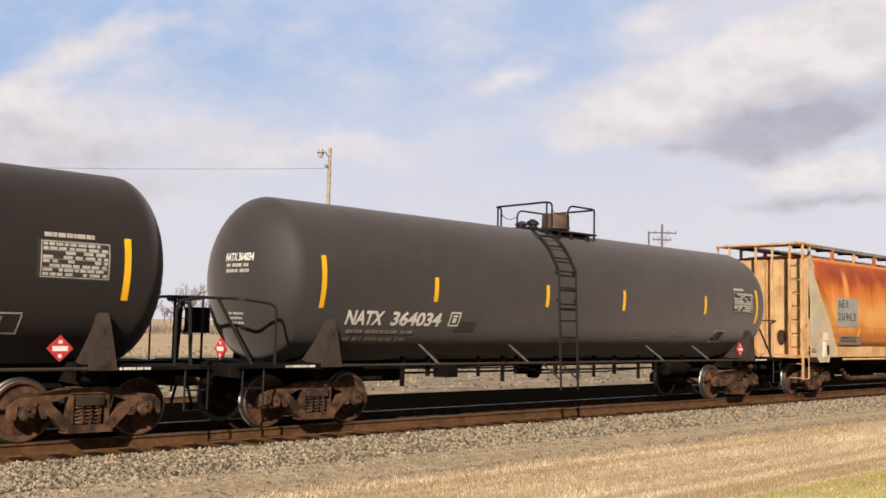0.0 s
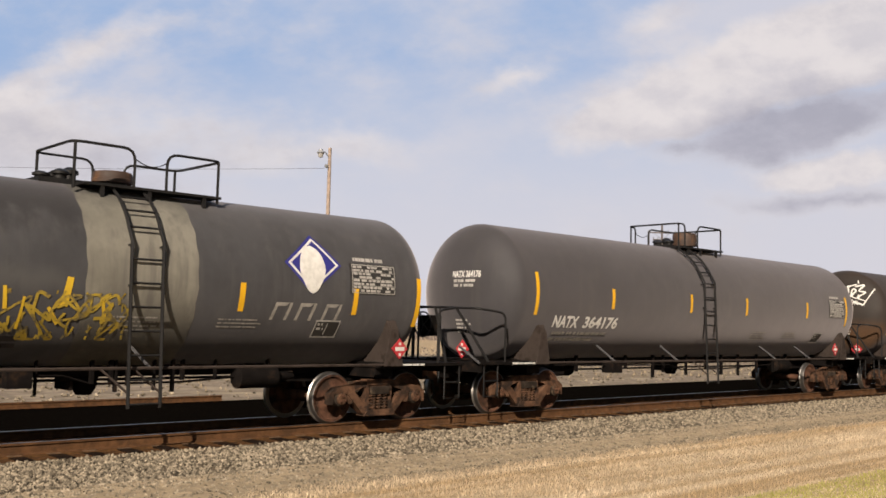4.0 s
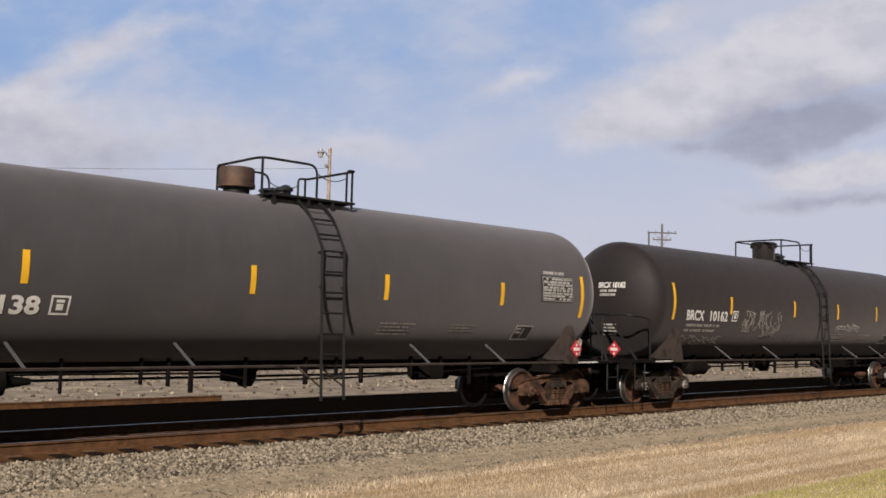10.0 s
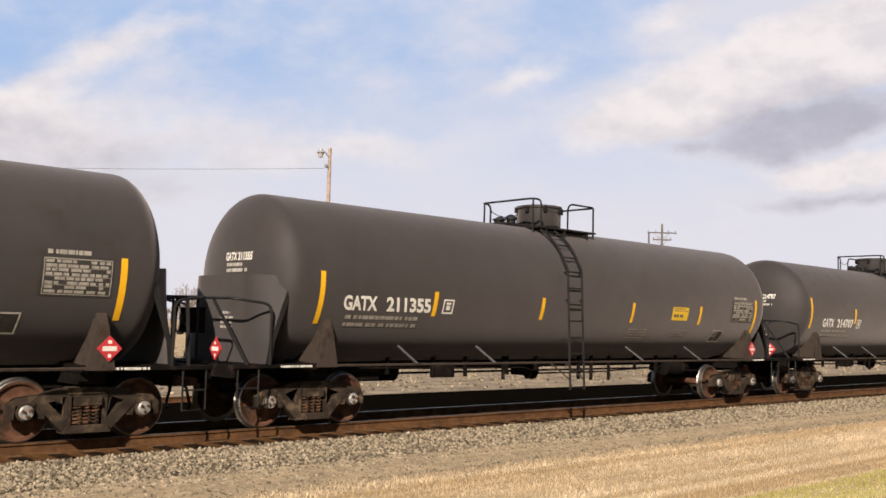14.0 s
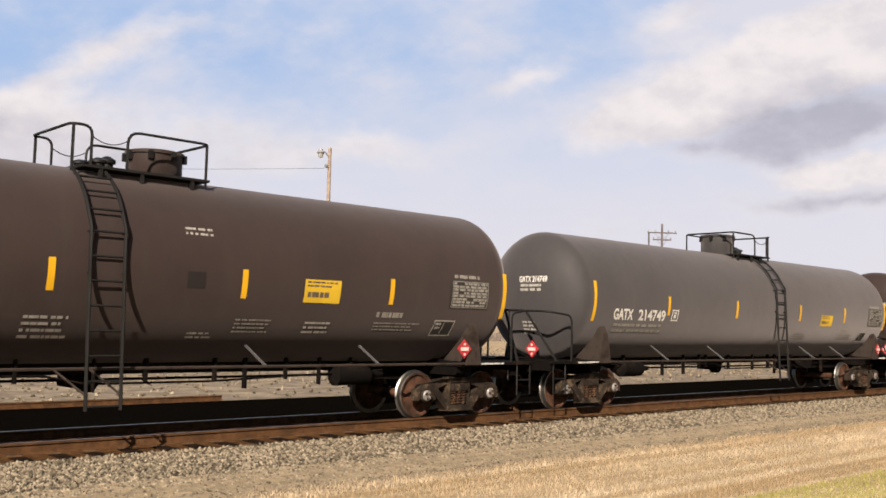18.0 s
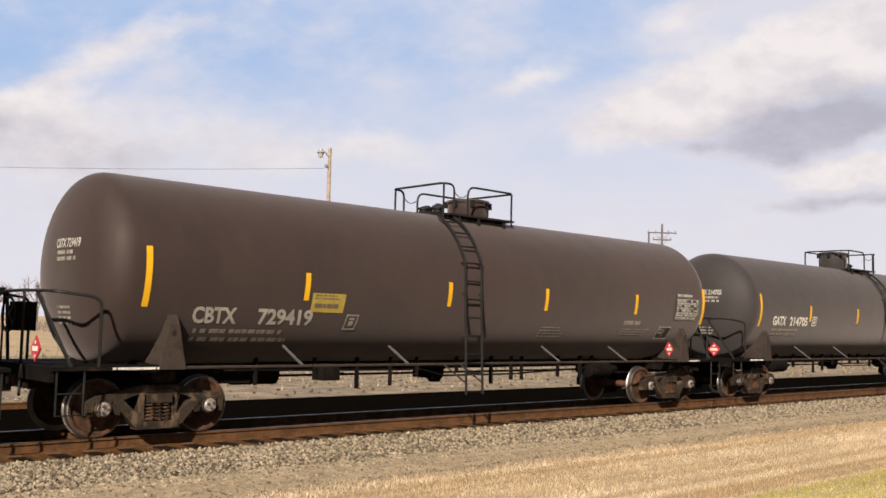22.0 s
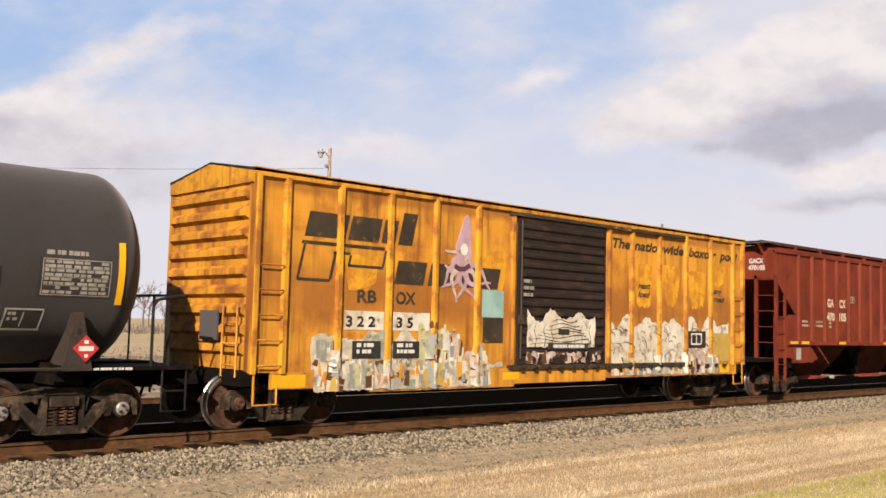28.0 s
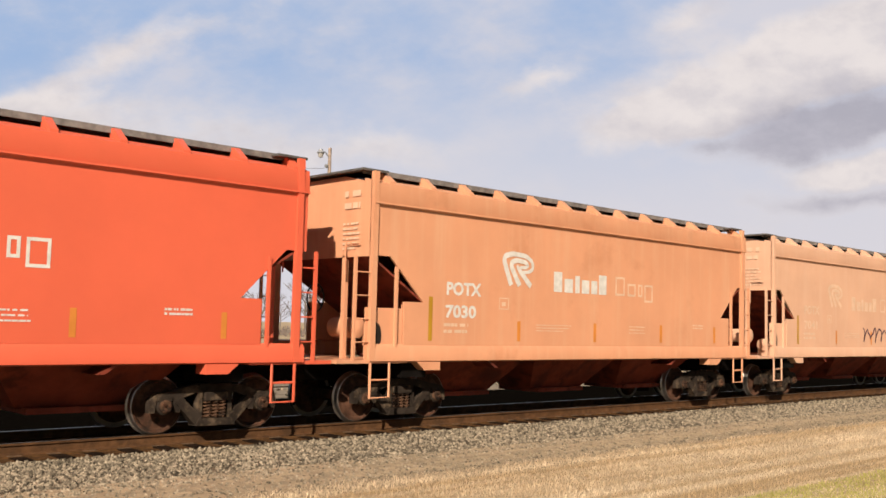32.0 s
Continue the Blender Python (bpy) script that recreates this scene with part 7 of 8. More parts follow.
    spray(4.3, 5.1, 0.99, 1.12, M_GRAFMIX, 0.012, 0.1, 0.3)
    spray(8.72, 13.0, 1.05, 2.14, M_GRAFWHITE, 0.011, 0.42, 0.72)
    spray(8.8, 12.0, 1.03, 1.52, M_GRAFMIX, 0.014, 0.35, 0.5)
    spray(12.0, 13.0, 1.03, 1.42, M_ROSE, 0.014, 0.25, 0.4)
    spray(13.05, 13.95, 1.05, 2.12, M_GRAFWHITE, 0.011, 0.3, 0.5)
    part("paint_patch", sheet(Shape(), on, 13.1, 13.99, 1.07, 1.80, 0.016), [M_OCHRE], car, "ochre paint patch")
    # sprawling lilac scrawl: a long cap above curling strokes
    cap = [(3.62, 2.98), (3.60, 3.15), (3.74, 3.24), (3.70, 3.40), (3.82, 3.70), (3.92, 3.98), (4.02, 4.08), (4.10, 3.92), (4.14, 3.66), (4.12, 3.40), (4.16, 3.28), (4.10, 3.08), (3.98, 2.98), (3.80, 2.92)]
    part("graffiti", Shape().prism(cap, "xz", -Y - 0.016, -Y - 0.004), [M_LILAC], car, "lilac spray-paint shape on the side panels")
    part("graffiti", Shape().prism([(3.93 + 0.10 * math.cos(q), 3.36 + 0.12 * math.sin(q)) for q in np.linspace(0, 6.283, 13)[:-1]], "xz", -Y - 0.022, -Y - 0.014), [M_WHITE], car)
    for i, (x1, z1, curl) in enumerate(((3.42, 2.95, 1), (3.36, 2.72, -1), (3.44, 2.50, 1), (3.62, 2.34, -1), (3.86, 2.30, 1), (4.10, 2.36, -1), (4.38, 2.46, 1), (4.62, 2.58, -1), (4.74, 2.74, 1), (3.5, 3.42, -1))):
        x0, z0 = 3.72 + 0.035 * i, 2.98
        dx_, dz_ = x1 - x0, z1 - z0
        pts = [(x0 + dx_ * t - curl * dz_ * 0.22 * math.sin(4.4 * t), z0 + dz_ * t + curl * dx_ * 0.22 * math.sin(4.4 * t)) for t in np.linspace(0, 1, 12)]
        part("graffiti", ribbon(Shape(), on, pts, 0.065, 0.02, 0.012 + 0.0006 * i), [M_LILAC if i % 3 else M_ROSE], car, "curling lilac and rose spray-paint stroke")
    ribs_ = ribbon(Shape(), on, [(3.68, 3.02), (3.8, 2.96), (3.95, 2.97), (4.1, 3.05)], 0.05, 0.05, 0.021)
    part("graffiti", ribs_, [M_PURPLE], car, "dark rose spray stroke")
    dface = flat(-Y - 0.10)
    spray(5.75, 8.05, 1.40, 2.20, M_GRAFWHITE, 0.004, 0.45, 1.05, label="white graffiti on the door", face=dface)
    spray(5.75, 8.25, 1.08, 1.32, M_ROSE, 0.004, 0.08, 0.4, label="faded rose paint on the door", face=dface)
    mosaic(5.7, 8.3, 1.06, 1.36, 90, 7, [M_ROSE, M_RUSTPATCH, M_BOXBLACK, M_GRAFWHITE, M_BOXBLACK], face=dface, oo=0.006, tall=0.5)
    lines = Shape()
    for k in range(7):
        z0 = 1.48 + 0.085 * k
        pts = [(5.85 + 0.12 * k + (2.05 - 0.2 * k) * t, z0 + 0.035 * math.sin(7 * t + k)) for t in np.linspace(0, 1, 12)]
        ribbon(lines, dface, pts, 0.006, 0.012, 0.0075)
    for x in (6.0, 6.3, 6.55, 7.3, 7.55, 7.85):
        ribbon(lines, dface, [(x, 1.42), (x + 0.05, 1.6), (x - 0.03, 1.78), (x + 0.04, 1.92)], 0.012, 0.006, 0.0078)
    tagged(part("graffiti", lines, [M_BOXBLACK], car, "dark outlines of the white graffiti on the door"), kind="stuff")
    part("graffiti", sheet(Shape(), dface, 6.42, 7.82, 1.37, 1.51, 0.010), [M_BLACKINK], car, "black bar with unreadable white marks")
    tagged(part("graffiti_mark", bars(Shape(), dface, 6.6, 7.75, 1.40, 1.48, 1, 4, 0.014, 0, 0.9), [M_WHITE], car), kind="stuff")
    part("graffiti", sheet(Shape(), dface, 6.76, 7.14, 1.69, 1.82, 0.010), [M_BLACKINK], car)
    tagged(part("door_lettering", bars(Shape(), dface, 5.62, 5.95, 2.42, 2.85, 3, 6, 0.006, 0, 0.5), [M_FADED], door), kind="stuff")
    part("stencil_panel", sheet(Shape(), on, 4.47, 5.11, 2.02, 2.58, 0.016), [M_TEAL], car, "pale teal paint patch")
    part("stencil_panel", sheet(Shape(), on, 4.50, 5.10, 1.51, 2.01, 0.018), [M_LOGO], car)
    s = Shape()
    sheet(s, on, 11.92, 12.82, 1.41, 1.84, 0.018, 0)
    for q in ((12.12, 12.62, 1.75, 1.79), (12.12, 12.62, 1.49, 1.53), (12.12, 12.16, 1.53, 1.75), (12.58, 12.62, 1.53, 1.75), (12.35, 12.39, 1.53, 1.75)):
        sheet(s, on, *q, 0.024, 1)
    tagged(part("consolidated_stencil", s, [M_BLACKINK, M_WHITE], car), kind="stuff")
    sl = flat(-Y - 0.03)
    for q in ((-0.50, 0.18, 0.72, 0.94), (5.1, 5.6, 0.74, 0.9), (8.95, 9.4, 0.76, 0.9), (11.5, 12.0, 0.74, 0.9), (13.45, 13.95, 0.76, 0.97)):
        part("reflective_stripe", sheet(Shape(), sl, *q, 0.008), [M_YELLOW], car)
    spray(8.75, 13.3, 0.74, 1.25, M_PALEROSE, 0.013, 0.12, 0.5, label="pale pinkish band of old spray paint", face=over)
    spray(0.35, 4.7, 0.62, 1.38, M_GRAFMIX, 0.0125, 0.4, 0.6, label="pale layered band of old spray paint", face=over)
    for i, (x0, x1, z0, z1) in enumerate(((9.72, 10.42, 2.35, 3.45), (10.9, 11.6, 2.5, 3.5), (12.05, 12.85, 2.3, 3.4), (13.15, 13.8, 2.9, 3.6), (0.95, 1.75, 2.62, 3.1), (4.45, 5.2, 2.75, 3.4))):
        ragged(car, on, x0, x1, z0, z1, M_FRESHYEL, 60 + i, "brighter yellow touched-up paint", 0.2, 0.003, "paint_patch")
    palette = [M_GRAFWHITE, M_WHITE, M_TEALGREY, M_LIME, M_ROSE, M_GREYPATCH, M_PANELWHITE, M_GRAFWHITE, M_CREAMINK, M_OCHRE, M_RUSTPATCH, M_BOXY]
    mosaic(0.30, 4.75, 0.63, 1.58, 210, 3, palette)
    mosaic(2.9, 3.9, 1.1, 1.95, 34, 4, palette)
    mosaic(8.75, 13.5, 0.76, 1.32, 190, 5, palette + [M_ROSE, M_GRAFWHITE, M_BOXEND])
    lines = Shape()
    r = random.Random(77)
    for k in range(46):
        x0, z0, ln, turn = r.uniform(8.8, 13.6), r.uniform(1.25, 1.85), r.uniform(0.15, 0.5), r.uniform(0.6, 2.4)
        pts = [(x0 + ln * t * math.cos(turn + 1.3 * t), z0 + ln * t * math.sin(turn + 1.3 * t) * 0.8) for t in np.linspace(0, 1, 6)]
        ribbon(lines, over, [(x, min(z, 2.0)) for x, z in pts], r.uniform(0.004, 0.014), 0.004, 0.0285 + 0.0002 * k)
    tagged(part("graffiti", lines, [M_RUSTPATCH], car, "brown outlines of sprayed graffiti"), kind="stuff")
    for x in np.arange(d0 + 0.2, 14.0, 0.42):
        part("track_clip", Shape().box(x - 0.05, x + 0.05, -Y - 0.12, -Y - 0.05, 0.93, 1.0), [M_BOXBLACK], car)
    CARS.append((car, xl))
    return car


# ---- the train, from its head end as it passes ----
BLACK_LABEL = "black tank car with yellow stripes and a top platform"
N_ST = (-0.25, 2.42, 5.7, 8.45, 11.97, 14.6)
G_ST = (-0.42, 2.55, 5.8, 9.4, 12.35, 15.38)
O_ST = (-0.2, 2.5, 5.64, 8.9, 11.82, 14.58)
C_ST = (-0.47, 2.58, 5.61, 8.74, 11.87, 14.88)


def number(word, digits, split=False):
    if split:
        return (((word, 0.0, 0.82), (digits, split, split + 1.12)))
    return (((word, 0.0, 0.79), (digits, 0.97, 2.10)))


def blot(x0, x1, z0, z1, mats, name="paint_patch", label="", o=0.004):
    def put(car, on, ts, zc, radius):
        part(name, sheet(Shape(), on, x0, x1, z0, z1, o), [mats], car, label)
    return put


def scribble(x0, x1, z0, z1, mats, seed, width=0.02, turns=60):
    """Looping spray lines drawn on the shell."""
    def put(car, on, ts, zc, radius):
        rnd_ = random.Random(seed)
        s = Shape()
        pts = []
        steps = 7
        amp, zmid = (z1 - z0) / 2, (z0 + z1) / 2
        loops = max(2, turns // 5)
        for i in range(loops):
            ax, az, mid = rnd_.uniform(0.06, 0.14), amp * rnd_.uniform(0.35, 1.0), zmid + amp * rnd_.uniform(-0.25, 0.25)
            for j in range(steps * 2):
                u = (i + j / (steps * 2)) / loops
                ang = 2 * math.pi * j / (steps * 2)
                pts.append((x0 + (x1 - x0) * u + ax * math.sin(ang) + 0.35 * az * math.cos(ang), mid + az * math.cos(ang)))
        for (xa_, za_), (xb_, zb_) in zip(pts, pts[1:]):
            n = max(1, int(abs(zb_ - za_) / 0.1))
            d = Vector((xb_ - xa_, zb_ - za_))
            if d.length < 0.01:
                continue
            q = Vector((-d.y, d.x)).normalized() * width
            v, f = [], []
            for k in range(n + 1):
                x, z = xa_ + d.x * k / n, za_ + d.y * k / n
                v += [on(x - q.x, z - q.y, 0.007), on(x + q.x, z + q.y, 0.007)]
                if k:
                    f.append((2 * k - 2, 2 * k - 1, 2 * k + 1, 2 * k))
            s.add(v, f)
        tagged(part("graffiti", s, [mats], car, "thin sprayed graffiti lines"), kind="stuff")
    return put


def tiny(*blocks):
    """Blocks of small white stencil rows: x0, x1, z0, z1, rows."""
    def put(car, on, ts, zc, radius):
        s = Shape()
        for i, (x0, x1, z0, z1, rows) in enumerate(blocks):
            bars(s, on, x0, x1, z0, z1, rows, 40 + i, fill=0.45)
        tagged(part("small_lettering", s, [M_PANELWHITE], car), kind="stuff")
    return put


def several(*puts):
    def put(car, on, ts, zc, radius):
        for p in puts:
            p(car, on, ts, zc, radius)
    return put


def leaf_sign(car, on, ts, zc, radius):
    s = Shape()
    cx, cz, n = 8.17, 2.85, 10
    for half, up, slot, o in ((0.60, 0.52, 0, 0.006), (0.53, 0.46, 1, 0.009), (0.47, 0.41, 0, 0.012)):
        v, f = [], []
        for i in range(2 * n + 1):
            t = -1 + i / n
            w = half * (1 - abs(t))
            v += [on(cx - w + 0.06 * t, cz + up * t, o), on(cx + w + 0.06 * t, cz + up * t, o)]
            if i:
                f.append((2 * i - 2, 2 * i - 1, 2 * i + 1, 2 * i))
        s.add(v, f, slot)
    v, f = [], []
    for i in range(2 * n + 1):
        t = -1 + i / n
        w = 0.27 * math.sqrt(max(0, 1 - t * t)) * (1 + 0.3 * t if t < 0 else 1)
        v += [on(cx - 0.03 - w, cz - 0.1 + 0.42 * t, 0.016), on(cx - 0.03 + w, cz - 0.1 + 0.42 * t, 0.016)]
        if i:
            f.append((2 * i - 2, 2 * i - 1, 2 * i + 1, 2 * i))
    s.add(v, f, 1)
    part("emblem", s, [M_BLUE, M_WHITE], car, "blue diamond emblem with a white leaf")
    s = Shape()
    for x in (7.35, 7.85, 8.40):
        for q in ((x, x + 0.06, 1.86, 2.16), (x + 0.28, x + 0.34, 1.86, 2.16), (x + 0.06, x + 0.28, 2.10, 2.16)):
            sheet(s, on, *q, 0.006, slant=0.08)
    part("company_sign", s, [M_FADED], car, "three plain outlined blocks below the emblem")


def centre_band(x0, x1, mats, ragged_edge=0.03):
    """A washed band round the shell below the top platform."""
    def put(car, on, ts, zc, radius):
        s = Shape()
        v, f = [], []
        for i in range(31):
            a = radians(-75 + 150 * i / 30)
            w = ragged_edge * math.sin(i * 1.7)
            r = radius + 0.004
            v += [(x0 + w, -r * math.cos(a), zc + r * math.sin(a)), (x1 - w, -r * math.cos(a), zc + r * math.sin(a))]
            if i:
                f.append((2 * i - 2, 2 * i - 1, 2 * i + 1, 2 * i))
        part("washed_band", s.add(v, f), [mats], car, "pale spill-washed band below the platform")
    return put


def head_of(seam, deep, radius, zc):
    """Places a mark on the left head: its distance to the near side, and its height."""
    return lambda q, z, o: (-seam - (deep + o) * math.sqrt(max(0.0, 1 - (q * q + (z - zc) ** 2) / (radius + o) ** 2)), -q, z)


def spill(car, on, ts, zc, radius):
    """Tarry runs down the shell beside the ladder."""
    ragged(car, on, 6.35, 7.25, 1.5, 4.0, M_SPILL, 44, "black tarry runs below the platform", 0.12, 0.008, "spill_stain")


def white_tag(car, on, ts, zc, radius):
    """Hooked white spray strokes and stencil rows on the tank head."""
    s = Shape()
    bow = head_of(0.65, 0.74, radius, zc)
    head = lambda q, z, o: bow(q - 0.06, z, o)
    strokes = ([(-0.34, 3.20), (-0.22, 3.42), (-0.02, 3.36), (-0.24, 3.08), (-0.10, 3.02)], [(-0.02, 3.54), (0.02, 3.30), (0.06, 3.04)], [(-0.14, 3.46), (0.16, 3.54), (0.32, 3.50)],
               [(0.20, 3.62), (0.16, 3.14), (0.34, 3.10), (0.36, 3.30), (0.18, 3.30)], [(0.40, 3.56), (0.46, 3.06)], [(0.36, 3.50), (0.66, 3.60)], [(0.50, 3.16), (0.70, 3.38), (0.56, 3.46), (0.52, 3.18), (0.72, 3.10)],
               [(0.78, 3.10), (0.68, 3.74)], [(0.62, 3.52), (0.92, 3.58), (0.74, 3.36), (1.0, 3.32), (0.70, 3.12), (0.98, 3.02)], [(-0.36, 3.0), (-0.2, 3.08), (0.3, 2.99), (0.6, 3.05)], [(0.60, 2.98), (0.84, 2.92), (0.92, 2.86), (1.02, 3.04), (1.20, 3.44)])
    for i, pts in enumerate(strokes):
        ribbon(s, head, [(p.x, p.y) for p in bend([(a, b, 0.0) for a, b in pts], 0.08, 4)], 0.030, 0.017, 0.012 + 0.001 * i)
    tagged(part("graffiti", s, [M_WHITE], car, "spiky white graffiti on the tank head"), kind="stuff")


def primer(car, on, ts, zc, radius):
    s = Shape()
    v, f = [], []
    for i in range(13):
        a = radians(52 + 44 * i / 12)
        r = radius + 0.004
        v += [(5.9, -r * math.cos(a), zc + r * math.sin(a)), (8.5 + 0.2 * math.cos(a), -r * math.cos(a), zc + r * math.sin(a))]
        if i:
            f.append((2 * i - 2, 2 * i - 1, 2 * i + 1, 2 * i))
    part("primer_patch", s.add(v, f), [M_PRIMER], car, "pale grey primer patch below the platform")


SQ = dict(dome=(7.7, 0.37, 4.58), dome_kind="box")
tank_car(1, -198.8, -184.48, M_JET, BLACK_LABEL, (), 0.25, 1.83, N_ST, 2.52, tone="brown", caps=False, **SQ, placard_dx=-0.66)
tank_car(2, -180.35, -166.0, M_BLACK, "black tank car with white italic lettering and yellow stripes", (("NATX", 0.0, 0.86), ("364034", 1.06, 2.32)), 0.37, 1.82, N_ST, 2.52, tone="brown", caps=False, lean=0.0, box_at=(3.05, 1.96), extra=blot(3.13, 3.69, 1.72, 1.92, M_JET), **SQ, rail=(6.5, 6.7, 7.27, 8.35), ladder=(6.07, 6.65), panel_at=(13.38, 2.39), placard_dx=-0.66)




def aex_more(car, on, ts):
    part("number_patch", sheet(Shape(), on, 0.54, 2.02, 2.10, 3.0, 0.008), [M_GREYPATCH], car, "grey patch behind the number")
    s = Shape()
    sheet(s, on, 0.80, 2.36, 1.53, 1.81, 0.008, 0)
    bars(s, on, 0.92, 2.2, 1.58, 1.77, 2, 3, 0.013, 1, 0.6)
    part("data_patch", s, [M_DIRTPATCH, M_BLACKINK], car, "dirty grey patch with fine dark stencils")
    side = flat(-1.44)
    part("notice", sheet(Shape(), side, 6.30, 6.50, 1.26, 1.38, 0.006), [M_WHITE], car, "small white label on the side sill")
    s = bars(Shape(), side, 6.56, 8.5, 1.25, 1.37, 1, 21, 0.006, 0, 0.7)
    bars(s, side, 13.1, 13.5, 1.26, 1.38, 1, 22, 0.006, 0, 0.9)
    tagged(part("small_lettering", s, [M_RUSTDULL], car), kind="stuff")
    sheets = flat(-1.405)
    part("notice", sheet(Shape(), sheets, -0.10, 0.27, 1.66, 1.90, 0.006), [M_CREAM], car, "pale patch on the corner sheet")
    part("lifting_slot", sheet(Shape(), sheets, 0.10, 0.36, 1.20, 1.50, 0.006), [M_BOXBLACK], car)
    part("jacking_bracket", Shape().prism([(-0.12, 1.14), (0.08, 1.14), (0.04, 1.56), (-0.06, 1.62)], "xz", -1.47, -1.405), [M_CREAM], car)
    part("lifting_slot", sheet(Shape(), sheets, ts - 0.62, ts - 0.42, 1.30, 1.36, 0.006), [M_BOXBLACK], car)
    tagged(part("small_lettering", bars(Shape(), sheets, -0.80, -0.45, 1.25, 1.40, 2, 23, 0.006, 0, 0.6), [M_GREYINK], car), kind="stuff")
    part("reflective_stripe", sheet(Shape(), sheets, ts + 0.62, ts + 0.72, 1.9, 2.5, 0.006), [M_YELLOW], car)


M_DIRTPATCH = surface("dirt_worn_grey_patch", (0.22, 0.185, 0.145), 0.7, var=0.2, scale=3.0, second=((0.30, 0.13, 0.05), 0.25, 3.0))
M_RUSTDULL = surface("dull_brown_stencil", (0.30, 0.13, 0.05), 0.7, var=0.2, scale=6.0)
AEX_MARK = tuple(zip("AEX", (0.61, 0.87, 1.12), (0.83, 1.05, 1.33), (2.69,) * 3, (0.26,) * 3)) + tuple((d, 0.58 + 0.266 * i, 0.78 + 0.266 * i, 2.29, 0.25) for i, d in enumerate("20963"))
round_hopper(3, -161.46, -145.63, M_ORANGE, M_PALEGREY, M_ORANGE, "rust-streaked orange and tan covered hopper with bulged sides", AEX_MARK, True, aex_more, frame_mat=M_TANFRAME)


def dark_head_patch(car, on, ts, zc, radius):
    head = head_of(0.45, 0.74, radius, zc)
    v, f = [], []
    for i in range(9):
        u = i / 8
        lo, hi = (-0.74 + 0.84 * u, 2.86 - 0.10 * u), (-0.74 + 0.66 * u, 3.28 + 0.28 * u)
        for k in range(7):
            v.append(head(lo[0] + (hi[0] - lo[0]) * k / 6, lo[1] + (hi[1] - lo[1]) * k / 6, 0.006))
            if i and k:
                f.append(((i - 1) * 7 + k - 1, i * 7 + k - 1, i * 7 + k, (i - 1) * 7 + k))
    part("paint_patch", Shape().add(v, f), [M_JET], car, "black slanted patch on the tank head")
    em = Shape()
    write(em, lambda a, b, o: head(a, b, 0.014), "ADMX 15261", -0.42, 0.32, 2.86, 2.97, 0.0)
    bars(em, lambda a, b, o: head(a, b, 0.014), -0.38, 0.24, 2.66, 2.82, 2, 31, fill=0.6)
    tagged(part("end_lettering", em, [M_PANELWHITE], car), kind="stuff")


def tag_strokes(x0, x1, z0, z1, mats, seed, count, width=0.016, cell=0.36):
    """A cluster of crossing, hooked spray strokes."""
    def put(car, on, ts, zc, radius):
        rnd_ = random.Random(seed)
        s = Shape()
        for i in range(count):
            cx, cz = x0 + (x1 - x0) * (i + rnd_.random()) / count, rnd_.uniform(z0, z1)
            pts = []
            for k in range(rnd_.randint(4, 6)):
                pts.append((min(max(cx + rnd_.uniform(-cell, cell), x0), x1), min(max(cz + rnd_.uniform(-1, 1) * (z1 - z0) * 0.6, z0), z1), 0.0))
            line = [(p.x, p.y) for p in bend(pts, 0.11, 4)]
            ribbon(s, on, line, width * rnd_.uniform(0.7, 1.2), width * rnd_.uniform(0.5, 1.0), 0.006 + 0.0004 * i)
        tagged(part("graffiti", s, [mats], car, "hooked sprayed graffiti strokes"), kind="stuff")
    return put


def yellow_strokes(car, on, ts, zc, radius):
    s = Shape()
    for i, (x, z0, z1, w, d) in enumerate(((2.42, 1.95, 2.26, 0.045, 0.05), (2.30, 1.70, 1.82, 0.05, 0.22), (3.92, 1.98, 2.40, 0.06, -0.06), (3.02, 1.92, 2.24, 0.03, 0.04), (3.30, 1.64, 2.10, 0.022, -0.03), (2.85, 1.78, 2.02, 0.022, 0.06), (3.65, 1.72, 1.96, 0.03, 0.18), (4.42, 1.76, 2.10, 0.03, 0.10))):
        ribbon(s, on, [(x + d * (1 - t), z0 + (z1 - z0) * t) for t in np.linspace(0, 1, 5)], w, w * 0.8, 0.009 + 0.0004 * i)
    tagged(part("graffiti", s, [M_YPANEL], car, "thick yellow sprayed dashes"), kind="stuff")


tank_car(4, -141.3, -131.3, M_STREAKED, "streaked grey short tank car with a pale centre band", (("ADMX", 0.0, 0.92), ("15261", 1.13, 1.99)), 0.32, 2.19, (-0.6, 1.30, 6.76, 9.1, 10.6), 2.22, radius=1.45, zc=2.47, seam=0.45, tone="brown", caps=False, ink=M_PANELWHITE,
         dome=(5.1, 0.35, 4.20), dome_kind="box", small=((0.0, 1.5),), rail=(6.35, 7.35, 7.9, 8.9), ladder=(7.05, 7.56), end_mark=False,
         extra=several(centre_band(4.15, 5.95, M_WASH, 0.012), leaf_sign, dark_head_patch, yellow_strokes, tag_strokes(2.2, 4.9, 1.5, 2.2, M_GRAFYEL, 5, 26, 0.022, 0.3), tag_strokes(1.05, 1.95, 1.5, 1.72, M_WHITE, 6, 9, 0.028, 0.2), tag_strokes(1.62, 1.92, 1.70, 2.08, M_WHITE, 8, 6, 0.026, 0.14), blot(2.25, 3.35, 1.37, 1.54, M_JET)))
tank_car(5, -127.1, -112.65, M_GREY, "mid-grey tank car with a bright data panel", (("NATX", 0.0, 0.86), ("364176", 1.06, 2.32)), 0.42, 1.86, N_ST, 2.54, tone="brown", caps=False, lean=0.0, **SQ, placard_dx=-0.66)
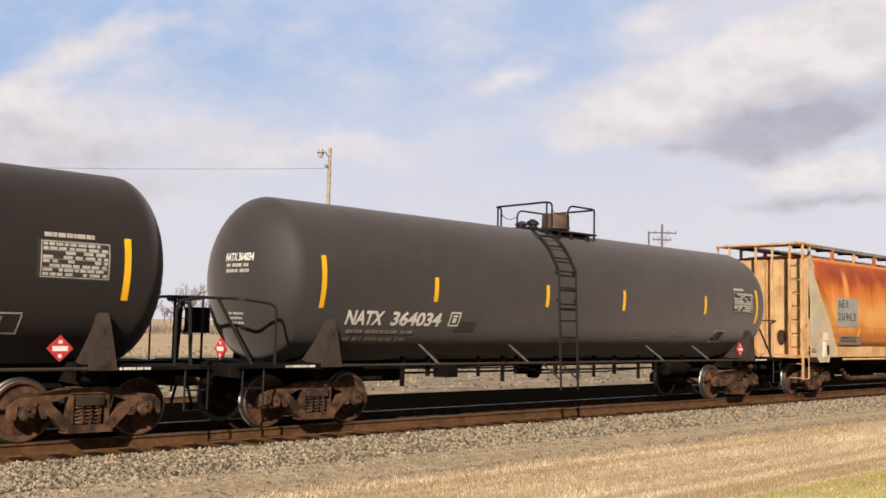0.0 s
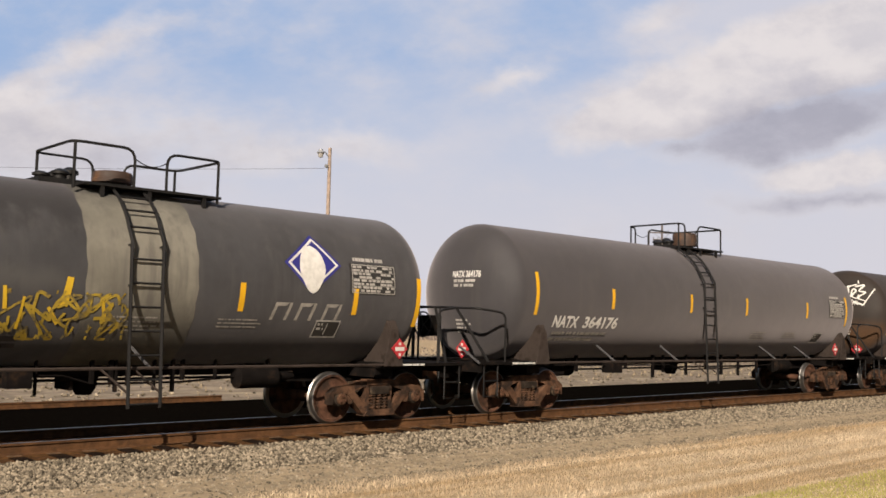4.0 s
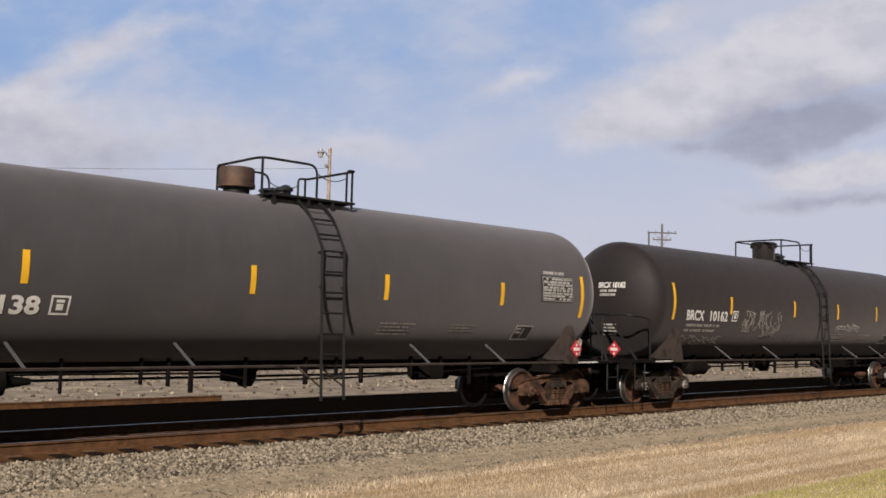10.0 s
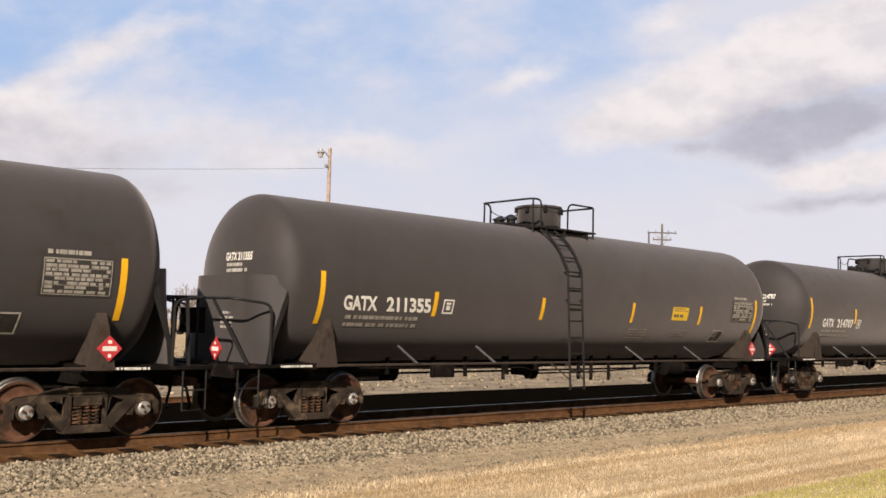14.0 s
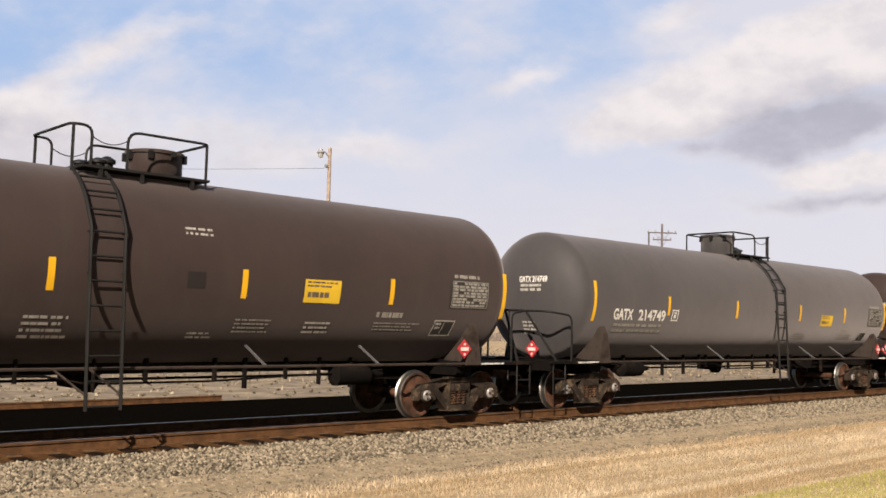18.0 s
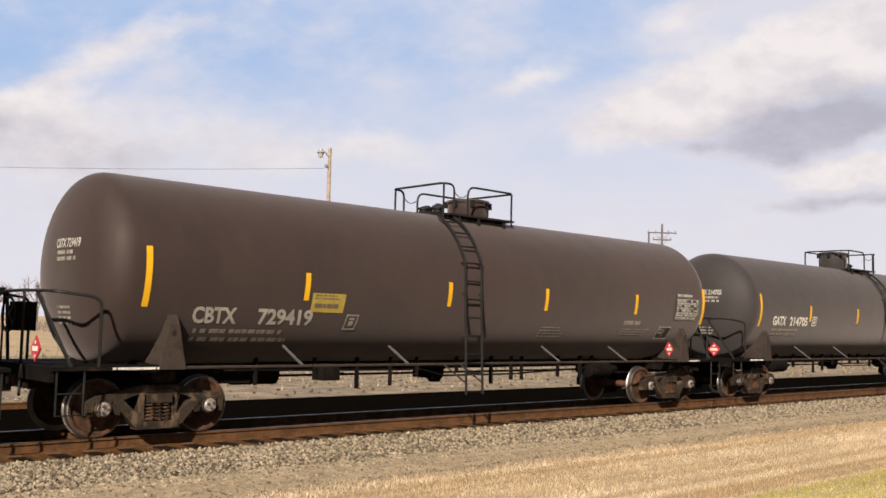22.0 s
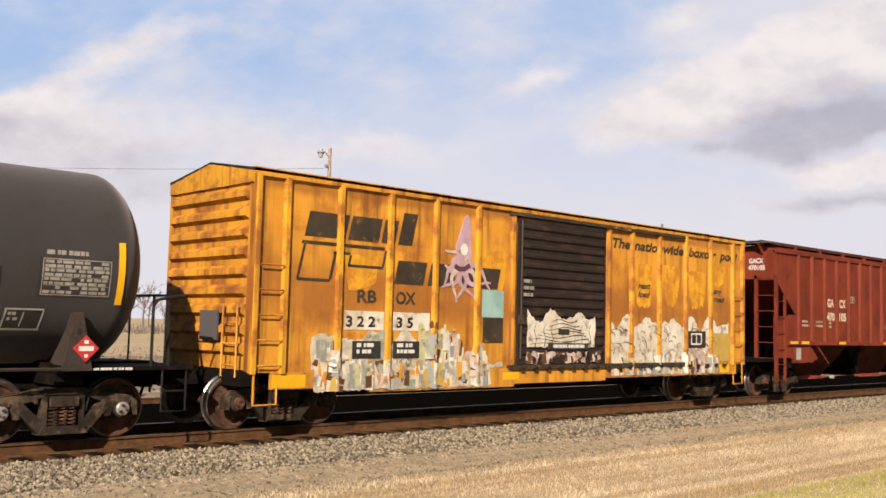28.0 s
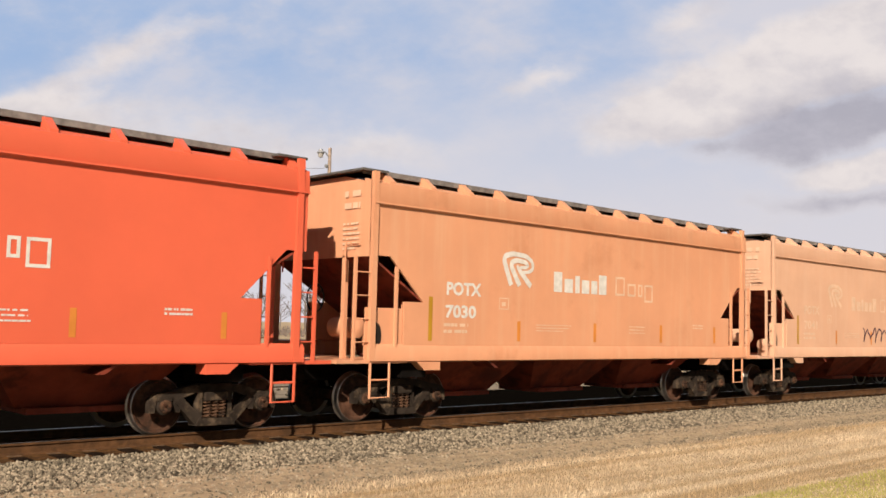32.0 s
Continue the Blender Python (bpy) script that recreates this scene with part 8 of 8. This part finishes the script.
tank_car(6, -108.48, -93.85, M_PATCHED, "black and brown patch-painted tank car with white graffiti on its head", (("CRGX", 0, 0.92), ("29176", 1.2, 2.1)), 0.40, 2.06, (-0.55, 2.72, 5.42, 8.36, 11.5, 15.2), 2.30, seam=0.65, tone="brown", caps=False, box_at=(4.75, 2.2), dome=(7.0, 0.3, 4.32),
         rail=(5.97, 6.32, 7.06, 7.8), ladder=(6.05, 6.55), small=(),
         extra=several(blot(-0.3, 3.3, 2.46, 2.94, M_RUSTPATCH, "paint_patch", "brown rectangular paint patch"), centre_band(3.45, 6.5, M_NAVY), centre_band(11.7, 15.24, M_RUSTPATCH, 0.008), blot(10.9, 11.72, 2.40, 2.86, M_RUSTPATCH), spill, white_tag, tiny((0.5, 2.35, 1.85, 1.95, 1), (0.5, 3.05, 1.68, 1.78, 1), (8.84, 9.84, 1.46, 1.80, 4), (10.9, 11.8, 1.5, 1.82, 4)), blot(7.87, 8.3, 3.10, 3.14, M_YPANEL), blot(7.57, 8.57, 2.99, 3.05, M_YPANEL)))


M_TANINK = surface("faded_tan_stencil", (0.34, 0.27, 0.19), 0.7, var=0.2, scale=8.0)


def nah_more(car, on, ts):
    s = Shape()
    for q in ((5.45, 5.47, 2.2, 3.0), (5.47, 6.2, 2.985, 3.0)):
        sheet(s, on, *q, 0.008)
    part("repair_seam", s, [M_RUSTY], car, "thin outline of a welded repair sheet")
    tagged(part("small_lettering", bars(Shape(), on, 1.0, 2.3, 1.68, 1.84, 2, 9, 0.012, 0, 0.45), [M_TANINK], car), kind="stuff")
    part("notice", sheet(sheet(Shape(), flat(-1.44), 8.05, 8.22, 1.19, 1.43, 0.006, 0), flat(-1.44), 8.09, 8.19, 1.22, 1.40, 0.010, 1), [M_BLACKINK, M_WHITE], car, "white notice with a black border")


M_RUSTY = surface("brick_rust", (0.44, 0.22, 0.10), 0.75, var=0.15, scale=1.0, streak=((0.58, 0.42, 0.27), 1.0), second=((0.56, 0.40, 0.26), 0.34, 2.2))
round_hopper(7, -89.37, -73.5, M_RUSTCREAM, M_CREAM, M_RUSTCREAM, "cream covered hopper with bulged sides and red rust patches", (("NAHX", 1.10, 1.78, 2.60, 0.24), ("553073", 1.07, 2.08, 2.18, 0.22)), False, nah_more, M_GREYINK, M_RUSTFRAME)
tank_car(8, -69.17, -54.75, M_GREY, "dark grey tank car with white italic lettering", (("NATX", 0.0, 0.86), ("364138", 1.06, 2.30)), 0.47, 1.86, (-0.12, 2.5, 6.15, 9.0, 12.1, 14.7), 2.51, flip=True, tone="brown", caps=False, lean=0.0, box_at=(3.05, 1.99), dome=(6.66, 0.36, 4.58), dome_kind="box", ladder=(6.5, 6.98), panel_at=(13.36, 2.42))
tank_car(9, -50.57, -36.25, M_JET, "jet black tank car with faint white graffiti", (("BRCX", 0, 0.86), ("10162", 1.1, 2.02)), 0.36, 2.13, (-0.22, 2.49, 6.04, 8.87, 11.73, 14.55), 2.55, flip=True, dome=(7.0, 0.34, 4.66), box_at=(2.72, 2.27), extra=several(tag_strokes(3.15, 3.8, 1.86, 2.42, M_FADED, 3, 9, 0.012, 0.25), tag_strokes(3.9, 5.3, 1.72, 2.45, M_FADED, 13, 17, 0.014, 0.3), tag_strokes(0.1, 2.4, 1.50, 1.72, M_FADED, 4, 16, 0.011, 0.3), tag_strokes(5.9, 6.25, 1.6, 1.95, M_BLUEGREY, 7, 5, 0.012, 0.2), scribble(8.95, 10.6, 1.92, 2.20, M_PANELWHITE, 9, 0.011, 50), tag_strokes(8.85, 9.2, 1.90, 2.12, M_FADED, 19, 4, 0.012, 0.2), tiny((8.9, 9.7, 1.70, 1.76, 1), (10.75, 11.8, 1.70, 1.84, 3))), ladder=(6.41, 6.85), panel_at=(13.3, 2.16), brackets=(2.65, 5.25, 10.45, 12.5))
tank_car(10, -32.18, -17.85, M_BLACK, "black tank car with head shields and a grey primer patch", number("GATX", "211402"), 0.30, 2.08, O_ST, 2.22, radius=1.55, zc=2.61, dish=(0.64, 2.2), shield=True, dome=(7.18, 0.52, 4.70), bright=False, yellow=(10.55, 11.26, 2.10), box_at=(2.85, 2.2), extra=primer, rail=(6.14, 6.43, 7.37, 8.41), ladder=(6.45, 6.93), panel_at=(13.4, 2.14), brackets=(2.15, 4.28, 9.45, 12.0))
tank_car(11, -13.78, 0.55, M_BLACK, "black tank car with half-height head shields", number("GATX", "211355"), 0.30, 2.08, O_ST, 2.24, radius=1.55, zc=2.61, dish=(0.64, 2.2), shield=True, dome=(7.18, 0.52, 4.70), bright=False, yellow=(10.55, 11.26, 2.10), box_at=(2.85, 2.2), rail=(6.14, 6.43, 7.37, 8.41), ladder=(6.45, 6.93), panel_at=(13.4, 2.14), brackets=(2.15, 4.28, 9.45, 12.0))
tank_car(12, 4.68, 19.3, M_BLACK, BLACK_LABEL, number("GATX", "214707"), 0.33, 2.08, (-0.47, 2.56, 5.45, 9.15, 12.18, 15.25), 2.44, dome=(7.43, 0.52, 4.66), bright=False, yellow=(10.58, 11.32, 2.11), box_at=(2.85, 2.2), panel_at=(14.1, 2.17), brackets=(2.15, 4.28, 9.45, 12.0))
tank_car(13, 23.5, 37.6, M_BROWNBLACK, "brownish black tank car with a yellow warning decal", number("CBTX", "729778", 1.0), 0.22, 2.07, C_ST, 2.43, radius=1.56, zc=2.62, seam=0.6, dish=(0.68, 2.35), dome=(7.83, 0.46, 4.62), bright=False, yellow=(9.92, 10.69, 2.17), box_at=(3.22, 2.17), ink=M_WHITE, rail=(6.27, 6.6, 7.18, 8.63), ladder=(6.33, 6.85), panel_at=(13.4, 2.19), placard_dx=-0.3, decal_h=0.40, brackets=(2.45, 4.85, 9.27, 11.7), extra=several(blot(7.71, 8.03, 2.32, 2.58, M_JET), tiny((7.7, 8.25, 3.12, 3.28, 2), (5.33, 6.05, 1.46, 1.84, 4), (7.92, 8.4, 1.5, 1.63, 2), (10.08, 10.66, 1.6, 1.84, 3))))
tank_car(14, 41.87, 56.58, M_GREY, "dark grey tank car with a large round manway", number("GATX", "214749"), 0.33, 2.08, G_ST, 2.45, flip=True, dome=(7.26, 0.46, 4.66), bright=False, yellow=(10.76, 11.54, 2.09), box_at=(2.85, 2.22), panel_at=(14.15, 2.16), brackets=(2.65, 5.25, 10.45, 12.5))
tank_car(15, 60.7, 74.75, M_BROWNBLACK, "brownish black tank car with worn white lettering", number("CBTX", "729360", 1.46), 0.33, 1.79, (-0.62, 2.53, 5.47, 8.8, 11.74, 14.7), 2.35, radius=1.56, zc=2.62, seam=0.6, dish=(0.68, 2.35), dome=(7.72, 0.46, 4.58), box_at=(3.2, 1.9), ink=M_PANELWHITE, extra=blot(3.6, 4.1, 1.75, 2.0, M_JET), rail=(6.5, 6.8, 7.27, 8.55), ladder=(6.15, 6.6), panel_at=(13.5, 2.1), placard_dx=-0.7, brackets=(2.45, 4.85, 9.27, 11.7))
tank_car(16, 79.0, 93.07, M_BROWNBLACK, "brownish black tank car with a yellow decal beside its number", number("CBTX", "729419", 1.17), 0.34, 1.79, (-0.5, 2.41, 5.78, 8.66, 11.92, 14.82), 2.44, radius=1.56, zc=2.62, seam=0.6, dish=(0.68, 2.35), dome=(7.73, 0.46, 4.58), yellow=(2.54, 3.25, 2.01), box_at=(3.5, 1.85), ink=M_PANELWHITE, rail=(6.43, 6.75, 7.15, 8.58), ladder=(6.33, 6.78), panel_at=(13.6, 2.12), placard_dx=-0.74, brackets=(2.45, 4.85, 9.27, 11.7), decal_mat=M_DECALDULL)
tank_car(17, 97.3, 111.95, M_BLACK, "charcoal tank car with a large round manway", number("GATX", "214705"), 0.33, 2.08, G_ST, 2.45, flip=True, dome=(7.3, 0.46, 4.66), bright=False, yellow=(10.80, 11.55, 2.11), box_at=(2.85, 2.22), panel_at=(14.12, 2.17), brackets=(2.65, 5.25, 10.45, 12.5))
tank_car(18, 116.0, 130.75, M_BLACK, BLACK_LABEL, number("GATX", "214845"), 0.33, 2.08, G_ST, 2.48, dome=(7.4, 0.5, 4.66), bright=False, yellow=(10.6, 11.5, 2.14), box_at=(2.85, 2.22), panel_at=(14.15, 2.16), ladder=(6.03, 6.49), brackets=(2.15, 4.28, 9.45, 12.0))
tank_car(19, 134.92, 149.7, M_BLACK, "black tank car with a dark patch beside its data panel", number("GATX", "214889"), 0.47, 2.08, (-0.48, 2.72, 5.82, 8.9, 12.5, 15.36), 2.45, dome=(7.4, 0.5, 4.66), bright=False, yellow=(11.54, 12.38, 2.15), box_at=(3.02, 2.25), extra=several(blot(12.9, 13.66, 2.20, 2.50, M_JET), tag_strokes(2.5, 3.4, 1.58, 1.74, M_FADED, 61, 7, 0.010, 0.3), tag_strokes(3.95, 4.65, 1.60, 1.84, M_FADED, 62, 8, 0.010, 0.25)), panel_at=(14.2, 2.13), ladder=(6.12, 6.68), rail=(5.98, 6.22, 6.88, 8.22), brackets=(2.15, 4.28, 9.45, 12.0), steps=True)
boxcar(20, 153.5, 166.85, "weathered yellow boxcar with a black door and graffiti")
ribbed_hopper(21, 170.95, 184.95, "maroon covered hopper with ribbed flat sides")
smooth_hopper(22, 189.50, 200.02, M_VERMILION, "bright vermilion covered hopper with white lettering", "3397")
smooth_hopper(23, 204.03, 214.58, M_SALMON, "sun-faded salmon covered hopper with pale lettering", "7030", True)
smooth_hopper(24, 218.7, 229.2, M_PEACH, "sun-bleached peach covered hopper with graffiti", "7041", 2)
scribble(4.6, 6.8, 1.55, 2.1, M_PURPLE, 12, 0.03, 26)(CARS[-1][0], flat(-1.56), 10.5, 0, 0)


# ---- movement ----
def run(t):
    """How far the train has rolled, in metres."""
    u = (t - 16) / 16
    return 11.9445 * (t - 16) + 16 * (0.07127 * u ** 2 + 0.01959 * u ** 3 - 0.01572 * u ** 4) - 0.45 * min(1.0, max(0.0, (t - 30.0) / 0.5))


def motions():
    times = [0.5 * i for i in range(65)]
    for car, x in CARS:
        walk(car, [(t, pose(x - run(t), 0, 0)) for t in times])
    # wheels roll while their axle is near the view
    origin = {car: x for car, x in CARS}
    for w, x, car in WHEELS:
        at = w.matrix_basis.translation.copy()
        inside = [k / 30 for k in range(961) if -4 < origin[car] + x - run(k / 30) < 62]
        if not inside:
            continue
        t0 = inside[0]
        turn = lambda t: math.degrees((run(t) - run(t0)) / 0.457)
        rows = [(t, pose(at.x, at.y, at.z, 0, -turn(t), 0)) for t in inside]
        if inside[0] > 0:
            rows.insert(0, (0.0, rows[0][1]))
        if inside[-1] < 32:
            rows.append((32.0, rows[-1][1]))
        walk(w, rows)
    home = Matrix.Translation(EYE)
    walk(cloud_layer, [(t, home @ pose(0, 0, 0, 0, 0, 1.0 - 2.0 * t / 32) @ CLOUD_FRAME) for t in (0.0, 16.0, 32.0)])


CLOUD_FRAME = STAND.to_3x3().to_4x4() @ Matrix(((1, 0, 0, 0), (0, 0, 1, 0), (0, -1, 0, 0), (0, 0, 0, 1)))
motions()
